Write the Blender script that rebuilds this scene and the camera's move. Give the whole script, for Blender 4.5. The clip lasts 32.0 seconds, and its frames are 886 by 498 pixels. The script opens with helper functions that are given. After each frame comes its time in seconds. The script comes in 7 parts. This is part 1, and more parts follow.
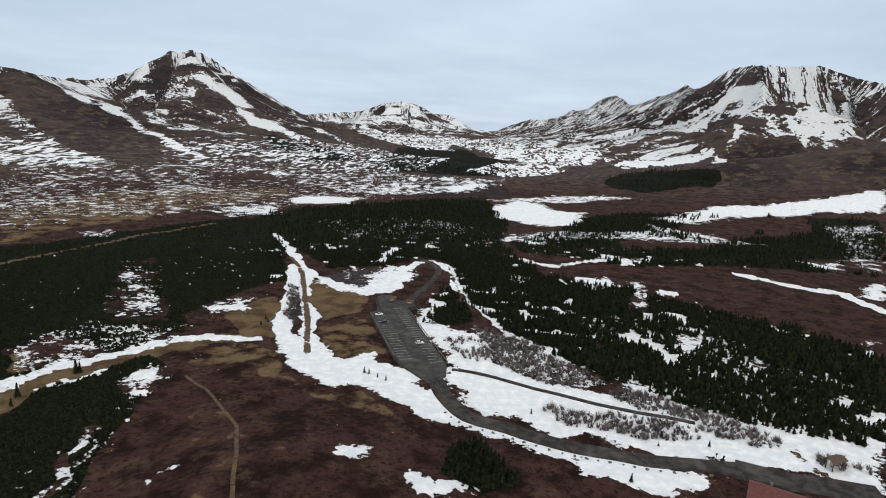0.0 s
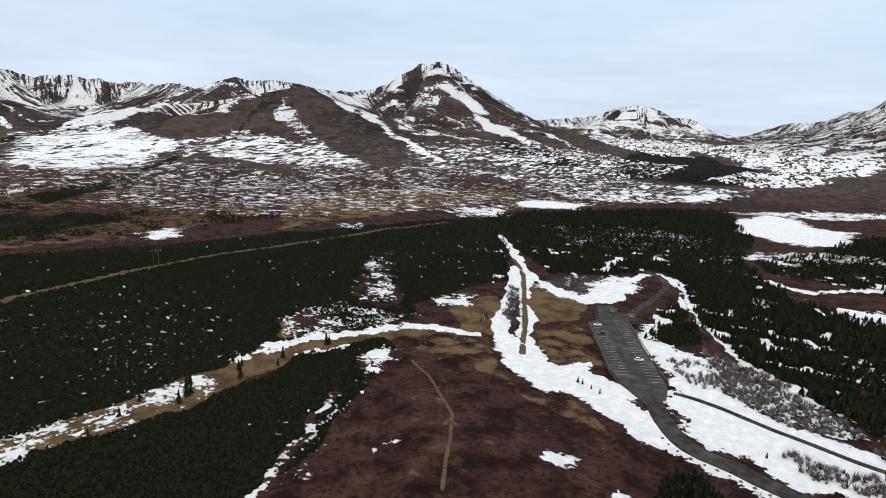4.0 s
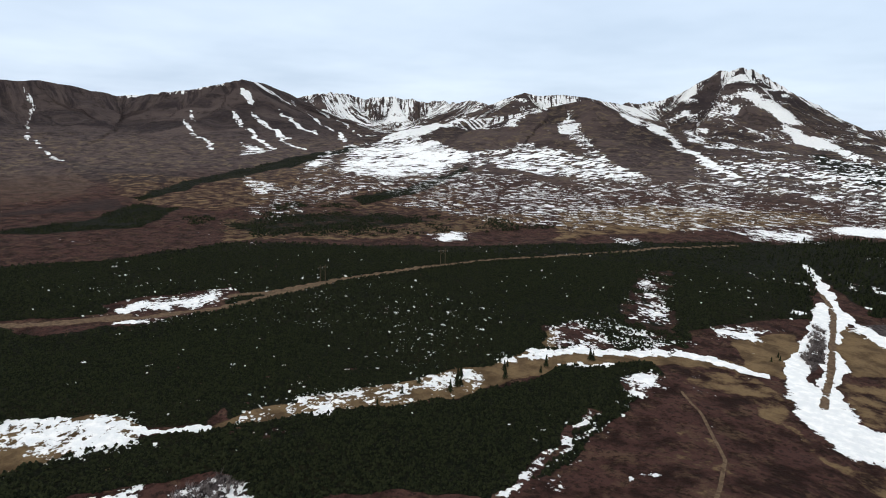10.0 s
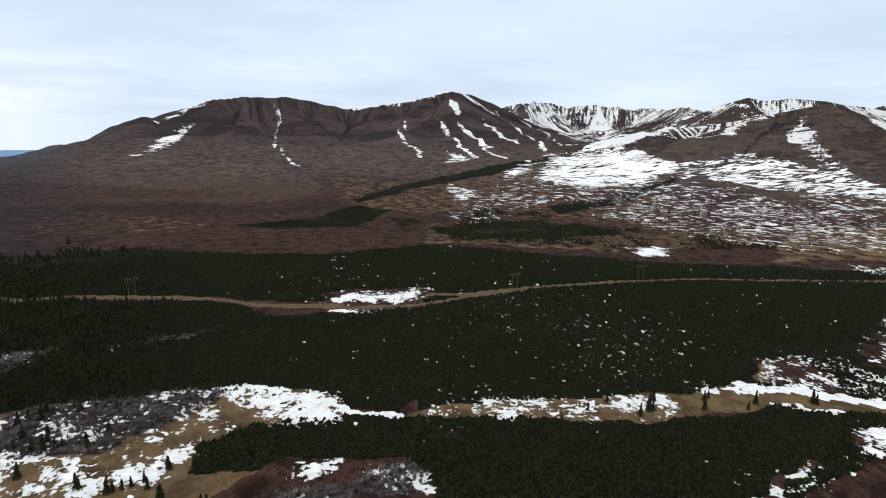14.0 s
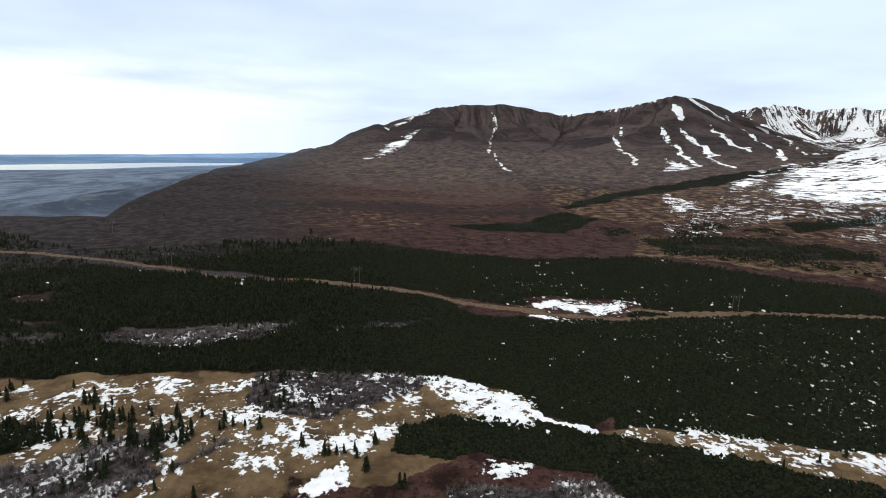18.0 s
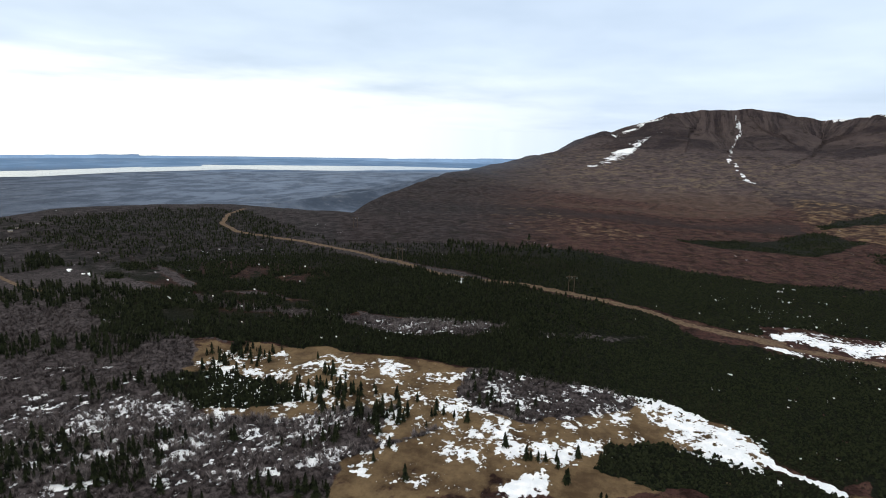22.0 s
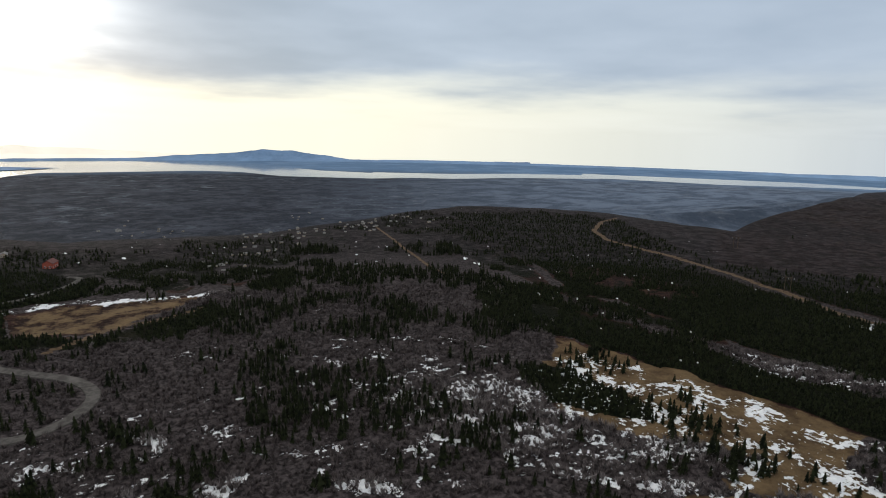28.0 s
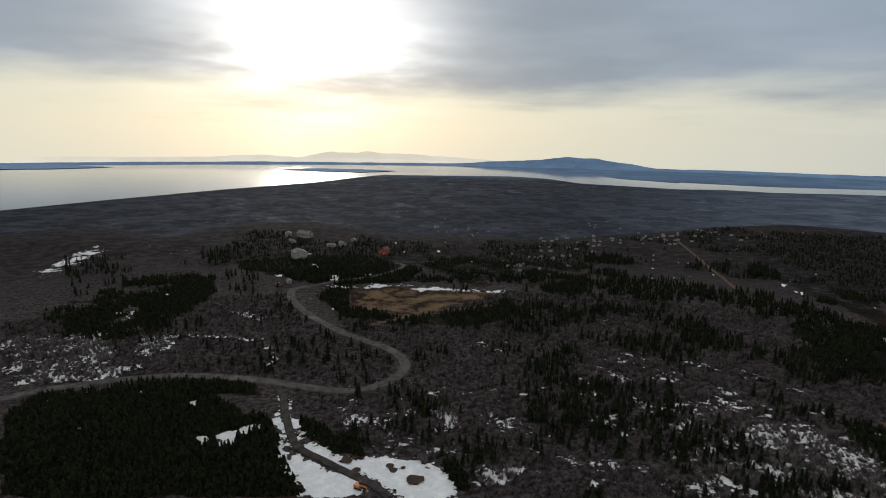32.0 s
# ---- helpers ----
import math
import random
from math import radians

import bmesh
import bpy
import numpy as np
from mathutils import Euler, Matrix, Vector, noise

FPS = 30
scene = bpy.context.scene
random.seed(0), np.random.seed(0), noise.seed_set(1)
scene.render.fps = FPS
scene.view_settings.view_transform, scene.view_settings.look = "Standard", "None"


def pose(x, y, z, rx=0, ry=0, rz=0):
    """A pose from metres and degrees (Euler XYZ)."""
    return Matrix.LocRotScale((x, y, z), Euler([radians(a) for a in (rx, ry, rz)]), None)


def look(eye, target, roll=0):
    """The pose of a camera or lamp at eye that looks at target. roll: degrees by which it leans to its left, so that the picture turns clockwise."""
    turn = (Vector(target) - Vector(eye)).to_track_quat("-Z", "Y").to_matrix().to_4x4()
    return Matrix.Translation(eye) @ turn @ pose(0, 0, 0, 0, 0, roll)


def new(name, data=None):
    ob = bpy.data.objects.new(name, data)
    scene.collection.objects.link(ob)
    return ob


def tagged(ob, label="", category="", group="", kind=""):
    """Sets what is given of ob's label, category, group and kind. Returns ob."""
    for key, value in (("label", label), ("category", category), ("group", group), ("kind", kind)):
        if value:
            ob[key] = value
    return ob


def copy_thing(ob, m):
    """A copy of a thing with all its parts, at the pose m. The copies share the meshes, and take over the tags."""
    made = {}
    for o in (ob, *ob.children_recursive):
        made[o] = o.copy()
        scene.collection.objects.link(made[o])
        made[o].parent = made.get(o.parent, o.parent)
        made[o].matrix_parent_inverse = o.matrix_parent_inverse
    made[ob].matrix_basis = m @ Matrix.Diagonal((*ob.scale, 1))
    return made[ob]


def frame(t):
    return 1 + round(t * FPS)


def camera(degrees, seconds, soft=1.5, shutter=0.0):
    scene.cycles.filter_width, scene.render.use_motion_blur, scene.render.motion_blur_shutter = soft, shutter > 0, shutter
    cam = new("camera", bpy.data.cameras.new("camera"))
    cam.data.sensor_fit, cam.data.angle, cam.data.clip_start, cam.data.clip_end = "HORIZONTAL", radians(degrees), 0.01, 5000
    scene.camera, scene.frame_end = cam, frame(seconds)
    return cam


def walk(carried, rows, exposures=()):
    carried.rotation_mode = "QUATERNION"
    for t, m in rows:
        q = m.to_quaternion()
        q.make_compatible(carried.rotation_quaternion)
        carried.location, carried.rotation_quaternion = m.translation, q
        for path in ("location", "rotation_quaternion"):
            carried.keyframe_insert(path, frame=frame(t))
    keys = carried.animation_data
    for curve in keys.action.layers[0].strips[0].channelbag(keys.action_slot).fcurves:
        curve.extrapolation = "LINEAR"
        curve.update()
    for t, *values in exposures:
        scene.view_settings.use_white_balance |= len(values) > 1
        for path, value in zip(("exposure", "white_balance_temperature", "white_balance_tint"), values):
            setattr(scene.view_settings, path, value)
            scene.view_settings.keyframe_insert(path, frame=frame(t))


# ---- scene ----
cam = camera(74.0, 32.0, 1.0)
ROWS = [
    (0.0, pose(0, 0, 90, 78.46, -2.69, 3.91)),
    (0.5, pose(0, 0, 90, 78.35, -2.72, 7.09)),
    (1.0, pose(0, 0, 90, 78.23, -2.72, 10.58)),
    (1.5, pose(0, 0, 90, 78.10, -2.68, 14.05)),
    (2.0, pose(0, 0, 90, 78.03, -2.62, 17.02)),
    (2.5, pose(0, 0, 90, 77.99, -2.59, 19.54)),
    (3.0, pose(0, 0, 90, 77.97, -2.51, 21.80)),
    (3.5, pose(0, 0, 90, 77.97, -2.46, 23.76)),
    (5.5, pose(0, 0, 90, 77.96, -2.35, 32.25)),
    (6.0, pose(0, 0, 90, 77.95, -2.33, 34.58)),
    (6.5, pose(0, 0, 90, 77.94, -2.21, 37.03)),
    (7.0, pose(0, 0, 90, 77.94, -2.15, 39.16)),
    (7.5, pose(0, 0, 90, 77.98, -2.06, 41.31)),
    (8.0, pose(0, 0, 90, 78.03, -2.02, 43.34)),
    (8.5, pose(0, 0, 90, 78.11, -1.97, 45.37)),
    (9.0, pose(0, 0, 90, 78.15, -1.96, 47.52)),
    (9.5, pose(0, 0, 90, 78.16, -1.90, 49.77)),
    (10.0, pose(0, 0, 90, 78.19, -1.83, 52.29)),
    (10.5, pose(0, 0, 90, 78.20, -1.78, 54.88)),
    (11.0, pose(0, 0, 90, 78.22, -1.71, 57.47)),
    (11.5, pose(0, 0, 90, 78.24, -1.72, 60.02)),
    (12.0, pose(0, 0, 90, 78.27, -1.58, 62.50)),
    (12.5, pose(0, 0, 90, 78.30, -1.55, 65.07)),
    (13.0, pose(0, 0, 90, 78.36, -1.52, 67.44)),
    (13.5, pose(0, 0, 90, 78.42, -1.52, 69.51)),
    (15.5, pose(0, 0, 90, 78.59, -1.58, 77.12)),
    (16.0, pose(0, 0, 90, 78.59, -1.61, 79.77)),
    (16.5, pose(0, 0, 90, 78.59, -1.52, 82.69)),
    (17.0, pose(0, 0, 90, 78.53, -1.48, 85.64)),
    (17.5, pose(0, 0, 90, 78.54, -1.52, 88.51)),
    (18.0, pose(0, 0, 90, 78.52, -1.53, 91.50)),
    (18.5, pose(0, 0, 90, 78.51, -1.48, 94.71)),
    (19.0, pose(0, 0, 90, 78.49, -1.45, 98.15)),
    (19.5, pose(0, 0, 90, 78.50, -1.48, 101.14)),
    (20.0, pose(0, 0, 90, 78.52, -1.51, 103.44)),
    (20.5, pose(0, 0, 90, 78.56, -1.51, 105.52)),
    (21.0, pose(0, 0, 90, 78.59, -1.51, 107.71)),
    (21.5, pose(0, 0, 90, 78.60, -1.53, 110.15)),
    (22.0, pose(0, 0, 90, 78.61, -1.52, 112.81)),
    (22.5, pose(0, 0, 90, 78.63, -1.55, 115.52)),
    (23.0, pose(0, 0, 90, 78.63, -1.50, 118.11)),
    (23.5, pose(0, 0, 90, 78.62, -1.46, 121.54)),
    (24.0, pose(0, 0, 90, 78.59, -1.38, 124.91)),
    (24.5, pose(0, 0, 90, 78.56, -1.41, 128.15)),
    (25.0, pose(0, 0, 90, 78.58, -1.40, 131.30)),
    (25.5, pose(0, 0, 90, 78.60, -1.43, 134.21)),
    (27.5, pose(0, 0, 90, 78.69, -1.26, 145.23)),
    (28.0, pose(0, 0, 90, 78.72, -1.31, 148.19)),
    (28.5, pose(0, 0, 90, 78.76, -1.22, 151.39)),
    (29.0, pose(0, 0, 90, 78.77, -1.17, 154.89)),
    (29.5, pose(0, 0, 90, 78.78, -1.19, 158.71)),
    (30.0, pose(0, 0, 90, 78.79, -1.12, 162.63)),
    (30.5, pose(0, 0, 90, 78.81, -1.10, 166.32)),
    (31.0, pose(0, 0, 90, 78.85, -1.11, 169.93)),
    (31.5, pose(0, 0, 90, 78.88, -1.06, 173.38)),
    (32.0, pose(0, 0, 90, 78.91, -0.95, 176.76)),
]
walk(cam, ROWS, [(0, -0.2), (6, 0.03), (13, 0.05), (19, 0.18), (23, 0.06), (28, -0.5), (32, -1.05)])

# ---- world, sun ----
world = bpy.data.worlds.new("overcast_sky")
scene.world = world
world.use_nodes = True
SUN_AZ, SUN_EL = 189.0, 10.0
a_ = radians(SUN_AZ)
SUN_DIR = Vector((-math.sin(a_) * math.cos(radians(SUN_EL)), math.cos(a_) * math.cos(radians(SUN_EL)), math.sin(radians(SUN_EL))))


def build_world():
    nt = world.node_tree
    N, L = nt.nodes, nt.links
    N.clear()
    out, bg = N.new("ShaderNodeOutputWorld"), N.new("ShaderNodeBackground")
    sky = N.new("ShaderNodeTexSky")
    sky.sky_type, sky.sun_disc = "NISHITA", False
    sky.sun_elevation, sky.sun_rotation = radians(SUN_EL), radians(-SUN_AZ)
    tc = N.new("ShaderNodeTexCoord")

    def math_node(op, a, b=None, c=None):
        n = N.new("ShaderNodeMath")
        n.operation = op
        for i, v in enumerate((a, b, c)):
            if v is None:
                continue
            if isinstance(v, (int, float)):
                n.inputs[i].default_value = v
            else:
                L.new(v, n.inputs[i])
        return n.outputs[0]

    def mix(f, a, b):
        n = N.new("ShaderNodeMix")
        n.data_type = "RGBA"
        for i, v in ((0, f), (6, a), (7, b)):
            if isinstance(v, (int, float)):
                n.inputs[i].default_value = v
            elif isinstance(v, tuple):
                n.inputs[i].default_value = (*v, 1)
            else:
                L.new(v, n.inputs[i])
        return n.outputs[2]

    sep = N.new("ShaderNodeSeparateXYZ")
    L.new(tc.outputs["Generated"], sep.inputs[0])
    up = math_node("MAXIMUM", sep.outputs[2], 0.0)
    # cloud sheets: the direction met with a level layer
    den = math_node("ADD", up, 0.09)
    com = N.new("ShaderNodeCombineXYZ")
    L.new(math_node("DIVIDE", sep.outputs[0], den), com.inputs[0])
    L.new(math_node("DIVIDE", sep.outputs[1], den), com.inputs[1])
    n1 = N.new("ShaderNodeTexNoise")
    n1.inputs["Scale"].default_value, n1.inputs["Detail"].default_value, n1.inputs["Roughness"].default_value = 0.42, 5, 0.5
    L.new(com.outputs[0], n1.inputs["Vector"])
    cloud = N.new("ShaderNodeMapRange")
    cloud.inputs[1].default_value, cloud.inputs[2].default_value = 0.34, 0.68
    L.new(n1.outputs[0], cloud.inputs[0])
    # sun glow through the cloud
    dot = N.new("ShaderNodeVectorMath")
    dot.operation = "DOT_PRODUCT"
    dot.inputs[1].default_value = SUN_DIR
    L.new(tc.outputs["Generated"], dot.inputs[0])
    d = math_node("MAXIMUM", dot.outputs["Value"], 0.0)
    wide = math_node("POWER", d, 0.9)
    near = math_node("POWER", d, 26.0)
    core = math_node("POWER", d, 85.0)
    n2 = N.new("ShaderNodeTexNoise")
    n2.inputs["Scale"].default_value, n2.inputs["Detail"].default_value, n2.inputs["Roughness"].default_value = 1.7, 6, 0.55
    L.new(com.outputs[0], n2.inputs["Vector"])
    veil = math_node("ADD", math_node("MULTIPLY", cloud.outputs[0], 0.8), math_node("MULTIPLY", n2.outputs[0], 0.3))
    shade = mix(math_node("POWER", d, 1.5), (0.54, 0.66, 0.83), (0.48, 0.58, 0.70))
    base = mix(veil, shade, (0.73, 0.85, 1.01))
    # the sheet is thinner and paler overhead
    over = N.new("ShaderNodeMapRange")
    over.interpolation_type = "SMOOTHSTEP"
    over.inputs[1].default_value, over.inputs[2].default_value = 0.27, 0.75
    L.new(up, over.inputs[0])
    base = mix(over.outputs[0], base, (1.38, 1.36, 1.32))
    # bright gap under the cloud sheet, towards the sun
    low = N.new("ShaderNodeMapRange")
    low.interpolation_type = "SMOOTHSTEP"
    low.inputs[1].default_value, low.inputs[2].default_value, low.inputs[3].default_value, low.inputs[4].default_value = 0.03, 0.11, 1.0, 0.0
    L.new(math_node("ADD", sep.outputs[2], math_node("MULTIPLY", math_node("SUBTRACT", n1.outputs[0], 0.5), -0.16)), low.inputs[0])
    gap = math_node("MULTIPLY", math_node("MULTIPLY", low.outputs[0], wide), 0.95)
    base = mix(gap, base, (1.55, 1.51, 1.22))
    glow = math_node("ADD", math_node("MULTIPLY", near, 0.3), math_node("MULTIPLY", core, 4.2))
    glow = math_node("MULTIPLY", glow, math_node("ADD", math_node("MULTIPLY", veil, 0.9), 0.25))
    # a darker bar of cloud between the glow and the gap
    bar = N.new("ShaderNodeMapRange")
    bar.interpolation_type = "SMOOTHSTEP"
    bar.inputs[1].default_value, bar.inputs[2].default_value, bar.inputs[3].default_value = 0.065, 0.14, 0.35
    L.new(math_node("ADD", up, math_node("MULTIPLY", math_node("SUBTRACT", n2.outputs[0], 0.5), 0.10)), bar.inputs[0])
    glow = math_node("MULTIPLY", glow, bar.outputs[0])
    add = N.new("ShaderNodeMix")
    add.data_type, add.blend_type = "RGBA", "ADD"
    add.inputs[0].default_value = 1.0
    L.new(base, add.inputs[6])
    g3 = mix(glow, (0, 0, 0), (1.0, 0.975, 0.92))
    n3 = g3.node
    n3.clamp_factor = False
    L.new(g3, add.inputs[7])
    both = N.new("ShaderNodeMix")
    both.data_type, both.blend_type = "RGBA", "ADD"
    both.inputs[0].default_value = 0.012
    L.new(add.outputs[2], both.inputs[6])
    L.new(sky.outputs[0], both.inputs[7])
    L.new(both.outputs[2], bg.inputs["Color"])
    bg.inputs["Strength"].default_value = 1.0
    L.new(bg.outputs[0], out.inputs[0])


build_world()
sun = new("sun", bpy.data.lights.new("sun", "SUN"))
sun.data.energy, sun.data.angle, sun.data.color = 0.7, radians(12), (1.0, 0.93, 0.82)
sun.matrix_world = look(Vector((0, 0, 900)) + SUN_DIR * 100, (0, 0, 900))

# ---- materials ----
class Nodes:
    """A small builder of node materials."""

    def __init__(self, name, rough=0.9):
        self.mat = bpy.data.materials.new(name)
        self.mat.use_nodes = True
        self.t = self.mat.node_tree
        self.b = self.t.nodes["Principled BSDF"]
        self.b.inputs["Roughness"].default_value = rough
        self.b.inputs["Specular IOR Level"].default_value = 0.04

    def put(self, socket, v):
        if isinstance(v, (int, float)):
            socket.default_value = v
        elif isinstance(v, tuple):
            socket.default_value = (*v, 1) if len(v) == 3 and socket.type == "RGBA" else v
        else:
            self.t.links.new(v, socket)

    def node(self, kind, **inputs):
        n = self.t.nodes.new("ShaderNode" + kind)
        for k, v in inputs.items():
            self.put(n.inputs[k.replace("_", " ")], v)
        return n

    def math(self, op, a, b=0.0):
        n = self.t.nodes.new("ShaderNodeMath")
        n.operation = op
        self.put(n.inputs[0], a)
        self.put(n.inputs[1], b)
        return n.outputs[0]

    def mix(self, f, a, b, kind="MIX"):
        n = self.t.nodes.new("ShaderNodeMix")
        n.data_type, n.blend_type = "RGBA", kind
        self.put(n.inputs[0], f)
        self.put(n.inputs[6], a)
        self.put(n.inputs[7], b)
        return n.outputs[2]

    def span(self, v, a, b, c=0.0, d=1.0):
        n = self.t.nodes.new("ShaderNodeMapRange")
        n.interpolation_type = "SMOOTHSTEP"
        for i, q in enumerate((v, a, b, c, d)):
            self.put(n.inputs[i], q)
        return n.outputs[0]

    def noise(self, scale, detail=4, rough=0.55, stretch=None, coord=None):
        c = coord or self.t.nodes.new("ShaderNodeNewGeometry").outputs["Position"]
        if stretch:
            m = self.t.nodes.new("ShaderNodeMapping")
            m.inputs["Scale"].default_value = stretch
            self.t.links.new(c, m.inputs["Vector"])
            c = m.outputs[0]
        n = self.node("TexNoise", Scale=scale, Detail=detail, Roughness=rough)
        self.t.links.new(c, n.inputs["Vector"])
        return n.outputs[0]

    def drift(self, scale, detail=4, rough=0.55):
        """Patches drawn out down the valley by the wind."""
        c = self.t.nodes.new("ShaderNodeNewGeometry").outputs["Position"]
        v = self.t.nodes.new("ShaderNodeMapping")
        v.inputs["Rotation"].default_value, v.inputs["Scale"].default_value = (0, 0, radians(-27)), (1, 0.34, 0.6)
        self.t.links.new(c, v.inputs["Vector"])
        n = self.node("TexNoise", Scale=scale, Detail=detail, Roughness=rough)
        self.t.links.new(v.outputs[0], n.inputs["Vector"])
        return n.outputs[0]

    def attr(self, name):
        n = self.t.nodes.new("ShaderNodeAttribute")
        n.attribute_name = name
        return n.outputs["Fac"]

    def bump(self, h, strength=0.5, dist=1.0):
        n = self.node("Bump", Height=h, Strength=strength, Distance=dist)
        self.t.links.new(n.outputs[0], self.b.inputs["Normal"])

    def colour(self, v):
        self.put(self.b.inputs["Base Color"], v)
        return self.mat


def plain(name, c, rough=0.7, scale=1.5, vary=0.25, metal=0.0):
    """A worn surface: one colour that wavers at two scales."""
    m = Nodes(name, rough)
    m.b.inputs["Specular IOR Level"].default_value = 0.5 if rough < 0.6 else 0.1
    m.b.inputs["Metallic"].default_value = metal
    co = m.t.nodes.new("ShaderNodeTexCoord").outputs["Object"]
    n = m.math("ADD", m.noise(scale, 4, 0.6, None, co), m.math("MULTIPLY", m.noise(scale * 9, 3, 0.6, None, co), 0.5))
    f = m.span(n, 0.45, 1.05)
    lo = tuple(v * (1 - vary) for v in c)
    hi = tuple(min(1, v * (1 + vary)) for v in c)
    m.bump(n, 0.2, 0.02)
    return m.colour(m.mix(f, lo, hi))


def ground_material():
    m = Nodes("hill_ground", 0.92)
    big = m.noise(0.012, 5, 0.6)
    far, steep = m.attr("far"), m.attr("steep")
    lean, along = m.attr("lean"), m.attr("along")
    down = m.node("CombineXYZ", X=m.math("MULTIPLY", lean, 1.8), Y=m.math("MULTIPLY", along, 0.9)).outputs[0]
    mid = m.mix(steep, m.mix(far, m.noise(0.09, 6, 0.65), m.noise(0.06, 6, 0.7)), m.noise(1.0, 6, 0.68, None, down))
    fine = m.noise(0.55, 6, 0.72)
    heath = m.mix(m.span(mid, 0.38, 0.62), (0.016, 0.008, 0.007), (0.067, 0.032, 0.0265))
    heath = m.mix(m.math("MULTIPLY", m.span(m.noise(0.11, 8, 0.78), 0.5, 0.62), 0.4), heath, (0.125, 0.082, 0.05))
    heath = m.mix(m.span(fine, 0.48, 0.62, 0, 0.85), heath, (0.011, 0.0065, 0.005))
    rock = m.mix(m.span(mid, 0.4, 0.6), (0.026, 0.021, 0.022), (0.085, 0.068, 0.064))
    col = m.mix(m.attr("rock"), heath, rock)
    col = m.mix(m.math("MULTIPLY", m.span(m.math("ADD", m.attr("rib"), m.math("MULTIPLY", m.math("SUBTRACT", mid, 0.5), 0.6)), 0.42, 0.75), 0.7), col, (0.017, 0.013, 0.013))
    col = m.mix(m.math("MULTIPLY", m.span(m.math("SUBTRACT", 1.0, m.attr("rib")), 0.55, 0.85), 0.3), col, (0.10, 0.075, 0.055))
    # distance haze in the colour: far slopes turn greyer and more purple
    col = m.mix(m.span(far, 0, 0.6, 0, 0.78), col, m.mix(m.span(mid, 0.4, 0.6), (0.029, 0.0228, 0.0255), (0.080, 0.062, 0.060)))
    # pale dead grass in flecks over the far slopes
    tan = m.math("MULTIPLY", m.span(m.noise(0.045, 7, 0.72), 0.51, 0.58), m.span(far, 0.1, 0.6, 0, 0.75))
    col = m.mix(m.math("MULTIPLY", tan, m.span(m.attr("rock"), 0.2, 0.8, 1, 0.15)), col, (0.112, 0.085, 0.058))
    col = m.mix(m.math("MULTIPLY", m.span(m.noise(0.028, 7, 0.74), 0.54, 0.62), m.span(far, 0.1, 0.6, 0, 0.65)), col, (0.02, 0.016, 0.015))
    grass = m.mix(m.span(mid, 0.35, 0.65), (0.062, 0.041, 0.023), (0.15, 0.104, 0.057))
    grass = m.mix(m.span(fine, 0.45, 0.7, 0.0, 0.5), grass, (0.06, 0.035, 0.02))
    col = m.mix(m.span(m.math("ADD", m.attr("grass"), m.math("ADD", m.math("MULTIPLY", m.math("SUBTRACT", mid, 0.5), 1.5), m.math("MULTIPLY", m.math("SUBTRACT", fine, 0.5), 0.8))), 0.4, 0.62), col, grass)
    scrub = m.mix(m.span(fine, 0.4, 0.62), (0.018, 0.0152, 0.0154), (0.078, 0.066, 0.067))
    col = m.mix(m.span(m.math("ADD", m.attr("scrub"), m.math("MULTIPLY", m.math("SUBTRACT", mid, 0.5), 1.2)), 0.4, 0.62), col, scrub)
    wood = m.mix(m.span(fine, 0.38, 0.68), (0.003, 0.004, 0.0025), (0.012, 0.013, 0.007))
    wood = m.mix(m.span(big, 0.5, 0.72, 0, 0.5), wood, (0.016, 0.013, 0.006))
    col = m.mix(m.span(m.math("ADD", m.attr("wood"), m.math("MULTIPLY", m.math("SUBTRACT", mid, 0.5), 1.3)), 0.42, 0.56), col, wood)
    # low land: distance haze is put into its blue-grey colours
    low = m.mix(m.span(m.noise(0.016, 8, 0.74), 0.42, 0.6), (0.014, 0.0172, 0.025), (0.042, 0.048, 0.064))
    low = m.mix(m.attr("haze_tint"), low, m.mix(m.span(m.noise(0.007, 7, 0.7), 0.42, 0.6), (0.066, 0.088, 0.125), (0.135, 0.17, 0.23)))
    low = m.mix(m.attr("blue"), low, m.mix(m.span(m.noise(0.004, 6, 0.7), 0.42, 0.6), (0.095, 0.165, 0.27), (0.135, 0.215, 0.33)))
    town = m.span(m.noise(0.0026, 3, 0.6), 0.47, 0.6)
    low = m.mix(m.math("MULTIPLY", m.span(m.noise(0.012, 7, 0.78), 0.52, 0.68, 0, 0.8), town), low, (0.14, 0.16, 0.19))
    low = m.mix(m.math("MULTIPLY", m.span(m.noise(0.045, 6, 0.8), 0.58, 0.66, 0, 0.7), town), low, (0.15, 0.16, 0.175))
    # leafless brown woods along the edge of the bench
    bare = m.mix(m.span(m.noise(0.13, 6, 0.7), 0.42, 0.62), (0.010, 0.0087, 0.009), (0.037, 0.031, 0.032))
    bare = m.mix(m.span(m.noise(0.03, 6, 0.7), 0.55, 0.64, 0, 0.8), bare, (0.008, 0.009, 0.007))
    col = m.mix(m.math("MULTIPLY", m.attr("bare"), m.span(m.attr("grass"), 0.3, 0.6, 0.85, 0.1)), col, bare)
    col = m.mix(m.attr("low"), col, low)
    dirt = m.mix(m.span(fine, 0.35, 0.65), (0.068, 0.046, 0.03), (0.14, 0.098, 0.065))
    col = m.mix(m.span(m.math("ADD", m.attr("dirt"), m.math("MULTIPLY", m.math("SUBTRACT", fine, 0.5), 0.5)), 0.4, 0.6), col, dirt)
    patch = m.math("SUBTRACT", m.noise(0.085, 8, 0.68), 0.5)
    tiny = m.math("SUBTRACT", m.noise(0.5, 4, 0.6), 0.5)
    inw = m.span(m.attr("wood"), 0.4, 0.8)
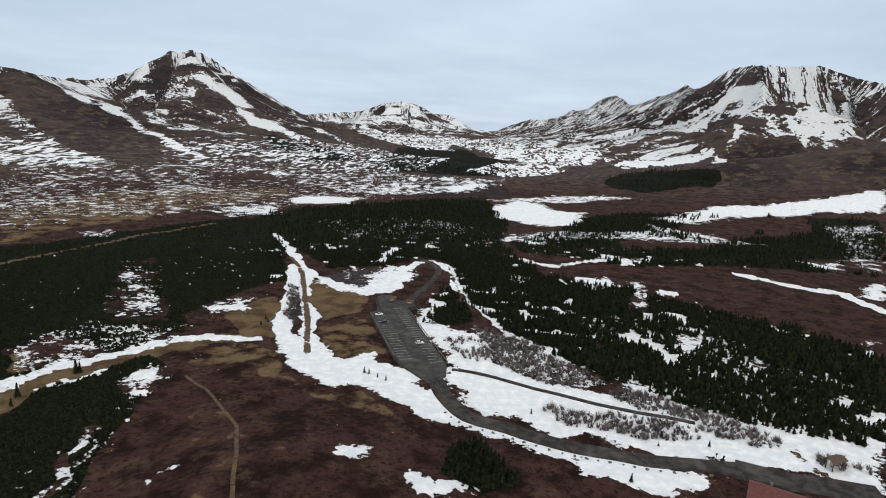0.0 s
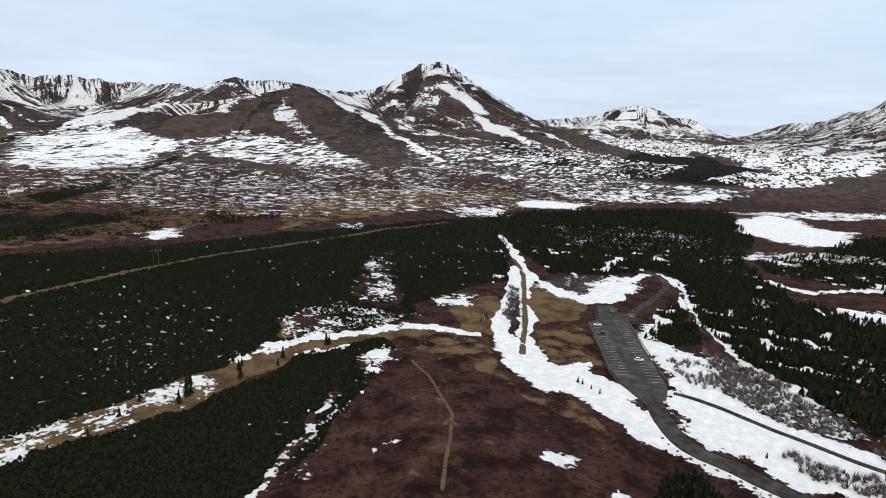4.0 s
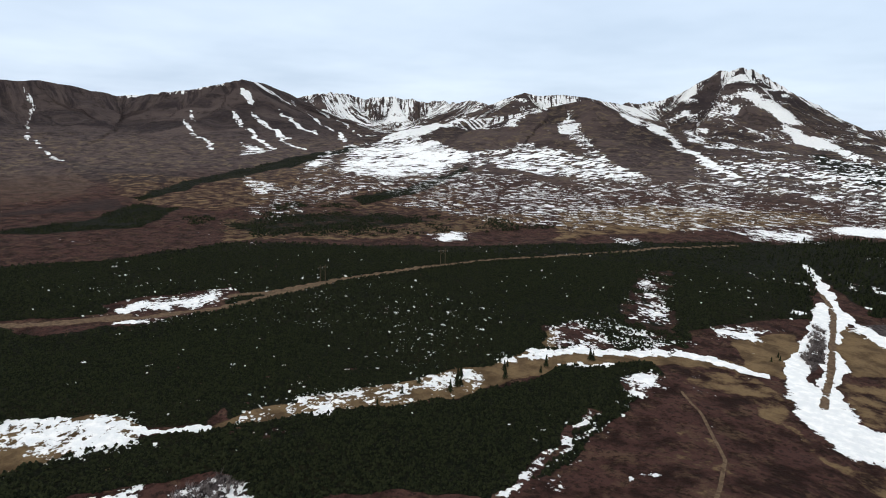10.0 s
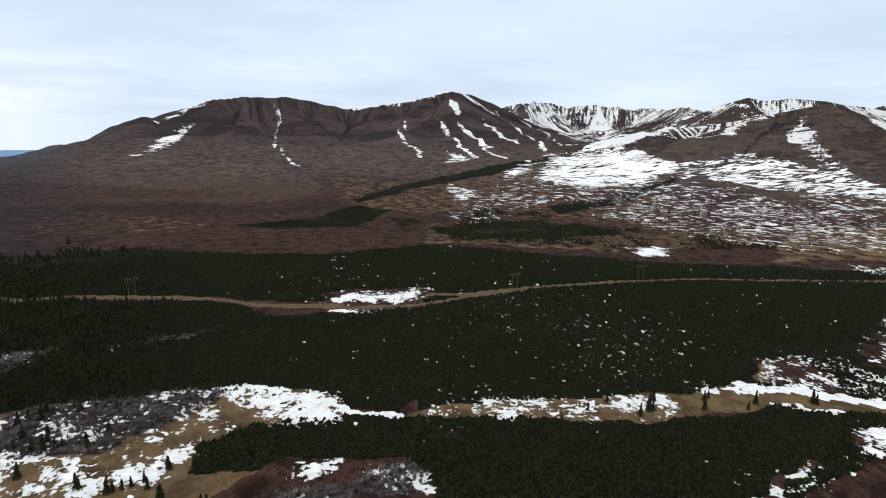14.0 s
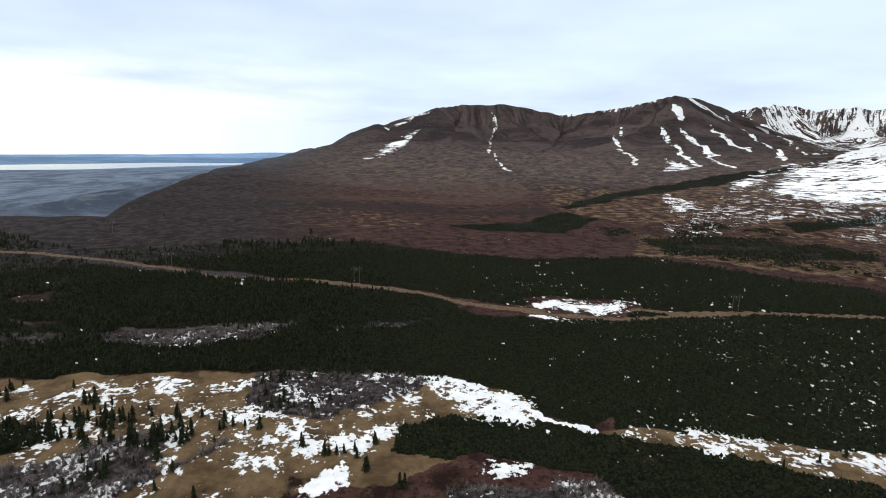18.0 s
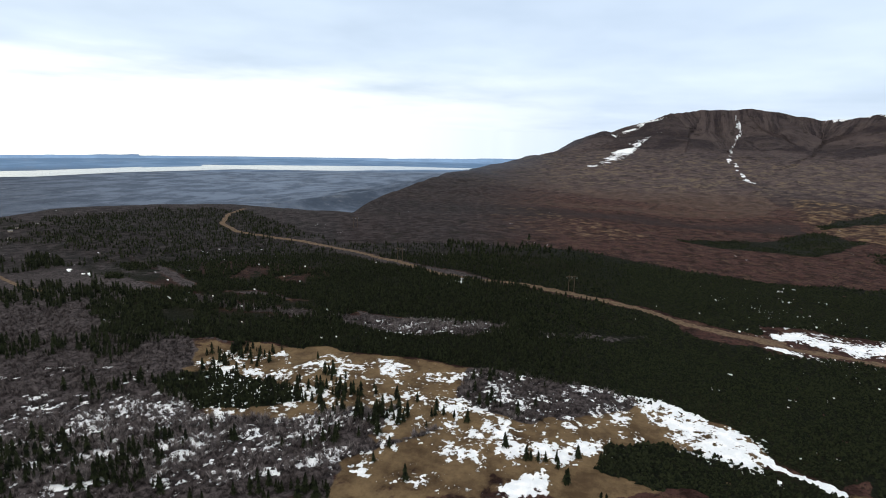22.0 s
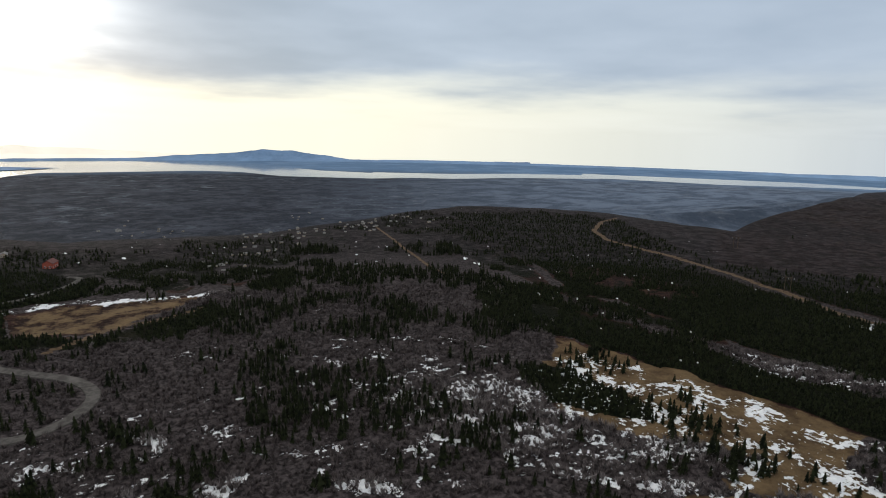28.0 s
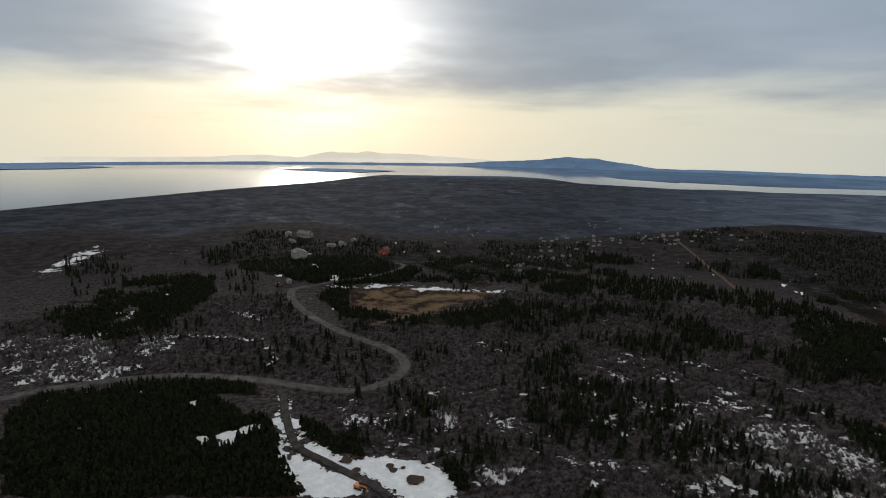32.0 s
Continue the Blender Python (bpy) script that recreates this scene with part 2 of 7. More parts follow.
    close = m.math("ADD", m.math("MULTIPLY", patch, m.span(inw, 0, 1, 2.0, 0.8)), m.math("MULTIPLY", tiny, m.span(inw, 0, 1, 1.0, 1.4)))
    close = m.math("ADD", close, m.math("MULTIPLY", m.math("SUBTRACT", big, 0.5), 0.55))
    slope = m.node("CombineXYZ", X=m.math("MULTIPLY", lean, 1.5), Y=m.math("MULTIPLY", along, 0.35)).outputs[0]
    fine_slope = m.node("CombineXYZ", X=m.math("MULTIPLY", lean, 3.6), Y=m.math("MULTIPLY", along, 1.5)).outputs[0]
    streak = m.math("MULTIPLY", m.math("SUBTRACT", m.noise(1.0, 6, 0.68, None, slope), 0.5), 1.5)
    streak = m.math("ADD", streak, m.math("MULTIPLY", m.math("SUBTRACT", m.noise(1.0, 5, 0.7, None, fine_slope), 0.5), 1.6))
    hummock = m.math("ADD", m.math("MULTIPLY", m.math("SUBTRACT", m.drift(0.055, 2, 0.55), 0.5), 1.7), m.math("MULTIPLY", m.math("SUBTRACT", m.drift(0.13, 1.5, 0.5), 0.5), 2.0))
    ribs = m.node("CombineXYZ", X=m.math("MULTIPLY", lean, 0.75), Y=m.math("MULTIPLY", along, 0.42)).outputs[0]
    thin = m.node("CombineXYZ", X=m.math("MULTIPLY", lean, 1.9), Y=m.math("MULTIPLY", along, 0.9)).outputs[0]
    edge = m.span(m.math("ABSOLUTE", m.math("SUBTRACT", m.noise(1.0, 4, 0.6, None, ribs), 0.5)), 0.0, 0.05, 0.42, 0)
    edge = m.math("ADD", edge, m.span(m.math("ABSOLUTE", m.math("SUBTRACT", m.noise(1.0, 3, 0.6, None, thin), 0.5)), 0.0, 0.06, 0.3, 0))
    streak = m.math("SUBTRACT", m.math("ADD", streak, m.math("MULTIPLY", m.math("SUBTRACT", m.noise(0.11, 3, 0.6), 0.5), 1.1)), m.math("SUBTRACT", edge, 0.12))
    wide = m.math("ADD", m.math("MULTIPLY", hummock, m.math("SUBTRACT", 1.0, steep)), m.math("MULTIPLY", streak, steep))
    wide = m.math("ADD", wide, m.math("MULTIPLY", m.math("SUBTRACT", m.drift(0.02, 3, 0.6), 0.5), 0.8))
    s = m.math("ADD", m.math("MULTIPLY", close, m.math("SUBTRACT", 1.0, far)), m.math("MULTIPLY", wide, far))
    # loose drifts only where some snow lies
    s = m.math("MULTIPLY", s, m.math("MAXIMUM", m.math("SUBTRACT", 1.0, far), m.span(m.attr("snow"), 0.06, 0.34)))
    s = m.math("ADD", m.attr("snow"), s)
    s = m.span(s, 0.485, 0.53)
    snow = m.mix(m.span(m.noise(0.3, 5, 0.6), 0.4, 0.7), (0.72, 0.75, 0.78), (0.88, 0.89, 0.90))
    col = m.mix(s, col, snow)
    crag = m.math("MULTIPLY", m.math("MULTIPLY", m.math("ADD", m.noise(1.0, 7, 0.7, None, down), m.noise(0.045, 6, 0.7)), steep), 9.0)
    m.bump(m.math("ADD", m.math("ADD", crag, m.math("MULTIPLY", fine, 0.4)), m.math("ADD", m.math("MULTIPLY", mid, 1.5), m.math("MULTIPLY", s, 0.25))), 0.9, 2.0)
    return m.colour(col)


def asphalt_material(name, a, b):
    m = Nodes(name, 0.85)
    n = m.noise(0.35, 6, 0.65)
    m.bump(m.noise(6, 3, 0.7), 0.3, 0.03)
    col = m.mix(m.span(n, 0.38, 0.64), a, b)
    return m.colour(m.mix(m.span(m.noise(0.08, 4, 0.6), 0.55, 0.7, 0, 0.6), col, tuple(v * 1.6 for v in b)))


def water_material():
    m = Nodes("inlet_water", 0.08)
    m.b.inputs["Specular IOR Level"].default_value = 0.5
    m.bump(m.noise(0.05, 4, 0.6), 0.05, 1.0)
    return m.colour((0.09, 0.11, 0.13))


M_GROUND = ground_material()
M_ROAD = asphalt_material("road_gravelled", (0.052, 0.048, 0.045), (0.095, 0.089, 0.083))
M_DARKROAD = asphalt_material("wet_dark_road", (0.028, 0.025, 0.023), (0.06, 0.054, 0.05))
M_LOT = asphalt_material("car_park_asphalt", (0.040, 0.039, 0.038), (0.068, 0.066, 0.063))
M_WATER = water_material()
LOW_Z = -157.2
LOW_EDGE = ([-120.0, 60.0, 92.0, 115.8, 121.4, 125.8, 131.2, 138.3, 146.5, 151.6, 154.5, 164.6, 181.3, 188.9, 194.6, 202.0, 208.4, 214.1, 225.0, 239.0],
            [6000, 6000, 2500, 917, 600, 620, 673, 711, 691, 620, 577, 480, 469, 565, 560, 490, 576, 567, 737, 6000])
# mountain ridges and spurs: bearing, distance, height along the crest; then how fast the flanks fall away, ribs, jags, share of snow
RIDGES = []
TABLE_MOUNTAIN = [(-17.28, 2750, 304), (-18.35, 2550, 283), (-19.31, 2420, 288), (-20, 2350, 304), (-20.92, 2300, 328), (-21.84, 2280, 337), (-22.66, 2250, 340), (-25.47, 2300, 344), (-27.45, 2350, 345), (-28.45, 2350, 330), (-29.83, 2350, 309), (-31.99, 2300, 283), (-45, 2200, 270), (-60, 2200, 240), (-75, 2300, 180)]
RIDGES.append((TABLE_MOUNTAIN, 520, 0.5, 9, 0.41))
TABLE_SPUR = [(-22.81, 2240, 334), (-23.37, 2160, 298), (-23.77, 2060, 249), (-23.84, 1960, 202)]
RIDGES.append((TABLE_SPUR, 200, 0.35, 6, 0.4))
ROUND_HILL = [(-22.59, 1640, 143), (-23.08, 1660, 168), (-23.86, 1680, 183), (-25.47, 1700, 194), (-26.68, 1700, 192), (-27.9, 1700, 183), (-29.95, 1680, 154), (-31.57, 1650, 123), (-32.64, 1650, 110), (-45, 1650, 95)]
RIDGES.append((ROUND_HILL, 230, 0.08, 2, 0.24))
BROWN_SHOULDER = [(-19.46, 1120, 13), (-21.6, 1150, 36), (-23.67, 1170, 56), (-25.68, 1180, 71), (-28.02, 1200, 83), (-30.28, 1200, 91), (-32.69, 1200, 98), (-45, 1200, 40)]
RIDGES.append((BROWN_SHOULDER, 260, 0.05, 1, 0.16))
VALLEY_WALL = [(-18.34, 2600, 291), (-17.73, 2750, 311), (-16.64, 2900, 293), (-14.83, 3050, 262), (-13.67, 3200, 243), (-13.02, 3450, 260), (-12.53, 3650, 301), (-11.7, 3750, 331), (-10.89, 3800, 312), (-10.08, 3900, 282), (-9.22, 4000, 249), (-7.85, 4150, 244), (-6.72, 4250, 194), (-5.17, 4300, 175), (-3.85, 4350, 175), (-2.31, 4450, 123), (-0.86, 4500, 60), (0.04, 4500, 36)]
RIDGES.append((VALLEY_WALL, 560, 0.6, 16, 0.47))
VALLEY_SPUR = [(-10.89, 3780, 311), (-10.02, 3600, 206), (-9.13, 3450, 122), (-7.21, 3300, 19)]
RIDGES.append((VALLEY_SPUR, 260, 0.4, 8, 0.5))
VALLEY_RIB = [(-14.83, 3050, 262), (-13.07, 2900, 164), (-11.48, 2750, 84), (-9.82, 2600, 26)]
RIDGES.append((VALLEY_RIB, 240, 0.4, 8, 0.46))
CENTRAL_PEAK = [(18.86, 4000, 143), (16.58, 4000, 133), (14.27, 4050, 157), (11.65, 4100, 178), (10.51, 4100, 216), (9.46, 4100, 242), (8.4, 4100, 257), (7.01, 4100, 250), (5.93, 4100, 228), (5.05, 4120, 187), (4.19, 4150, 187), (3.27, 4150, 178), (2.27, 4200, 137), (0.98, 4300, 71), (-0.02, 4400, 37)]
RIDGES.append((CENTRAL_PEAK, 620, 0.55, 14, 0.5))
CENTRAL_SPUR = [(6.63, 4080, 240), (5.88, 3900, 143), (6.38, 3750, 71), (8.93, 3600, 4)]
RIDGES.append((CENTRAL_SPUR, 260, 0.3, 8, 0.5))
SHARP_PEAK = [(35.72, 2750, 204), (34.47, 2800, 213), (32.45, 2850, 234), (30.98, 2850, 260), (29.8, 2850, 306), (28.79, 2850, 331), (28.12, 2850, 355), (27.34, 2850, 349), (26.56, 2850, 373), (25.46, 2870, 350), (24.33, 2900, 322), (23.18, 2920, 291), (22.01, 2940, 252), (20.81, 2960, 219), (19.59, 2980, 185), (18.25, 3000, 150), (16.84, 2980, 108), (14.77, 2900, 61), (11.6, 2750, 8)]
RIDGES.append((SHARP_PEAK, 520, 0.4, 18, 0.27))
SHARP_SPUR = [(28.58, 2830, 324), (26.23, 2640, 207), (23.73, 2470, 116), (21.36, 2280, 43), (18.88, 2080, -13)]
RIDGES.append((SHARP_SPUR, 240, 0.1, 3, 0.24))
SHARP_RIB = [(28.13, 2840, 347), (30.38, 2700, 228), (31.74, 2600, 135), (31, 2450, 45)]
RIDGES.append((SHARP_RIB, 190, 0.15, 4, 0.26))
BROWN_DOME = [(24.9, 1500, 2), (28.2, 1650, 32), (31, 1750, 73), (33.8, 1850, 113), (35.9, 1900, 147), (37.6, 1900, 170), (39, 1900, 182), (41.3, 1900, 165), (43.4, 1850, 147), (47.5, 1850, 121), (51, 1800, 106), (53, 1750, 86), (54.4, 1700, 62), (57.7, 1650, 26), (60.5, 1550, 7)]
RIDGES.append((BROWN_DOME, 430, 0.12, 2, 0.2))
PLATEAU = [(31.1, 2800, 201), (33.8, 2700, 187), (36, 2600, 199), (39.2, 2500, 220), (41.3, 2500, 229), (43.4, 2500, 225), (44.7, 2500, 235), (46.5, 2500, 207), (48, 2500, 170), (51, 2500, 103)]
RIDGES.append((PLATEAU, 420, 0.15, 5, 0.44))
BACK_RANGE = [(46.2, 3200, 180), (48.6, 3200, 214), (49.8, 3300, 222), (51, 3500, 208), (52.3, 3800, 240), (54, 3800, 231), (56.9, 3800, 261), (59.7, 3800, 237), (61.3, 3800, 262), (64, 3700, 254), (65, 3700, 232), (67.2, 3700, 198)]
RIDGES.append((BACK_RANGE, 520, 0.36, 20, 0.46))
LONG_RIDGE = [(59.2, 3387, 32), (61.7, 3220, 92), (64.3, 2996, 155), (66.4, 2809, 203), (68.5, 2644, 231), (70.6, 2481, 242), (72.6, 2450, 212), (75.8, 2458, 187), (79, 2490, 165), (80.6, 2497, 161), (83.8, 2481, 182), (86.4, 2468, 195), (89.6, 2452, 189), (92.2, 2403, 170), (94.7, 2349, 131), (96.7, 2306, 96), (97.9, 2264, 102), (98.7, 2232, 87), (103.21, 2050, -4), (107.17, 1980, -19), (111.67, 1900, -43), (115.45, 1800, -71), (119.28, 1700, -88), (123.66, 1600, -95), (129.07, 1500, -99)]
RIDGES.append((LONG_RIDGE, 560, 0.34, 8, 0.17))
WEST_SPUR = [(92.23, 2430, 161), (94.13, 2200, 58), (96.4, 2000, 8)]
RIDGES.append((WEST_SPUR, 330, 0.2, 4, 0.14))
FAR_COAST = [(139.8, 4850, 12), (150.5, 4850, 2), (157, 4800, 4), (159.5, 4800, 36), (162, 4800, 64), (165.1, 4800, 71), (167.7, 4800, 48), (172, 4850, 33), (175.8, 4850, 54), (181.3, 4850, 75), (184.5, 4850, 85), (187.9, 4850, 77), (190.3, 4850, 35), (192.8, 4850, 52), (204.1, 4850, 34), (208.6, 4850, 44), (213.4, 4850, 29)]
FAR_SHORE = [(101.3, 4850, 41), (107.5, 4850, 25), (117.2, 4850, 4), (133.2, 4850, -1), (147.1, 4850, 7), (154.4, 4850, 4)]
# ---- terrain: heights of the ground ----
def smooth(a, b, v):
    s = np.clip((v - a) / (b - a), 0, 1)
    return s * s * (3 - 2 * s)


def lattice(i, j, k):
    h = (i.astype(np.int64) * 374761393 + j.astype(np.int64) * 668265263 + k * 982451653) & 0xFFFFFFFF
    h = ((h ^ (h >> 13)) * 1274126177) & 0xFFFFFFFF
    return ((h ^ (h >> 16)) & 0xFFFF) / 65535.0


def vnoise(x, y, k=0):
    i, j = np.floor(x), np.floor(y)
    u, v = x - i, y - j
    u, v = u * u * (3 - 2 * u), v * v * (3 - 2 * v)
    a = lattice(i, j, k) * (1 - u) + lattice(i + 1, j, k) * u
    b = lattice(i, j + 1, k) * (1 - u) + lattice(i + 1, j + 1, k) * u
    return a * (1 - v) + b * v


def fbm(x, y, octaves=4, k=0, gain=0.5):
    total, amp, norm = 0.0, 1.0, 0.0
    for o in range(octaves):
        total = total + amp * vnoise(x * 2 ** o + 17.3 * o, y * 2 ** o - 9.1 * o, k + o)
        norm += amp
        amp *= gain
    return total / norm


def ridged(x, y, octaves=4, k=0):
    total, amp, norm = 0.0, 1.0, 0.0
    for o in range(octaves):
        total = total + amp * (1 - np.abs(2 * vnoise(x * 2 ** o + 5.7 * o, y * 2 ** o + 3.1 * o, k + o) - 1))
        norm += amp
        amp *= 0.5
    return total / norm


def ridge_plan():
    """The ridges as plan points, with the length along each crest."""
    res = []
    for k, (pts, fall, rough, jag, white) in enumerate(RIDGES):
        q = [(-r * math.sin(math.radians(a)), r * math.cos(math.radians(a)), h) for a, r, h in pts]
        s = [900.0 * k]
        for p0, p1 in zip(q, q[1:]):
            s.append(s[-1] + math.hypot(p1[0] - p0[0], p1[1] - p0[1]))
        res.append((q, s, fall, rough, jag, white))
    return res


RIDGE_PLAN = ridge_plan()


def flank(d, fall):
    """Share of the crest's height at a distance from it: alpine ridges are steep above and run out in long aprons."""
    f = np.exp(-d / fall) if fall < 450 else 0.6 * np.exp(-d / (0.42 * fall)) + 0.4 * np.exp(-d / (1.55 * fall))
    return np.clip((f - 0.05) / 0.95, 0, 1)


def mountains(x, y, z):
    """Height of the mountains over the ground z, and for each point the ribs, the length along the crest and the distance from it."""
    best, rib, snow = np.zeros(x.shape), np.zeros(x.shape), np.full(x.shape, 0.3)
    along, away, lead = x / 45, y / 100, np.zeros(x.shape)
    wx = x + (fbm(x / 210, y / 210, 3, 33) - 0.5) * 110
    wy = y + (fbm(x / 210, y / 210, 3, 35) - 0.5) * 110
    for q, s, fall, rough, jag, white in RIDGE_PLAN:
        body, d, ss, hs = np.full(x.shape, -1e9), np.full(x.shape, 1e6), np.zeros(x.shape), np.zeros(x.shape)
        for (x0, y0, h0), (x1, y1, h1), s0, s1 in zip(q, q[1:], s, s[1:]):
            dx, dy = x1 - x0, y1 - y0
            u = np.clip(((x - x0) * dx + (y - y0) * dy) / (dx * dx + dy * dy), 0, 1)
            e = np.hypot(x - x0 - u * dx, y - y0 - u * dy)
            hu = h0 + u * (h1 - h0)
            rise = (hu - z) * flank(e, fall)
            near = rise > body
            body, d, hs, ss = np.where(near, rise, body), np.where(near, e, d), np.where(near, hu, hs), np.where(near, s0 + u * (s1 - s0), ss)
        hs = hs + jag * 1.6 * (ridged(ss / 130, ss * 0 + 0.5, 3, 21) - 0.40) * np.exp(-d / 110)
        fade = flank(d, fall)
        w = (wx - x + wy - y) * np.minimum(d / 300, 1)
        g = ridged((ss + 0.8 * w) / 150, d / 700 + ss / 900, 4, 41) - 0.64
        lift = (hs - z) * fade * (1 + rough * 1.5 * g * smooth(10, 160, d))
        # knobbly ground and small outcrops
        lift = lift + (fbm(x / 95, y / 95, 4, 51) - 0.5) * np.minimum(lift, 70) * 0.42 * smooth(0, 70, d)
        top = lift > best
        best = np.where(top, lift, best)
        rib = np.where(top, g * smooth(15, 120, d) * min(1.0, rough * 3.2), rib)
        snow = np.where(top, white, snow)
        if fall >= 400:
            # the fall lines run down from the main crests
            top = lift > lead
            lead = np.where(top, lift, lead)
            along = np.where(top, (ss + 0.5 * w) / 45, along)
    # heights, drawn out, mark the way down
    away = np.where(best > 0, best / 130, away)
    return best, rib, along, away, snow


def height(az, r, flows=None):
    """Height of the ground at a bearing (degrees to the left of the valley) and a distance from the hill top below the camera."""
    az = (az + 120) % 360 - 120
    a = np.radians(az)
    x, y = -r * np.sin(a), r * np.cos(a)
    # the bench round the car park, gently rolling
    z = (fbm(x / 160, y / 160, 3, 3) - 0.5) * 9 * smooth(120, 420, r) + (fbm(x / 28, y / 28, 3, 9) - 0.5) * 2.0
    # heath knoll
    z = z + 9 * np.exp(-((x + 45) / 45) ** 2 - ((y - 95) / 70) ** 2)
    # bench edge and the low land beyond it
    edge = np.interp(az, *LOW_EDGE)
    fall = smooth(edge, edge + 700, r)
    z = z * (1 - fall) + fall * (LOW_Z + (fbm(x / 400, y / 400, 3, 5) - 0.5) * 10 * (1 - smooth(1500, 2500, r)))
    far = np.nonzero((r > 650) & (az < 150))[0]
    if len(far):
        # hummocky moor under the mountains
        xf, yf, rf = x[far], y[far], r[far]
        z[far] += ((fbm(xf / 60, yf / 60, 3, 13) - 0.5) * 9 + (fbm(xf / 17, yf / 17, 2, 15) - 0.5) * 4) * smooth(650, 1000, rf) * (1 - fall[far])
        best, rib, along, away, snow = mountains(xf, yf, z[far])
        z[far] += best * smooth(650, 1150, rf)
        if flows is not None:
            flows[0][far], flows[1][far], flows[2][far], flows[3][far], flows[4][far] = rib, along, away, best, snow
    return z


# ---- land cover, as outlines of bearing and distance ----
COVER = []
COVER.append(("wood", 1, 0, [(2.97, 405), (-1.41, 475), (-6.58, 391), (-13.09, 379), (-19.23, 372), (-21.76, 348), (-28.58, 337), (-35.4, 314), (-36.6, 215.1), (-33.3, 207.1), (-29.97, 205.5), (-24.5, 206.7), (-17.9, 211.8), (-9.56, 229.2), (-3.71, 258.2), (0.45, 301)]))
COVER.append(("wood", 1, 0, [(24.48, 542), (18.93, 617), (11.49, 696), (6.02, 750), (-0.58, 828), (-2.95, 573), (-2, 454), (2.4, 397), (5.24, 411), (9.14, 384), (14.13, 370), (17.37, 421), (19.47, 490)]))
COVER.append(("wood", 1, 0, [(5.54, 268.4), (4.76, 307), (3.13, 346), (1.92, 317), (0.36, 271.7), (2.63, 260.4)]))
COVER.append(("wood", 1, 0, [(42.28, 204.7), (38.21, 222.3), (33.91, 226.8), (31.18, 227.8), (29.31, 221.9), (31.79, 200), (34.24, 179.4), (36.67, 159.2), (37.71, 145.3), (42.88, 155.7)]))
COVER.append(("wood", 0.8, 0, [(1.96, 148.7), (-1.59, 156.8), (-4.12, 147.4), (-6.73, 135.6), (-1.97, 129), (1.16, 131.8), (2.47, 139.1)]))
COVER.append(("wood", 0.8, 0, [(-10.4, 660), (-15.93, 762), (-22.09, 768), (-28.03, 840), (-33.64, 858), (-34.24, 531), (-30.65, 513), (-21.27, 463), (-13.96, 429), (-8.63, 439), (-4.25, 438), (-3.07, 480), (-8.39, 574)]))
COVER.append(("wood", 0.9, 0, [(-11.11, 1032), (-15.5, 1194), (-21.55, 1104), (-21.29, 1014), (-15.74, 936), (-12.2, 966)]))
COVER.append(("wood", 0.8, 0, [(11.57, 1332), (7.31, 2168), (1.32, 1862), (-2.53, 1446), (-1.53, 1122), (5.03, 1080), (9.4, 1176)]))
COVER.append(("wood", 0.6, 0, [(20.87, 2132), (17.87, 1925), (14.24, 1650), (11.57, 1332), (15.8, 1206), (19.89, 1470)]))
COVER.append(("wood", 1, 0, [(71.9, 441), (64.04, 429), (52.28, 441), (42.15, 437), (30.49, 518), (22.34, 580), (18.96, 467), (18.6, 345), (25.58, 303), (32.8, 244.6), (42.04, 235.8), (46.56, 213.5), (55.27, 199.4), (65.1, 187.1), (73.53, 178.9)]))
COVER.append(("wood", 1, 0, [(73.72, 167), (67.47, 173.4), (57.97, 177), (47.14, 189.4), (38.52, 211.1), (29.82, 229), (29.16, 213.5), (33.68, 181.8), (37.1, 150.2), (44.25, 126.3), (45.44, 124.1), (73.87, 157.8)]))
COVER.append(("wood", 1, 0, [(105.36, 325), (97.41, 315), (88.1, 283.9), (81.83, 276.1), (75.18, 287.8), (63.25, 319), (51.78, 373), (40.1, 428), (29.36, 483), (28.03, 260.1), (34.75, 262.6), (46.34, 233.1), (54.19, 199.4), (65.76, 188), (72.86, 187.6), (76.36, 176.6), (80.93, 185.9), (82.01, 195.6), (93.41, 208.2), (106.03, 228.6)]))
COVER.append(("wood", 1, 0, [(104.85, 470), (97.03, 446), (82.73, 416), (71.84, 454), (64.54, 433), (55.14, 439), (42.5, 467), (29.49, 530), (29.41, 505), (40.11, 432), (51.8, 377), (63.84, 328), (74.62, 308), (82.86, 300), (92.87, 321), (105.24, 352)]))
COVER.append(("wood", 1, 0, [(95.2, 170.8), (91.22, 173.2), (80.95, 178.6), (76.37, 174.7), (65.7, 175.7), (53.99, 177.9), (43.43, 200.9), (34.42, 230.7), (30.38, 238.4), (28.99, 221.2), (33.89, 193), (36.6, 168.3), (38.56, 147.6), (70.33, 129.5), (70.37, 139.6), (75.2, 148.4), (79.91, 147.4), (86.09, 154.8), (89.9, 149.6), (95.9, 153.2)]))
COVER.append(("wood", 1, 0, [(79.45, 756), (74.62, 936), (66.48, 1230), (61.1, 1518), (59.48, 1476), (68.63, 1008), (75.16, 834), (79.46, 702)]))
COVER.append(("wood", 1, 0, [(60.85, 720), (55.53, 858), (49.55, 1122), (49.98, 1044), (55.47, 774), (59.73, 660)]))
COVER.append(("wood", 0.7, 0, [(91.07, 557), (83.66, 597), (79.46, 678), (76.25, 626), (79.5, 534), (86.23, 529)]))
COVER.append(("wood", 0.55, 0, [(72.97, 539), (66.32, 596), (56.42, 599), (52.66, 565), (60.71, 507), (69.06, 470)]))
COVER.append(("wood", 0.75, 0, [(136.84, 219.5), (132.98, 214.7), (126.6, 196.3), (126.68, 188.8), (131.2, 187.4), (137.23, 190)]))
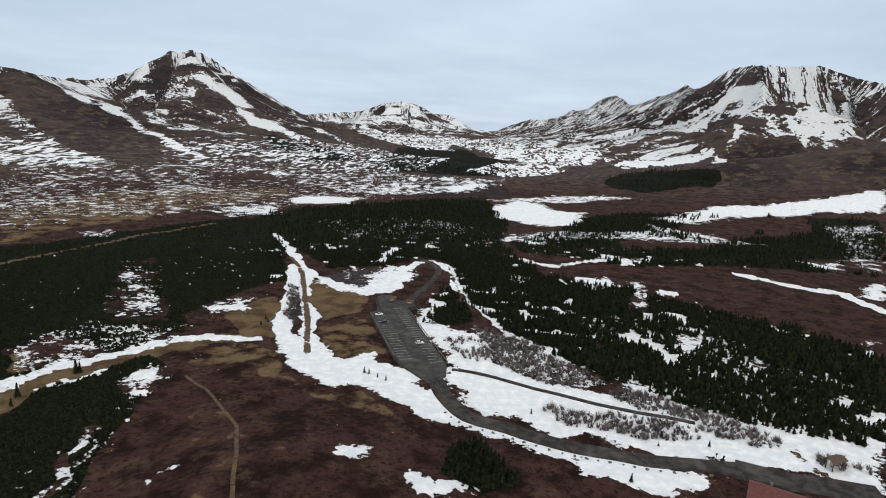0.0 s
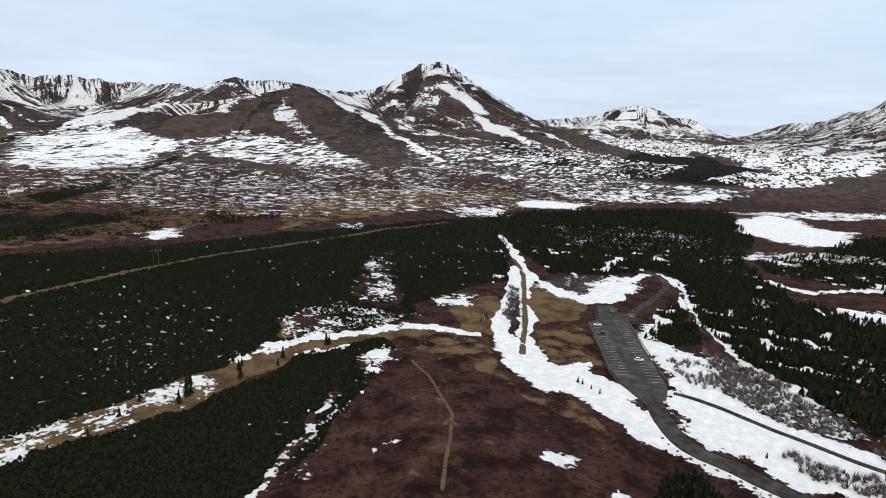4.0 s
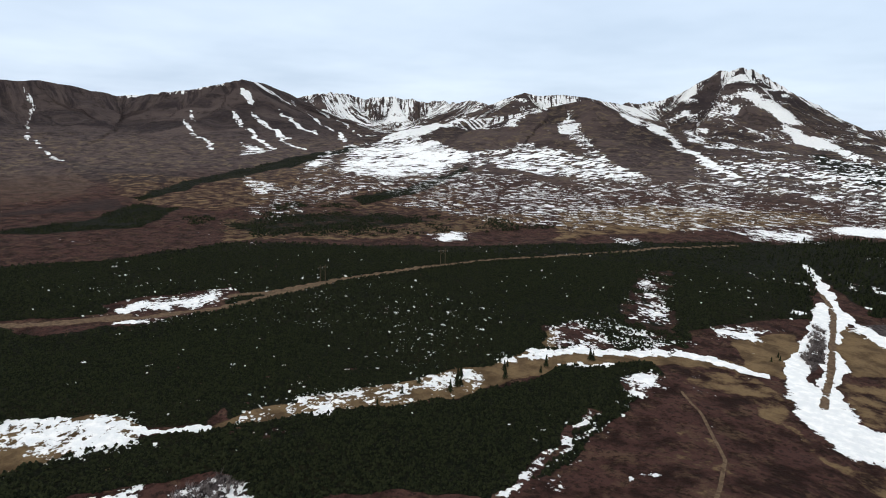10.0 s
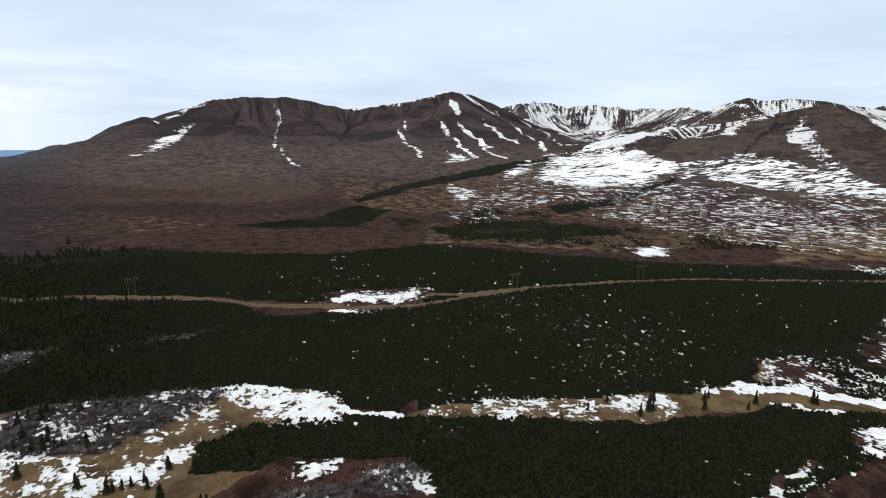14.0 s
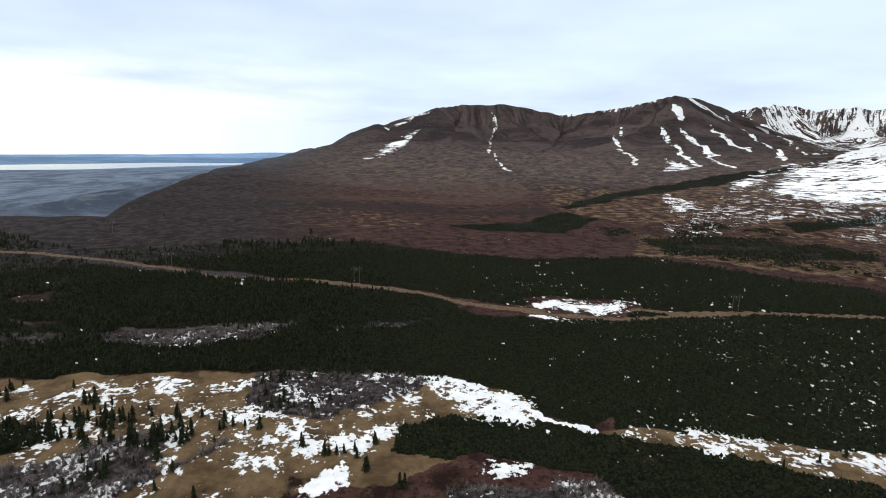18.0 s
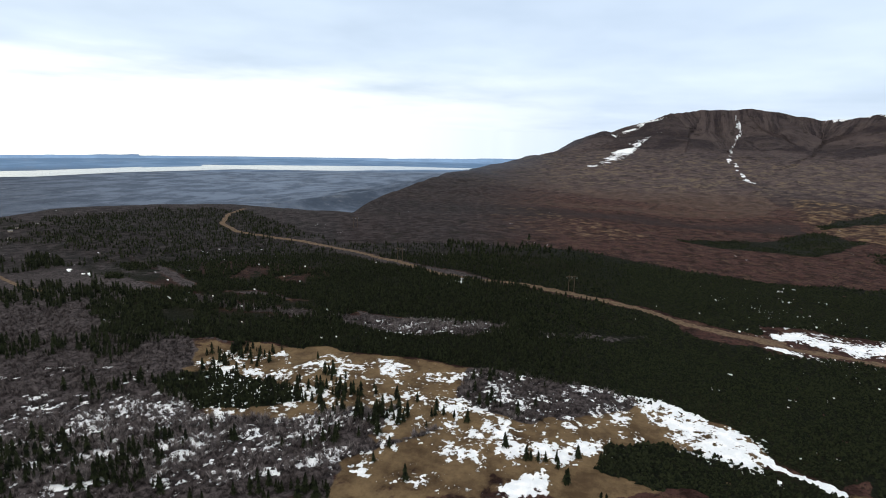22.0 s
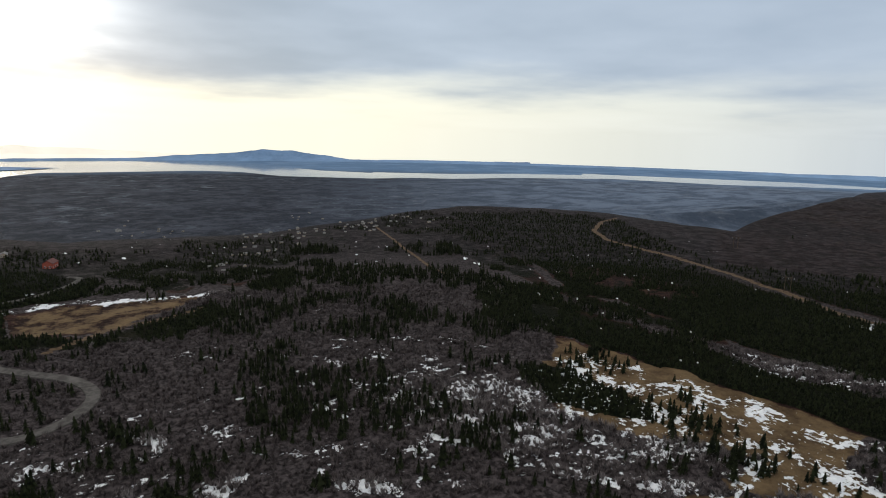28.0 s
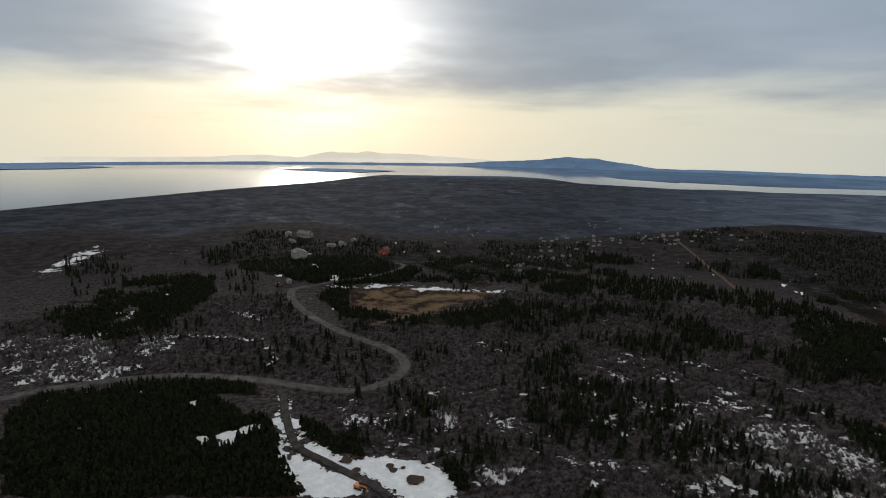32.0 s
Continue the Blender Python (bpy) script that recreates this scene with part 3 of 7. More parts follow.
COVER.append(("wood", 0.9, 0, [(136.26, 290.1), (130.42, 280.3), (121.36, 268.1), (108.17, 263.3), (91.05, 281.3), (77.46, 285.1), (79.45, 203.1), (84.92, 196.2), (98.94, 207.4), (110.47, 215.3), (123.96, 234.7), (136.5, 255.9)]))
COVER.append(("wood", 1, 0, [(135.47, 533), (129.77, 507), (121.96, 414), (113.5, 374), (102.54, 332), (91.13, 310), (88.23, 284.1), (108.17, 267.2), (121.8, 282.3), (130.21, 331), (136.02, 337)]))
COVER.append(("wood", 1, 0, [(125.56, 463), (116, 459), (105.35, 454), (94.68, 405), (85.77, 388), (70.8, 416), (59.91, 429), (59.59, 357), (70.31, 308), (82.82, 307), (93.99, 324), (105.35, 353), (113.49, 388)]))
COVER.append(("wood", 1, 0, [(135.25, 706), (131.57, 657), (127.62, 545), (121.91, 452), (127.69, 496), (133.25, 544), (135.41, 572)]))
COVER.append(("wood", 1, 0, [(147.45, 646), (138.3, 702), (133.8, 675), (133.32, 560), (128.03, 470), (116.84, 377), (111.13, 336), (128.08, 319), (136.06, 363), (139.5, 418), (145.39, 549)]))
COVER.append(("wood", 1, 0, [(122.99, 243.5), (110.85, 241.2), (94.66, 255.4), (78.91, 276.2), (77.48, 179.9), (80.19, 182.8), (86.98, 205), (97.88, 211.3), (110.73, 218.3), (122.4, 231.2)]))
COVER.append(("wood", 0.6, 0, [(144.87, 337), (136.08, 350), (122.45, 293.4), (118.98, 257.8), (122.42, 243.4), (130.34, 251.6), (143.68, 275.2)]))
COVER.append(("wood", 0.6, 0, [(140.99, 223.8), (134.76, 223.1), (130.43, 195.8), (131.59, 184), (138.07, 197.4)]))
COVER.append(("wood", 1, 0, [(215.6, 220.1), (213.17, 233.5), (207.41, 225.5), (201.35, 223.6), (195.26, 215), (194.54, 199.3), (198.96, 204.2), (198.52, 195), (194.91, 182.8), (192.82, 166.4), (191.82, 147.4), (190.76, 136.3), (216.32, 169.3)]))
COVER.append(("wood", 0.85, 0, [(197.69, 467), (191.04, 508), (186.78, 477), (179.02, 378), (180.14, 349), (189.04, 345), (195.81, 390)]))
COVER.append(("wood", 0.8, 0, [(210.97, 329), (204.52, 352), (200.77, 369), (197.83, 377), (198.93, 328), (204.33, 284.1), (207.5, 275), (210.76, 291.1)]))
COVER.append(("wood", 0.6, 0, [(186.91, 284.8), (189.06, 328), (185.75, 345), (185.78, 299.6), (180.12, 281.5), (169.9, 313), (166.46, 287.1), (175.51, 265.8), (182.41, 269.2)]))
COVER.append(("wood", 0.9, 0, [(191.08, 177.2), (189.38, 178.1), (188.28, 166.4), (184.22, 164.2), (183.64, 154.4), (187.74, 158.1), (190.57, 166.2)]))
COVER.append(("wood", 0.9, 0, [(177.02, 146.4), (175.22, 150.9), (173.36, 141.4), (173.63, 136), (175.77, 137.2)]))
COVER.append(("wood", 0.55, 0, [(185.56, 516), (173.38, 450), (163.43, 1550), (155.95, 1698), (149.34, 660), (144.31, 563), (135.71, 334), (144.17, 387), (158.18, 387), (168.65, 404), (172.2, 337), (178, 378), (185.83, 397)]))
COVER.append(("wood", 0.42, 0, [(181.27, 453), (164.62, 476), (152.15, 570), (145.52, 562), (144.86, 340), (158.91, 299.1), (169.96, 357), (180.14, 349)]))
COVER.append(("wood", 0.4, 0, [(214.72, 343), (210.88, 348), (202.1, 404), (198.18, 469), (194.63, 539), (188.9, 552), (197.28, 413), (202.31, 324), (209.14, 286.3), (215.01, 290.6)]))
COVER.append(("wood", 0.38, 0, [(77.34, 595), (60.8, 632), (50.11, 603), (40.4, 551), (55.2, 471), (71.85, 465)]))
COVER.append(("wood", 0.36, 0, [(71.57, 629), (63.75, 696), (53.73, 543), (59.53, 476), (71.78, 505)]))
COVER.append(("clear", 0.55, 0, [(135.75, 418), (130.78, 408), (123.91, 382), (123.06, 347), (130.13, 354), (135.86, 378)]))
COVER.append(("clear", 0.5, 0, [(136.06, 331), (122.31, 274.4), (108.17, 268.8), (105.92, 255.1), (118.92, 253.2), (122.37, 261.4), (130.39, 287.7), (136.16, 310)]))
COVER.append(("clear", 0.5, 0, [(118, 262.4), (112.45, 272.9), (105.34, 269.2), (99.42, 269.8), (91.94, 274.2), (89.73, 268.3), (99.46, 255.7), (107.76, 252.5), (113.46, 244.7), (118.11, 250.3)]))
COVER.append(("clear", 0.55, 0, [(33.31, 429), (29.79, 413), (29.39, 373), (30.4, 324), (29.06, 302), (28.68, 267.9), (33.31, 261.1), (35.43, 271.8), (34.06, 291.7), (34.85, 311), (33.48, 338)]))
COVER.append(("clear", 0.7, 0, [(41.8, 264.6), (37.88, 277.2), (35.88, 266.2), (34.26, 246.4), (39.69, 239.2), (41.98, 240)]))
COVER.append(("clear", 0.9, 0, [(-3.11, 457), (-8.7, 414), (-16.48, 443), (-23.29, 420), (-29.77, 427), (-34.82, 400), (-35.25, 332), (-31.89, 334), (-21.76, 348), (-14.19, 369), (-6.63, 374)]))
COVER.append(("clear", 0.9, 0, [(-13.65, 566), (-22.32, 576), (-21.54, 533), (-13.79, 496)]))
COVER.append(("clear", 0.9, 0, [(-20.3, 744), (-28.03, 840), (-29, 750), (-22.28, 588), (-17.56, 631)]))
COVER.append(("clear", 0.8, 0, [(-27.67, 548), (-31.54, 592), (-33.96, 618), (-34.21, 540), (-31.02, 518)]))
COVER.append(("clear", 0.8, 0, [(-14.47, 308), (-15.65, 387), (-16.66, 391), (-16.99, 320)]))
COVER.append(("clear", 0.5, 0, [(-11.53, 263.4), (-15.17, 279.3), (-14.89, 247.1), (-12.21, 245.8)]))
COVER.append(("clear", 0.6, 0, [(-18.7, 289.8), (-21.66, 287.9), (-21.36, 266.4), (-19.39, 263.8)]))
COVER.append(("clear", 0.7, 0, [(-25.53, 276.4), (-27.33, 274.8), (-27.12, 253.6)]))
COVER.append(("clear", 0.7, 0, [(-33.32, 352), (-35.11, 352), (-35.7, 283.1), (-34.66, 301)]))
COVER.append(("clear", 0.5, 0, [(34.7, 302), (32.63, 425), (30.35, 408), (29, 309), (30.58, 269.3), (34.03, 267.6)]))
COVER.append(("clear", 1, 0, [(82.84, 317), (79.6, 323), (72.37, 331), (71.22, 311), (76.31, 285), (82.36, 278.2)]))
COVER.append(("clear", 0.5, 0, [(135.25, 391), (130.22, 411), (123.05, 371), (125.29, 341), (133.46, 359)]))
COVER.append(("clear", 0.75, 0, [(162.23, 561), (154.41, 534), (148.62, 499), (144.37, 389), (141.87, 350), (144.48, 329), (150.36, 321), (162.92, 310)]))
COVER.append(("grass", 0.55, 0, [(28.28, 239), (22.22, 242.3), (19.04, 222.8), (19.05, 205.7), (15.71, 188.5), (10.53, 183.7), (5.11, 164.1), (13.41, 173.2), (21.74, 213.7), (27.86, 220)]))
COVER.append(("grass", 0.55, 0, [(15.74, 256.6), (11.27, 275.2), (9.53, 249.5), (8.31, 223.2), (13.48, 221.1), (15.17, 233.9)]))
COVER.append(("grass", 1, 0, [(16.84, 362), (15.76, 336), (13.56, 324), (10.76, 314), (11.29, 285.8), (15.19, 264.7), (16.29, 281.8)]))
COVER.append(("grass", 1, 0, [(24.72, 277.8), (19.52, 313), (19, 291.8), (20.1, 243.9), (22.72, 252.6)]))
COVER.append(("grass", 0.55, 0, [(40.84, 672), (33, 762), (18.91, 852), (17.89, 738), (24.92, 637), (30.98, 557), (37.26, 523), (41.1, 469)]))
COVER.append(("grass", 1, 0, [(73.57, 175.7), (69.43, 187.8), (64.13, 193.7), (57.84, 197.8), (49.9, 210), (46.56, 213.5), (42.04, 235.8), (32.8, 244.6), (24.23, 255.7), (20.8, 246.4), (27, 242.3), (35.05, 223.7), (43.15, 207.1), (46.58, 193.7), (55.38, 178), (62.92, 172.3), (70.45, 172.7), (73.65, 171.2)]))
COVER.append(("grass", 0.4, 0, [(71.69, 554), (61.45, 954), (52.11, 990), (44.36, 566), (54.77, 460), (71.86, 459)]))
COVER.append(("grass", 0.27, 0, [(33.55, 160.5), (26.6, 183.6), (20.57, 160.8), (16.5, 126.2), (31.96, 117.9)]))
COVER.append(("grass", 0.9, 0, [(106.23, 210), (102.27, 214.1), (93.41, 208.2), (82.02, 193.1), (80.94, 182.3), (83.24, 168.8), (91.22, 173.2), (95.2, 170.8), (95.9, 153.2), (98.8, 148.4), (106.94, 163.3)]))
COVER.append(("grass", 1, 0, [(118.45, 214.2), (110.29, 212.2), (92.59, 206), (80.44, 193.8), (81.53, 166.1), (92.18, 146.2), (95.69, 135.1), (119.16, 163.4)]))
COVER.append(("grass", 0.9, 0, [(80.36, 173.8), (72.09, 180.2), (55.77, 203.2), (40.4, 262), (40.06, 234.8), (48.33, 188.5), (57.97, 174.2), (72.03, 172.5)]))
COVER.append(("grass", 0.45, 0, [(82.59, 984), (75.45, 936), (64.88, 1170), (60.77, 1014), (67.73, 678), (73.1, 600), (79.78, 678)]))
COVER.append(("grass", 0.5, 0, [(73.08, 572), (55.01, 561), (42.09, 684), (41.9, 566), (57.2, 462), (72.96, 455)]))
COVER.append(("grass", 1, 0, [(136.59, 244.7), (132.71, 245.8), (123.96, 234.7), (110.47, 215.3), (98.94, 210.2), (84.92, 196.2), (81.46, 186.5), (85.81, 171.2), (95.15, 155.9), (105.96, 147.3), (107.17, 132), (129.51, 149.8), (137.13, 196.7)]))
COVER.append(("grass", 0.4, 0, [(114.29, 912), (102.61, 714), (91.48, 571), (94.78, 525), (110.22, 533), (117.38, 672)]))
COVER.append(("grass", 0.9, 0, [(124.72, 250.8), (118.9, 219.1), (110.64, 201.9), (104.79, 187.8), (113.4, 174.3), (120, 189), (125.86, 218.5), (130.37, 232.8)]))
COVER.append(("grass", 0.9, 0, [(121.18, 193.3), (110.58, 192.5), (99.11, 178.2), (110.01, 133.9), (122.29, 152.5)]))
COVER.append(("grass", 0.7, 0, [(143.74, 260.2), (137.81, 258.8), (130.36, 238.8), (133.69, 222.1), (141.95, 231.6)]))
COVER.append(("grass", 0.9, 0, [(143.92, 254.1), (137.57, 237.4), (129.68, 212.8), (119.45, 202.2), (108.08, 198), (107.74, 182.1), (116.84, 183.7), (126.97, 206.3), (137.47, 219.3)]))
COVER.append(("grass", 0.56, 0, [(185.76, 334), (181.27, 335), (174.46, 337), (170.48, 325), (170.99, 297.9), (177.84, 287.1), (184.66, 292.5)]))
COVER.append(("grass", 0.7, 0, [(202.96, 281.3), (198.62, 273.2), (193.52, 253.3), (196.69, 248), (201.17, 255.9)]))
COVER.append(("grass", 0.8, 0, [(144.34, 261.2), (141.08, 263.3), (137.64, 257.9), (137.45, 240.8), (142.47, 241.4)]))
COVER.append(("grass", 0.8, 0, [(128.26, 137.8), (110.27, 155.6), (98.6, 146.6), (93.23, 147.5), (128.27, 132.8)]))
COVER.append(("scrub", 1, 0, [(15.22, 351), (12.47, 366), (9.14, 378), (8.53, 345), (11.33, 326), (13.56, 330)]))
COVER.append(("scrub", 0.8, 0, [(19.01, 273.7), (18.18, 337), (17.11, 323), (16.84, 273.2), (17.93, 257)]))
COVER.append(("scrub", 0.9, 0, [(0.33, 262.8), (-3.73, 254), (-9.56, 229.2), (-14.13, 214.7), (-9.82, 202.4), (-5.75, 210), (-1.62, 220)]))
COVER.append(("scrub", 0.7, 0, [(-7.15, 186.5), (-15.53, 191.3), (-20.75, 192.9), (-23.45, 182.2), (-15.78, 175.7), (-9.04, 174.8)]))
COVER.append(("scrub", 1, 0, [(109.18, 209.5), (104.19, 211), (98.05, 208.8), (92.04, 200.3), (93.18, 192.5), (99.23, 183.7), (103.47, 173.4), (106.89, 177.6), (110.04, 189.9)]))
COVER.append(("scrub", 1, 0, [(89.86, 135.4), (85.06, 137.4), (80.19, 138.5), (74.77, 144.8), (71.14, 143.5), (71, 133.1), (89.86, 132.6)]))
COVER.append(("scrub", 1, 0, [(109.35, 214.1), (98.94, 210.2), (93, 195), (100.04, 179.6), (108.26, 182.9)]))
COVER.append(("scrub", 0.7, 0, [(135.12, 174.7), (124.37, 179.6), (117.73, 179), (118.38, 162), (129.38, 158.5), (135.38, 160.3)]))
COVER.append(("scrub", 1, 0, [(155.45, 516), (149.67, 540), (138.56, 378), (144.38, 348), (145.91, 297.2), (156.41, 259.8)]))
COVER.append(("scrub", 0.85, 0, [(156.46, 253.2), (144.68, 262.7), (141.11, 204.7), (130.5, 168.6), (122.33, 172.5), (123.45, 131.8), (157.53, 164.3)]))
COVER.append(("scrub", 0.85, 0, [(186.39, 283.5), (180.5, 280.1), (163.56, 380), (146.99, 386), (135.64, 309), (136.38, 226.7), (152.56, 231.5), (154.87, 190.3), (137.24, 187.3), (121.45, 174.8), (118.59, 154.3), (187.67, 165.9)]))
COVER.append(("scrub", 0.85, 0, [(214.34, 458), (201.96, 479), (192.24, 353), (189.15, 269.1), (181.26, 236.2), (182.43, 196.7), (192.58, 212.7), (215.35, 245.9)]))
COVER.append(("scrub", 0.85, 0, [(191.53, 202.1), (181.26, 196.5), (180.12, 265), (164.26, 291.1), (148.97, 285.9), (137.33, 231.1), (136.44, 178.3), (175.14, 133.3), (178.85, 155.5), (189.4, 174.3)]))
COVER.append(("scrub", 0.9, 0, [(136.06, 331), (122.31, 274.4), (108.17, 268.8), (105.92, 255.1), (118.92, 253.2), (122.37, 261.4), (130.39, 287.7), (136.16, 310)]))
COVER.append(("scrub", 0.9, 0, [(118, 262.4), (112.45, 272.9), (105.34, 269.2), (99.42, 269.8), (91.94, 274.2), (89.73, 268.3), (99.46, 255.7), (107.76, 252.5), (113.46, 244.7), (118.11, 250.3)]))
COVER.append(("scrub", 0.6, 0, [(3.73, 243.4), (-0.89, 247.2), (-3.92, 222.1), (0.71, 218)]))
COVER.append(("scrub", 0.75, 0, [(-15.19, 216.4), (-25.41, 209), (-30.12, 197.6), (-28.07, 188.1), (-20.81, 189.1), (-14.25, 204.7)]))
COVER.append(("scrub", 0.6, 0, [(-31.01, 195.9), (-36.82, 202.8), (-37.05, 191.7), (-32.44, 188.4)]))
COVER.append(("scrub", 0.9, 0, [(214.34, 458), (214.11, 567), (208.36, 565), (201.96, 479), (194.63, 544), (181.27, 462), (164.64, 494), (152.12, 559), (164.45, 362), (192.24, 353), (202.07, 421)]))
COVER.append(("scrub", 0.9, 0, [(187.51, 175.5), (158.45, 141.1), (118.7, 158.7), (110.16, 171.9), (187.67, 165.9)]))
COVER.append(("scrub", 0.9, 0, [(162.23, 561), (154.41, 534), (148.62, 499), (144.37, 389), (141.36, 343), (144.49, 323), (150.39, 310), (163.02, 294.7)]))
COVER.append(("snow", 1, 0, [(19.56, 243.5), (17.93, 249.4), (16.56, 241.5), (14.61, 230.4), (13.47, 219.9), (10.05, 225.1), (8.85, 210.7), (5.34, 208.5), (4.99, 195.3), (2.27, 187.4), (-0.21, 174.2), (-10.36, 163.2), (-17.58, 166.3), (-23.81, 165.5), (-24.6, 158.4), (-21.66, 150.6), (-15.17, 149.3), (-8.13, 157.3), (-0.88, 166.8), (3.93, 167), (8.17, 181.8), (11.12, 188.6), (14.01, 190.7), (16.84, 201.8), (18.49, 216.8), (20.1, 240.4)]))
COVER.append(("snow", 1, 0, [(5.85, 277.2), (4.48, 307), (3.88, 296.4), (4.39, 268.2), (2.63, 260.4), (-0.89, 247.2), (-2.2, 220.5), (-5.75, 210), (-10.38, 203.2), (-16.91, 207.3), (-23.02, 208.2), (-25.56, 199.1), (-30.19, 193.7), (-33.3, 207.1), (-36.82, 202.8), (-37.17, 187), (-33.84, 182.1), (-29.62, 179.1), (-23.63, 173.4), (-15.9, 168.6), (-7.93, 172), (-1.38, 177.2), (1.71, 192), (3.57, 206.2), (1.86, 214.7), (3.71, 236.8), (5.83, 268.4)]))
COVER.append(("snow", 0.52, 0, [(41.88, 253.8), (39.44, 281.1), (35.78, 287.1), (31.44, 278.7), (27.72, 266.7), (33.82, 245.3), (42.04, 231.7)]))
COVER.append(("snow", 0.42, 0, [(34.85, 311), (32.01, 427), (29.37, 386), (29.06, 302), (31.44, 278.7), (34.06, 291.7)]))
COVER.append(("snow", 0.8, 0, [(25.69, 296.3), (23.16, 304), (22.68, 285.1), (25.22, 282.5)]))
COVER.append(("snow", 0.9, 0, [(33.58, 207.6), (32.11, 226.3), (29.79, 222.6), (30.07, 211.8), (32.23, 204.4)]))
COVER.append(("snow", 1, 0, [(13.06, 143.5), (9.8, 144.1), (10.38, 140), (12.46, 138.5)]))
COVER.append(("snow", 0.85, 0, [(6.44, 138.5), (4.6, 137.3), (2.43, 134.8), (1.16, 131.8), (-1.95, 130.7), (1.09, 127), (4.8, 126.7), (5.77, 131.1)]))
COVER.append(("snow", 1, 0, [(31.03, 140.5), (30.65, 143.9), (29.74, 145.3), (30.03, 140.6)]))
COVER.append(("snow", 1, 0, [(35.11, 167.6), (34.67, 172.1), (34.16, 173.4), (34.48, 167.5)]))
COVER.append(("snow", 1, 0, [(38.93, 150.8), (38.1, 155.1), (36.77, 150.6), (37.68, 147.6)]))
COVER.append(("snow", 1, 0, [(18.15, 732), (15.79, 756), (11.5, 750), (12.58, 696), (17.89, 672)]))
COVER.append(("snow", 1, 0, [(-1.73, 720), (-3.87, 792), (-6.05, 768), (-7.45, 696), (-10.1, 702), (-9.43, 596), (-5.68, 588), (-1.8, 625)]))
COVER.append(("snow", 0.6, 0, [(25.4, 636), (18.92, 672), (18.93, 605), (23.98, 582)]))
COVER.append(("snow", 0.8, 0, [(3.86, 876), (0.61, 972), (-0.53, 924), (2.74, 846)]))
COVER.append(("snow", 0.9, 0, [(-15.99, 702), (-20.62, 852), (-27.05, 918), (-33.26, 1008), (-33.55, 900), (-29.16, 876), (-22.99, 774), (-18.46, 690)]))
COVER.append(("snow", 0.6, 0, [(-27.7, 538), (-31.2, 579), (-31.75, 528), (-29.45, 514)]))
COVER.append(("snow", 1, 0, [(-33.1, 471), (-34.39, 497), (-34.6, 451), (-33.61, 442)]))
COVER.append(("snow", 0.5, 0, [(-29.32, 786), (-33.68, 834), (-34.17, 548), (-31.64, 555)]))
COVER.append(("snow", 0.7, 0, [(-9.9, 374), (-13.04, 394), (-13.67, 367), (-10.54, 352)]))
COVER.append(("snow", 0.65, 0, [(-3.3, 374), (-5.52, 376), (-5.05, 352), (-3.65, 353)]))
COVER.append(("snow", 0.55, 0, [(-0.28, 484), (-5.73, 550), (-18.55, 616), (-24.42, 611), (-27.46, 622), (-23.21, 576), (-11.13, 523), (-3.07, 480)]))
COVER.append(("snow", 0.6, 0, [(-0.05, 786), (-8.11, 888), (-15.29, 888), (-8.19, 780)]))
COVER.append(("snow", 0.5, 0, [(-9.15, 297.3), (-19.49, 323), (-29.01, 280.5), (-35.84, 268.8), (-36.44, 224.4), (-25.27, 218.7), (-14.95, 240.4)]))
COVER.append(("snow", 0.6, 0, [(-33.32, 352), (-35.11, 352), (-35.55, 297.2), (-34.41, 309)]))
COVER.append(("snow", 0.36, 0, [(15.78, 565), (5.97, 614), (-0.75, 566), (2.5, 462), (13.62, 489)]))
COVER.append(("snow", 0.36, 0, [(40.51, 1086), (34.48, 1104), (28.54, 984), (18.91, 852), (17.88, 768), (24.91, 684), (33.11, 586), (40.95, 560)]))
COVER.append(("snow", 0.43, 0, [(22.83, 1727), (13.71, 1518), (6.12, 1068), (-2.63, 1068), (-0.53, 924), (11.52, 816), (17.88, 858), (22.89, 1080)]))
COVER.append(("snow", 0.52, 0, [(73.57, 175.7), (69.43, 187.8), (64.13, 193.7), (57.84, 197.8), (49.9, 210), (47.69, 203.6), (46.58, 193.7), (55.38, 178), (62.92, 172.3), (70.45, 172.7), (73.25, 171.8)]))
COVER.append(("snow", 0.62, 0, [(55.81, 194.9), (49.9, 207.3), (47.42, 201.1), (48.27, 190), (54.31, 179.2)]))
COVER.append(("snow", 0.6, 0, [(42.05, 250.1), (37.48, 262), (30, 270.1), (28.81, 259), (35.12, 243.9), (40.89, 235.4)]))
COVER.append(("snow", 0.42, 0, [(34.7, 302), (32.63, 425), (30.35, 408), (29.56, 309), (31.18, 276.9)]))
COVER.append(("snow", 0.9, 0, [(33.55, 214.3), (30.98, 228.3), (29.77, 219.1), (31.73, 201.2)]))
COVER.append(("snow", 0.55, 0, [(45.44, 124.6), (41.86, 132.6), (38.32, 154), (36.62, 173.4), (38.28, 143.6), (38.81, 128.6)]))
COVER.append(("snow", 0.7, 0, [(24.46, 305), (21.17, 312), (22.17, 290), (25.48, 279.1)]))
COVER.append(("snow", 1, 0, [(13.45, 140.1), (12.74, 145.2), (10.03, 144.4), (10.99, 139.9)]))
COVER.append(("snow", 1, 0, [(52.76, 488), (50.19, 500), (49.94, 467), (52.26, 466)]))
COVER.append(("snow", 0.34, 0, [(71.61, 600), (63.43, 1470), (59.06, 1614), (50.55, 1332), (46.48, 972), (33.48, 894), (22.63, 906), (12.54, 948), (7.71, 768), (22.39, 616), (38.87, 540), (49.65, 574), (59.31, 798), (67.97, 543)]))
COVER.append(("snow", 0.6, 0, [(70.93, 990), (69.19, 852), (67.36, 750), (70.02, 744)]))
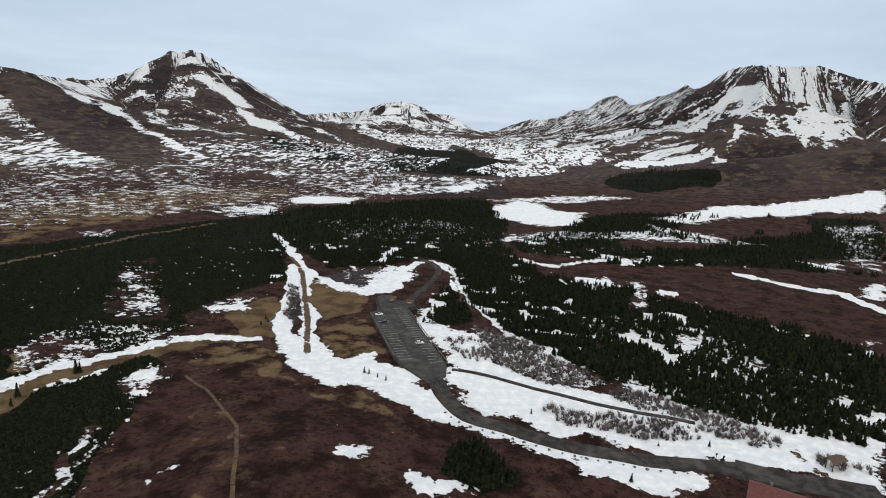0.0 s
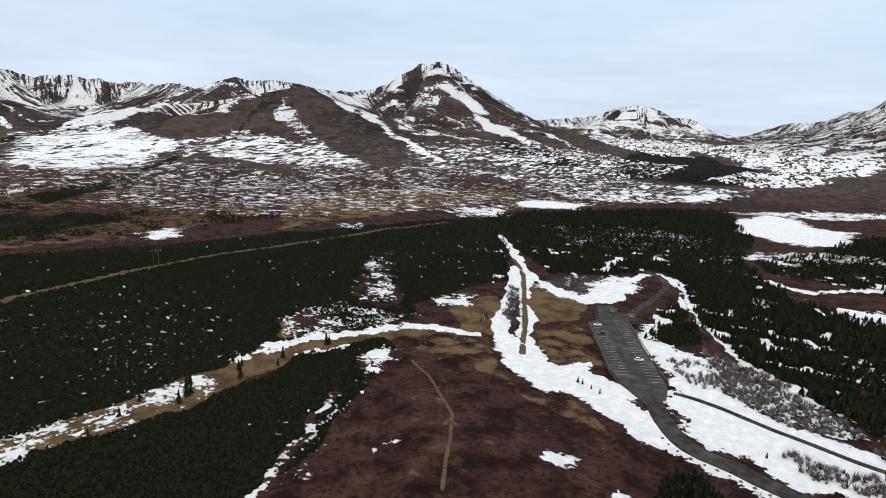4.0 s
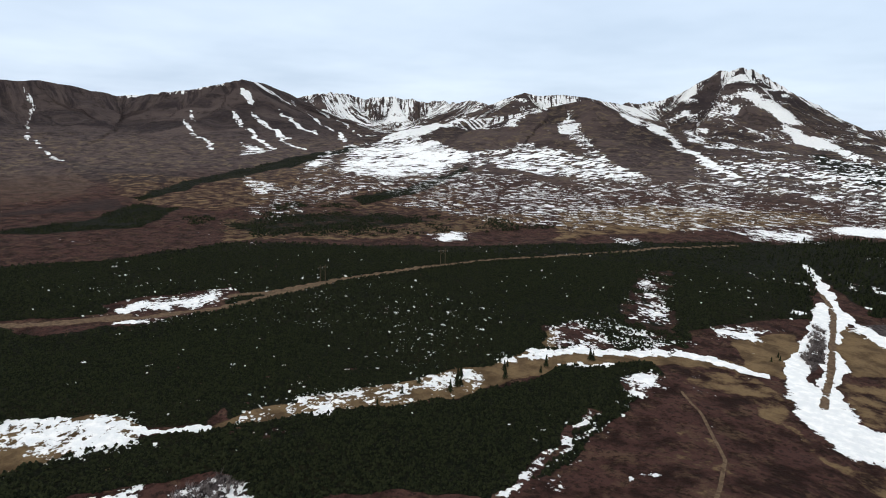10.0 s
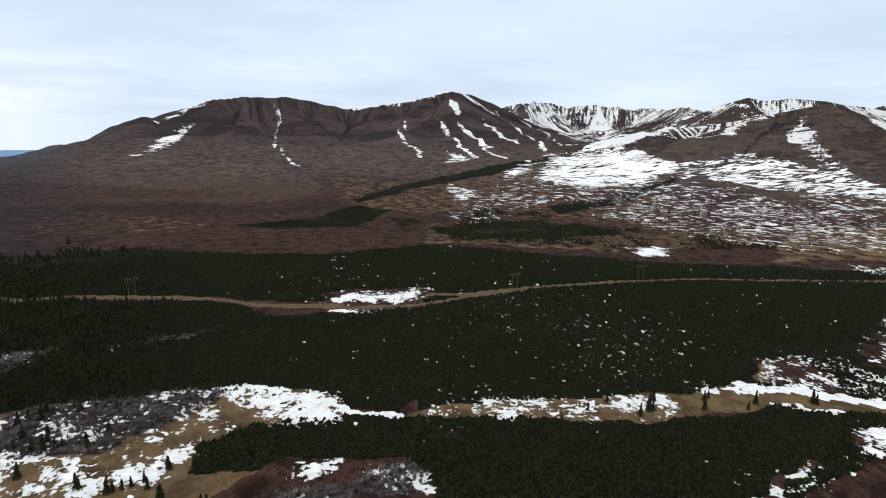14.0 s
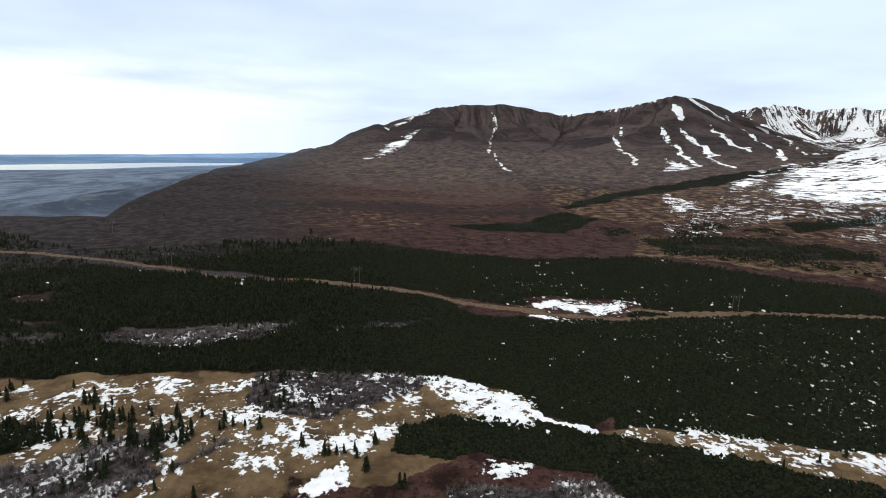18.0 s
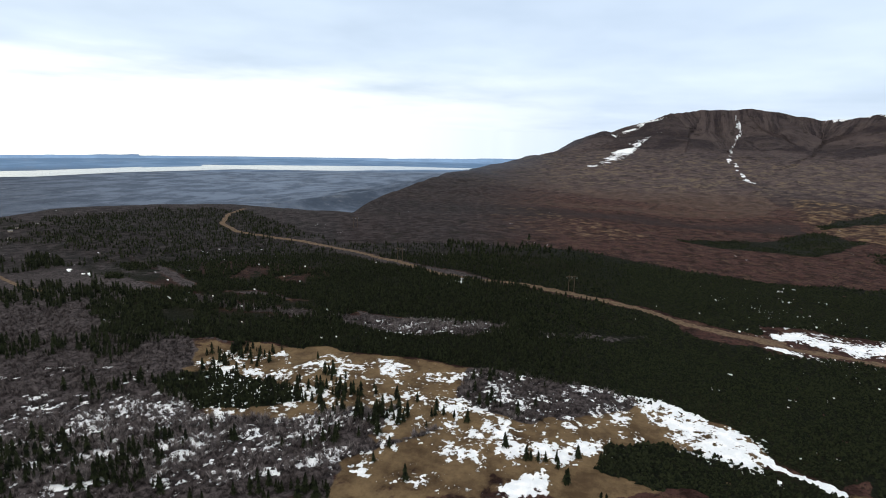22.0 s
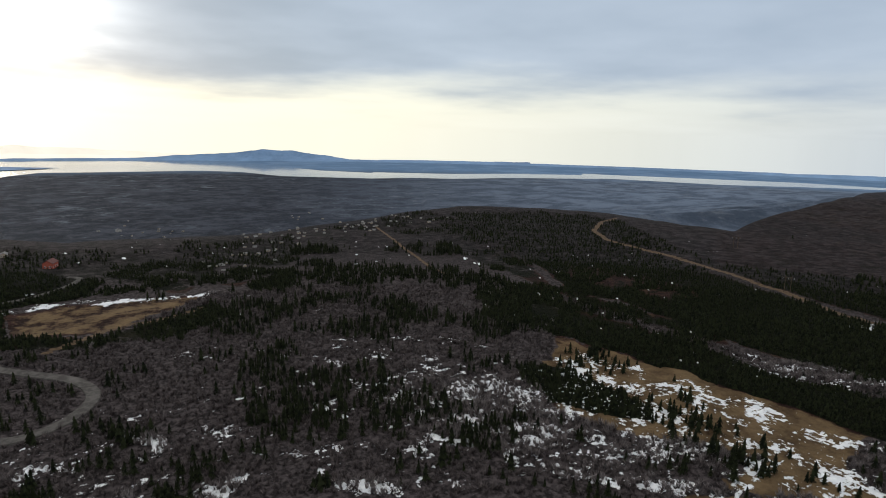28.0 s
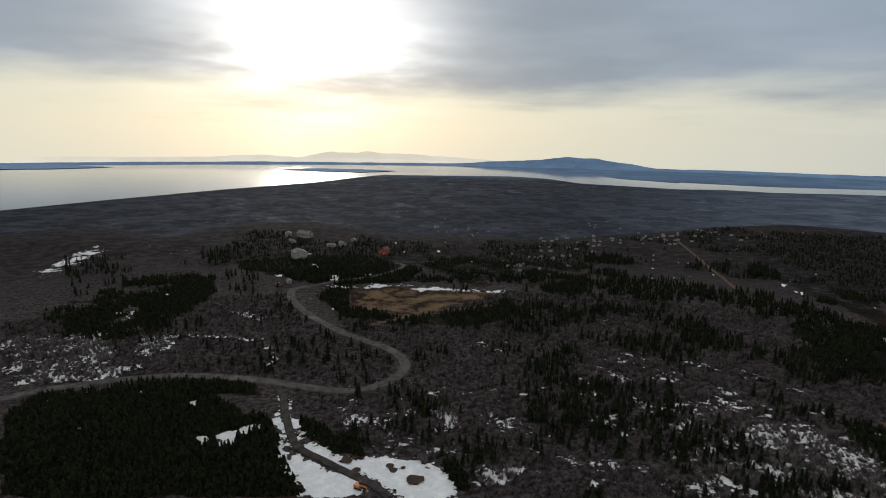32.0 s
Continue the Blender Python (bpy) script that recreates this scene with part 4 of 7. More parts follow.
COVER.append(("snow", 0.57, 0, [(60.46, 1284), (55.35, 2447), (52.51, 1512), (49.55, 1314), (52.11, 990), (57.89, 894), (61.45, 954)]))
COVER.append(("snow", 0.7, 0, [(25.63, 605), (19.27, 666), (18.71, 626), (24.52, 593)]))
COVER.append(("snow", 0.8, 0, [(35.52, 513), (33.29, 519), (33.27, 495), (35.22, 494)]))
COVER.append(("snow", 0.52, 0, [(49.54, 1344), (42.27, 1440), (35.78, 1236), (31.89, 1032), (38.99, 1008), (46.48, 1050)]))
COVER.append(("snow", 1, 0, [(52.97, 498), (49.64, 511), (49.61, 469), (52.41, 467)]))
COVER.append(("snow", 0.85, 0, [(86.46, 188.1), (84.1, 189.7), (81.2, 191.4), (81.2, 174.6), (84.38, 170.6), (86.75, 170)]))
COVER.append(("snow", 0.8, 0, [(76.4, 143.4), (72.91, 144.9), (70.39, 139.5), (70.94, 137.2)]))
COVER.append(("snow", 0.6, 0, [(82.31, 316), (79.6, 319), (72.93, 329), (71.79, 311), (76.3, 287.6), (81.82, 280.1)]))
COVER.append(("snow", 0.27, 0, [(88.89, 374), (60.5, 352), (44.33, 308), (43.89, 244.9), (60.18, 246.3), (82.9, 277.2)]))
COVER.append(("snow", 0.24, 0, [(63.05, 243.7), (54.72, 286.2), (44.33, 308), (43.83, 238), (54.24, 204.8), (62.93, 214.1)]))
COVER.append(("snow", 0.85, 0, [(110.46, 192.7), (108.52, 205.8), (107.67, 207.6), (109.35, 190.5)]))
COVER.append(("snow", 0.7, 0, [(84.55, 188.7), (81.32, 193.7), (80.7, 183.2), (81.56, 173.5), (83.93, 171.2), (84.54, 180.6)]))
COVER.append(("snow", 0.75, 0, [(99.85, 169.3), (95.5, 168.3), (95.56, 156.8), (98.92, 149.9), (103.71, 149.2), (106.2, 152.2), (101.53, 158.1)]))
COVER.append(("snow", 0.75, 0, [(107.71, 168.7), (105.93, 176.4), (102.41, 177.6), (103.02, 165.7), (106.05, 164.6)]))
COVER.append(("snow", 0.9, 0, [(88.06, 143.2), (83.88, 149.3), (80.25, 148), (81.43, 142.3), (86.87, 139)]))
COVER.append(("snow", 0.6, 0, [(89.26, 134.1), (85.06, 137.4), (82, 133.5), (82.6, 130.7), (89.27, 132.4)]))
COVER.append(("snow", 0.62, 0, [(78.99, 141.1), (74.77, 144.8), (71.14, 143.5), (71, 133.1), (81.39, 133.5)]))
COVER.append(("snow", 0.66, 0, [(72.68, 179.9), (68.68, 189.4), (66.91, 184.4), (70.3, 175.7)]))
COVER.append(("snow", 0.66, 0, [(65.72, 179.1), (60.84, 188.1), (56.69, 194.2), (59.12, 180.1), (63.98, 174.5)]))
COVER.append(("snow", 0.64, 0, [(57.17, 191.1), (50.95, 208.3), (47.66, 202.6), (47.93, 191.5), (52.03, 184.4)]))
COVER.append(("snow", 0.8, 0, [(116.21, 163.1), (113.87, 165.4), (112.63, 161.3), (114.43, 157.6)]))
COVER.append(("snow", 0.7, 0, [(46.17, 221.2), (45.05, 232.1), (43.24, 219.2), (45.63, 212.6)]))
COVER.append(("snow", 0.55, 0, [(117.96, 269.2), (112.43, 276.1), (106.29, 267.1), (106.81, 257.6), (113.41, 251), (118.1, 251.4)]))
COVER.append(("snow", 0.7, 0, [(106, 169.5), (102.13, 150.1), (104.82, 142.2), (112.78, 152.6), (108.6, 155)]))
COVER.append(("snow", 0.5, 0, [(92.04, 200.3), (84.56, 193.5), (84.52, 171.2), (92.09, 180), (99.3, 172.2), (98.72, 179.2)]))
COVER.append(("snow", 0.72, 0, [(120.56, 186.4), (117.67, 188.7), (117.74, 177.1), (119.35, 173.1), (119.96, 163.4), (122.54, 163.3), (125.44, 170.9), (129.6, 174.2), (129.08, 180.2), (124.85, 180.4), (122.86, 183.3)]))
COVER.append(("snow", 0.85, 0, [(129.01, 152.2), (123.14, 155.1), (117.34, 158.1), (115.73, 154.2), (118.49, 150.8), (123.26, 145.7), (125.79, 144.1), (129.06, 149)]))
COVER.append(("snow", 0.8, 0, [(137.53, 171), (136.27, 177.3), (131.24, 183.8), (129.93, 183.5), (132.58, 179.4), (135.56, 172.5), (136.82, 167.8)]))
COVER.append(("snow", 0.9, 0, [(115.92, 165.9), (112.86, 166.5), (112.77, 161.6), (115.68, 160.9)]))
COVER.append(("snow", 0.9, 0, [(105.36, 155.6), (102.39, 161.1), (98.82, 168.3), (95.83, 169.3), (96.33, 152.2), (102.36, 150.5)]))
COVER.append(("snow", 0.8, 0, [(107.76, 135.1), (105.36, 139), (101.15, 145.9), (99.9, 138.2), (103.54, 132.5)]))
COVER.append(("snow", 0.75, 0, [(107.7, 171.3), (103, 175.2), (102.4, 168.8), (105.95, 165.2)]))
COVER.append(("snow", 1, 0, [(126.47, 210.9), (124.35, 210.2), (124.63, 205.6), (126.27, 206.9)]))
COVER.append(("snow", 0.9, 0, [(120.93, 206), (118.61, 208.6), (119.17, 200.2), (120.71, 199.7)]))
COVER.append(("snow", 0.8, 0, [(114.04, 156.2), (105.95, 157.2), (104.76, 152.6), (110.65, 150.3), (113.78, 152.6)]))
COVER.append(("snow", 0.7, 0, [(110.27, 180), (110.51, 194.9), (108.22, 207.7), (108.53, 193), (108.84, 180.4)]))
COVER.append(("snow", 0.6, 0, [(136.81, 221.9), (134.46, 227.9), (129.96, 222.7), (130.45, 216.3), (134.57, 215.8)]))
COVER.append(("snow", 0.42, 0, [(121.82, 278), (110.38, 272.7), (107.05, 262.6), (108.18, 251.6), (119.91, 259.3)]))
COVER.append(("snow", 1, 0, [(111.67, 341), (111.12, 362), (110.2, 363), (110.59, 337)]))
COVER.append(("snow", 0.7, 0, [(88.43, 143.8), (84.4, 150.5), (81.5, 148.7), (80.85, 143.7), (87.17, 139.3)]))
COVER.append(("snow", 0.6, 0, [(94.23, 206.7), (84.92, 196.2), (81.49, 188.4), (82.43, 174.4), (85.2, 168.1), (88.19, 177.1), (90.67, 196.2)]))
COVER.append(("snow", 0.43, 0, [(148.65, 212.5), (144.04, 208.3), (128.14, 219.2), (122.37, 197.8), (118.79, 180.3), (130.5, 168.6), (136.77, 151.2), (146.98, 155.1), (155.55, 166.7), (157.13, 189.4)]))
COVER.append(("snow", 0.55, 0, [(142.68, 194.3), (138.11, 189.4), (132.7, 187.8), (128.18, 184.6), (134.95, 178.6), (141.77, 183.4)]))
COVER.append(("snow", 0.75, 0, [(136.22, 150.8), (130.55, 152.5), (122.89, 155.5), (122.29, 152.5), (125.87, 147.1), (135.15, 144.5)]))
COVER.append(("snow", 0.42, 0, [(122.44, 272.4), (106.41, 262.1), (107.47, 249.4), (118.95, 244.1)]))
COVER.append(("snow", 0.29, 0, [(187.01, 211.7), (174.22, 206.3), (152.53, 198.5), (137.24, 187.3), (129.11, 165), (140.23, 134.7), (174.87, 145.3), (187.56, 172.3)]))
COVER.append(("snow", 0.8, 0, [(187.51, 175.5), (185.15, 176.8), (184.02, 171.6), (186.04, 170.9)]))
COVER.append(("snow", 1, 0, [(173.38, 143.6), (167.48, 151.2), (166.99, 145.2), (169.73, 142.6)]))
COVER.append(("snow", 0.8, 0, [(158.45, 138.4), (156.07, 141.6), (151.23, 137.4), (152.44, 131.9), (157.88, 132.7)]))
COVER.append(("snow", 0.5, 0, [(142.08, 220.7), (129.77, 223.2), (119.57, 211.8), (124.34, 202), (135.12, 206.5)]))
COVER.append(("snow", 0.7, 0, [(178.19, 184), (174.92, 181.5), (174.53, 172.3), (176.02, 169.5)]))
COVER.append(("snow", 0.75, 0, [(136.02, 180), (131.62, 190.1), (131.53, 182), (135.38, 172.7)]))
COVER.append(("snow", 0.48, 0, [(136.81, 147.1), (131.33, 166), (124.12, 185.7), (118.7, 183.5), (119, 173.8), (126.3, 158.4), (134.45, 145.6)]))
COVER.append(("snow", 1, 0, [(192.91, 200.2), (192.55, 184.3), (192.24, 169.6), (191.46, 158.9), (189.51, 151.5), (186.04, 142.3), (184.87, 134.2), (191.34, 136.6), (192.11, 147.6), (192.84, 163.1), (193.15, 184.9)]))
COVER.append(("snow", 1, 0, [(191.56, 194.8), (190.81, 175.2), (190.3, 164.4), (187.16, 156.4), (183.64, 153.5), (178.85, 152.4), (175.79, 141), (175.14, 133.3), (181.25, 133.6), (184.85, 144.5), (188.91, 155.5), (191.14, 165), (192.03, 188.1)]))
COVER.append(("snow", 0.85, 0, [(204.82, 277.5), (202.98, 275.8), (202.57, 264.6), (204.49, 253.3), (205.39, 256.6)]))
COVER.append(("snow", 1, 0, [(210, 281.2), (208.6, 270.6), (208.85, 265.5), (209.66, 269)]))
COVER.append(("snow", 0.6, 0, [(198.98, 311), (194.97, 296.6), (192.36, 290), (191.31, 279.8), (196.53, 292.8)]))
COVER.append(("snow", 1, 0, [(178.31, 185.4), (175.92, 180), (174.71, 172.8), (175.89, 170.1), (177.4, 177.8)]))
COVER.append(("snow", 0.9, 0, [(186.52, 177.2), (184.78, 179.1), (183.91, 175.6), (185.37, 173.9)]))
COVER.append(("snow", 0.8, 0, [(175.19, 143.7), (169.21, 148.9), (167.44, 151.2), (168.55, 142.3), (171.52, 139.2)]))
COVER.append(("snow", 0.46, 0, [(214.91, 307), (206.95, 297.5), (205.47, 243.1), (209.12, 229.3), (215.35, 245.9)]))
COVER.append(("snow", 0.6, 0, [(212.15, 445), (208.46, 506), (206.76, 521), (207.26, 478), (211.43, 422)]))
COVER.append(("snow", 0.27, 0, [(174.33, 251.2), (148.75, 256.1), (137.33, 231.1), (136.44, 178.3), (163.16, 137.3), (169.41, 177.7)]))
COVER.append(("snow", 0.35, 0, [(150.76, 215.8), (143.94, 221.2), (137.02, 208.9), (136.64, 188.8), (143.46, 189.1)]))
COVER.append(("snow", 0.8, 0, [(28.6, 2807), (27.04, 2852), (26, 2861), (24.97, 2879), (23.65, 2915), (22.43, 2933), (22.16, 2897), (22.59, 2834), (22.33, 2663), (21.79, 2555), (20.96, 2411), (19.52, 2384), (17.78, 2276), (16.59, 2033), (17.78, 1952), (19.24, 2186), (20.96, 2294), (22.09, 2393), (22.91, 2528), (23.72, 2600), (24.78, 2681), (26.08, 2699), (27.36, 2744), (28.36, 2798)]))
COVER.append(("snow", 0.6, 0, [(29.35, 2852), (28.06, 2852), (27.31, 2843), (28.6, 2807)]))
COVER.append(("snow", 0.86, 0, [(36.68, 2555), (32.83, 2843), (30.62, 2852), (29.39, 2753), (29.9, 2726), (31.17, 2834), (32.85, 2816), (33.58, 2663), (32.69, 2483), (31.78, 1745), (30.84, 1614), (29.37, 1542), (27.34, 1344), (25.23, 1140), (27.36, 1206), (29.4, 1380), (31.35, 1584), (32.98, 1727), (34.57, 1763), (35.65, 1835)]))
COVER.append(("snow", 0.66, 0, [(30.79, 2465), (29.56, 2393), (28.31, 1686), (26.22, 1745), (23.5, 2096), (21.83, 1835), (23.51, 1638), (26.23, 1620), (28.34, 1584), (30.09, 1650)]))
COVER.append(("snow", 0.58, 0, [(30.47, 2627), (29.27, 2519), (27.77, 2339), (28.8, 2411), (30.25, 2564)]))
COVER.append(("snow", 0.68, 0, [(22.16, 2933), (20.64, 2960), (18.93, 2978), (17.18, 2699), (14.79, 2465), (12.34, 1916), (14.79, 2231), (17.77, 2645), (20.07, 2924), (21.75, 2888)]))
COVER.append(("snow", 0.4, 0, [(29.37, 1542), (21.83, 1835), (16.59, 2033), (10.17, 1880), (2.91, 1512), (5.39, 1140), (14.76, 1086), (20.74, 984), (26.37, 900), (29.01, 972), (31.05, 966), (29.47, 1110)]))
COVER.append(("snow", 0.61, 0, [(16, 3977), (10.87, 4076), (9.05, 4103), (6.89, 4103), (4.99, 4058), (3.05, 3770), (2.94, 1799), (7.05, 2105), (10.19, 2492), (13.28, 2816)]))
COVER.append(("snow", 0.57, 0, [(4.85, 4058), (2.95, 4130), (0.04, 3500), (-3.02, 4004), (-4.47, 4319), (-8.92, 4004), (-10.3, 3869), (-11.98, 3716), (-13.77, 3185), (-15.93, 2924), (-18.23, 2636), (-19.27, 2420), (-20.15, 2204), (-18.72, 2150), (-16.22, 2078), (-13.58, 1862), (-10.82, 1506), (-7.88, 1302), (-4.82, 1314), (-1.62, 1727), (1.55, 2069), (4.72, 2798)]))
COVER.append(("snow", 0.57, 0, [(-20.45, 2312), (-22.33, 2258), (-25.22, 2294), (-27.75, 2348), (-27.81, 2294), (-25.62, 2222), (-23.54, 2096), (-21.71, 2159), (-20.55, 2159), (-19.51, 2159), (-19.86, 2204)]))
COVER.append(("snow", 0.88, 0, [(-23.32, 2258), (-27.52, 2348), (-27.63, 2276), (-25.81, 2231), (-24.43, 2249)]))
COVER.append(("snow", 0.54, 0, [(-27.81, 2339), (-32.07, 2276), (-32.46, 2087), (-30.73, 2123), (-28.77, 2285), (-27.63, 2276)]))
COVER.append(("snow", 0.92, 0, [(-25.88, 1638), (-27.4, 1674), (-28.97, 1686), (-31.24, 2051), (-30.24, 1650), (-30.17, 1608), (-27.08, 1524), (-27.18, 1596)]))
COVER.append(("snow", 0.92, 0, [(-12.32, 1440), (-14.78, 1709), (-17.45, 1916), (-19.05, 1626), (-20.79, 1458), (-20.32, 1410), (-17.16, 1368), (-14.38, 1368)]))
COVER.append(("snow", 0.66, 0, [(-22.71, 2096), (-25.6, 2222), (-22.8, 2033), (-22.47, 1626), (-22.31, 1524), (-21.95, 1470), (-21.53, 1482), (-21.82, 1572), (-22.11, 2033)]))
COVER.append(("snow", 0.8, 0, [(-20.3, 1422), (-21.87, 1446), (-21.41, 1146)]))
COVER.append(("snow", 0.6, 0, [(-10.84, 1482), (-12.56, 1530), (-18.96, 2060), (-21.38, 2078), (-20.84, 2114), (-16.26, 2078)]))
COVER.append(("snow", 0.9, 0, [(65.33, 3680), (64.61, 3698), (64.18, 3662), (65.11, 3662)]))
COVER.append(("snow", 0.8, 0, [(63.21, 3725), (61.79, 3752), (60.6, 3662), (59.37, 3644), (57.9, 2789), (58.43, 2303), (59.92, 3545), (61.36, 3671), (62.77, 3698)]))
COVER.append(("snow", 0.8, 0, [(60.09, 3770), (58.82, 3761), (57.82, 3671), (56.76, 3716), (55.76, 3293), (54.96, 1727), (55.78, 1692), (56.79, 3653)]))
COVER.append(("snow", 0.7, 0, [(54.08, 3671), (52.38, 3779), (51.54, 3590), (53.55, 2555)]))
COVER.append(("snow", 0.52, 0, [(65.09, 3689), (60.56, 3797), (55.38, 3797), (51.26, 3563), (52.43, 3158), (55.78, 1692), (59.46, 2321), (62.34, 3662)]))
COVER.append(("snow", 0.68, 0, [(55.8, 1608), (53.55, 2555), (52.42, 3167), (53.01, 1718), (54.16, 1578), (54.18, 1392), (53.07, 1344), (49.62, 1332), (49.04, 1266), (52.56, 1038), (57.06, 906), (59.15, 1014), (58.55, 1284)]))
COVER.append(("snow", 0.6, 0, [(61.59, 1440), (57.97, 1530), (55.8, 1608), (58.04, 1212), (59.15, 1014), (61.73, 972), (62.16, 1128)]))
COVER.append(("snow", 0.5, 0, [(41.5, 1674), (40.6, 1826), (39.66, 1754), (38.38, 1548), (37.1, 1380), (35.8, 1206), (33.56, 1122), (33.52, 1002), (36.41, 1146), (38.66, 1350), (40.87, 1560)]))
COVER.append(("snow", 0.45, 0, [(49.62, 1332), (47.55, 1344), (45.14, 1518), (43.01, 1452), (41.14, 1260), (37.65, 1020), (37.63, 894), (41.44, 1086), (43.92, 1158), (46.66, 1188), (48.46, 1050), (49.94, 1098)]))
COVER.append(("snow", 0.66, 0, [(47.81, 2474), (45.44, 2483), (44.25, 2447), (41.54, 2483), (39.39, 2483), (39.69, 1880), (45.44, 2402), (47.52, 2411)]))
COVER.append(("snow", 0.5, 0, [(54.13, 1736), (48.4, 2429), (42.43, 1862), (45.44, 1656), (51.31, 1727)]))
COVER.append(("snow", 0.9, 0, [(36.61, 2555), (33.81, 2789), (33.73, 1745), (35.64, 1817)]))
COVER.append(("snow", 0.38, 0, [(53.18, 858), (48.47, 1020), (43.91, 1026), (37.63, 894), (33.51, 978), (33.38, 666), (48.51, 617), (57.16, 666)]))
COVER.append(("snow", 0.62, 0, [(69.46, 870), (67.5, 864), (67.12, 762), (69.31, 792)]))
COVER.append(("snow", 0.6, 0, [(65.05, 1152), (63.1, 1236), (63.66, 1086), (66.5, 1014)]))
COVER.append(("snow", 0.8, 0, [(97.01, 2222), (95.28, 2303), (93, 2384), (92.5, 2339), (94.8, 2276), (96.55, 2195)]))
COVER.append(("snow", 0.68, 0, [(95.65, 2024), (93.86, 2159), (92.55, 2231), (92.83, 2195), (94.94, 1970), (96.47, 1620), (98.88, 1440), (97.4, 1692), (96.64, 1988)]))
COVER.append(("snow", 0.55, 0, [(70.92, 1686), (68.07, 1410), (71.22, 1278)]))
COVER.append(("snow", 0.5, 0, [(123.99, 228.8), (110.48, 212.5), (107.08, 204.5), (118.13, 200.4), (124.09, 212.3)]))
COVER.append(("snow", 0.55, 0, [(100.11, 206.9), (90.73, 206.1), (84.92, 196.2), (87.11, 185.7), (93, 195)]))
COVER.append(("snow", 0.37, 0, [(136.59, 244.7), (123.97, 231.7), (110.48, 212.5), (98.94, 207.4), (84.9, 193.7), (95.15, 155.9), (105.96, 147.3), (107.17, 132), (129.51, 149.8), (137.64, 165.5)]))
COVER.append(("snow", 0.5, 0, [(15.79, 858), (2.81, 996), (-2.69, 966), (2.74, 828), (12.59, 786)]))
COVER.append(("snow", 0.75, 0, [(-15.15, 385), (-16.16, 389), (-16.9, 340), (-15.92, 330)]))
COVER.append(("snow", 0.8, 0, [(-19.26, 281.3), (-20.95, 285.9), (-21.07, 271.8), (-19.88, 265.5)]))
COVER.append(("snow", 0.6, 0, [(-15.54, 654), (-20.82, 626), (-24.42, 611), (-20.9, 591), (-16.11, 603)]))
COVER.append(("snow", 0.6, 0, [(189.04, 345), (181.27, 345), (169.94, 335), (166.56, 324), (171.04, 325), (181.27, 335), (186.86, 336)]))
COVER.append(("snow", 0.55, 0, [(1.76, 1182), (-1.45, 1416), (-5.75, 1428), (-8.44, 1272), (-3.71, 1092), (0.09, 1116)]))
COVER.append(("snow", 0.6, 0, [(-0.3, 1943), (-2.44, 2096), (-5.13, 1698), (-4.13, 1500), (-1.43, 1488)]))
COVER.append(("snow", 0.6, 0, [(42.17, 129.8), (41.1, 142.2), (38.9, 159.4), (37.55, 172.4), (36.85, 160.7), (38.41, 142.6), (40.32, 127.3)]))
COVER.append(("snow", 0.5, 0, [(44.25, 128.8), (40.69, 144.7), (37.19, 167.1), (35.96, 160.9), (38.26, 140.5), (41.23, 126.9)]))
COVER.append(("snow", 1, 6, [(19.47, 490), (17.91, 406), (16.84, 368), (15.76, 349)]))
COVER.append(("snow", 1, 6, [(16.57, 362), (16.84, 313), (16.4, 273.2), (16.29, 234)]))
COVER.append(("snow", 0.9, 8, [(17.91, 375), (17.92, 312), (18.74, 273.6), (19.02, 243)]))
COVER.append(("snow", 1, 7, [(15.22, 349), (13.56, 324), (10.76, 318), (7.95, 329), (7.71, 366), (5.78, 394)]))
COVER.append(("snow", 0.8, 5, [(4.66, 399), (2.95, 389), (2.01, 352), (-0.13, 302), (-3.71, 258.2), (-7.24, 239.1), (-14.04, 222.8), (-20.44, 215.1), (-25.45, 206.5)]))
COVER.append(("snow", 1, 8, [(42.08, 226.6), (39.73, 233.4), (37.27, 239.7), (33.84, 241.5), (29.21, 250.6), (25.78, 252.6), (22.21, 245.6)]))
COVER.append(("snow", 1, 3, [(39.24, 219.3), (36.95, 224.9), (34.78, 228.7)]))
COVER.append(("snow", 1, 8, [(-24.1, 449), (-28.07, 438), (-32.08, 443), (-34.78, 408)]))
COVER.append(("snow", 0.8, 6, [(-4.3, 417), (-7.64, 407), (-12.87, 446)]))
COVER.append(("snow", 0.9, 5, [(42.04, 235.8), (38.58, 236.5), (32.79, 242.2), (27.06, 253.3), (21.9, 244.9)]))
COVER.append(("snow", 0.8, 3, [(71.79, 309), (66.1, 317), (58.8, 346)]))
COVER.append(("snow", 0.85, 4, [(92.59, 204.9), (87.47, 199.2), (84.55, 188.7)]))
COVER.append(("snow", 1, 4, [(81.29, 183.1), (78.59, 176.7), (76.19, 174.7)]))
COVER.append(("snow", 1, 2.5, [(211.5, 243.5), (209.19, 246.8)]))
COVER.append(("snow", 0.8, 2.5, [(193.78, 253.6), (193.62, 225.3)]))
COVER.append(("snow", 0.75, 3, [(202.5, 278.9), (198.65, 267.7), (193.51, 256.6)]))
COVER.append(("snow", 0.95, 10, [(69.61, 2555), (68.34, 2519), (66.69, 2519)]))
COVER.append(("snow", 0.95, 10, [(67.4, 2339), (66.16, 2141), (64.16, 1961)]))
COVER.append(("snow", 0.95, 9, [(66.24, 2636), (64.52, 2357), (61.99, 2024), (61.67, 1584)]))
COVER.append(("snow", 0.95, 9, [(69.86, 2204), (68.19, 1979), (65.44, 1464)]))
COVER.append(("snow", 0.95, 9, [(70.84, 2132), (69.72, 1862), (68.54, 1572)]))
COVER.append(("snow", 0.95, 13, [(70.61, 2402), (70.09, 2330)]))
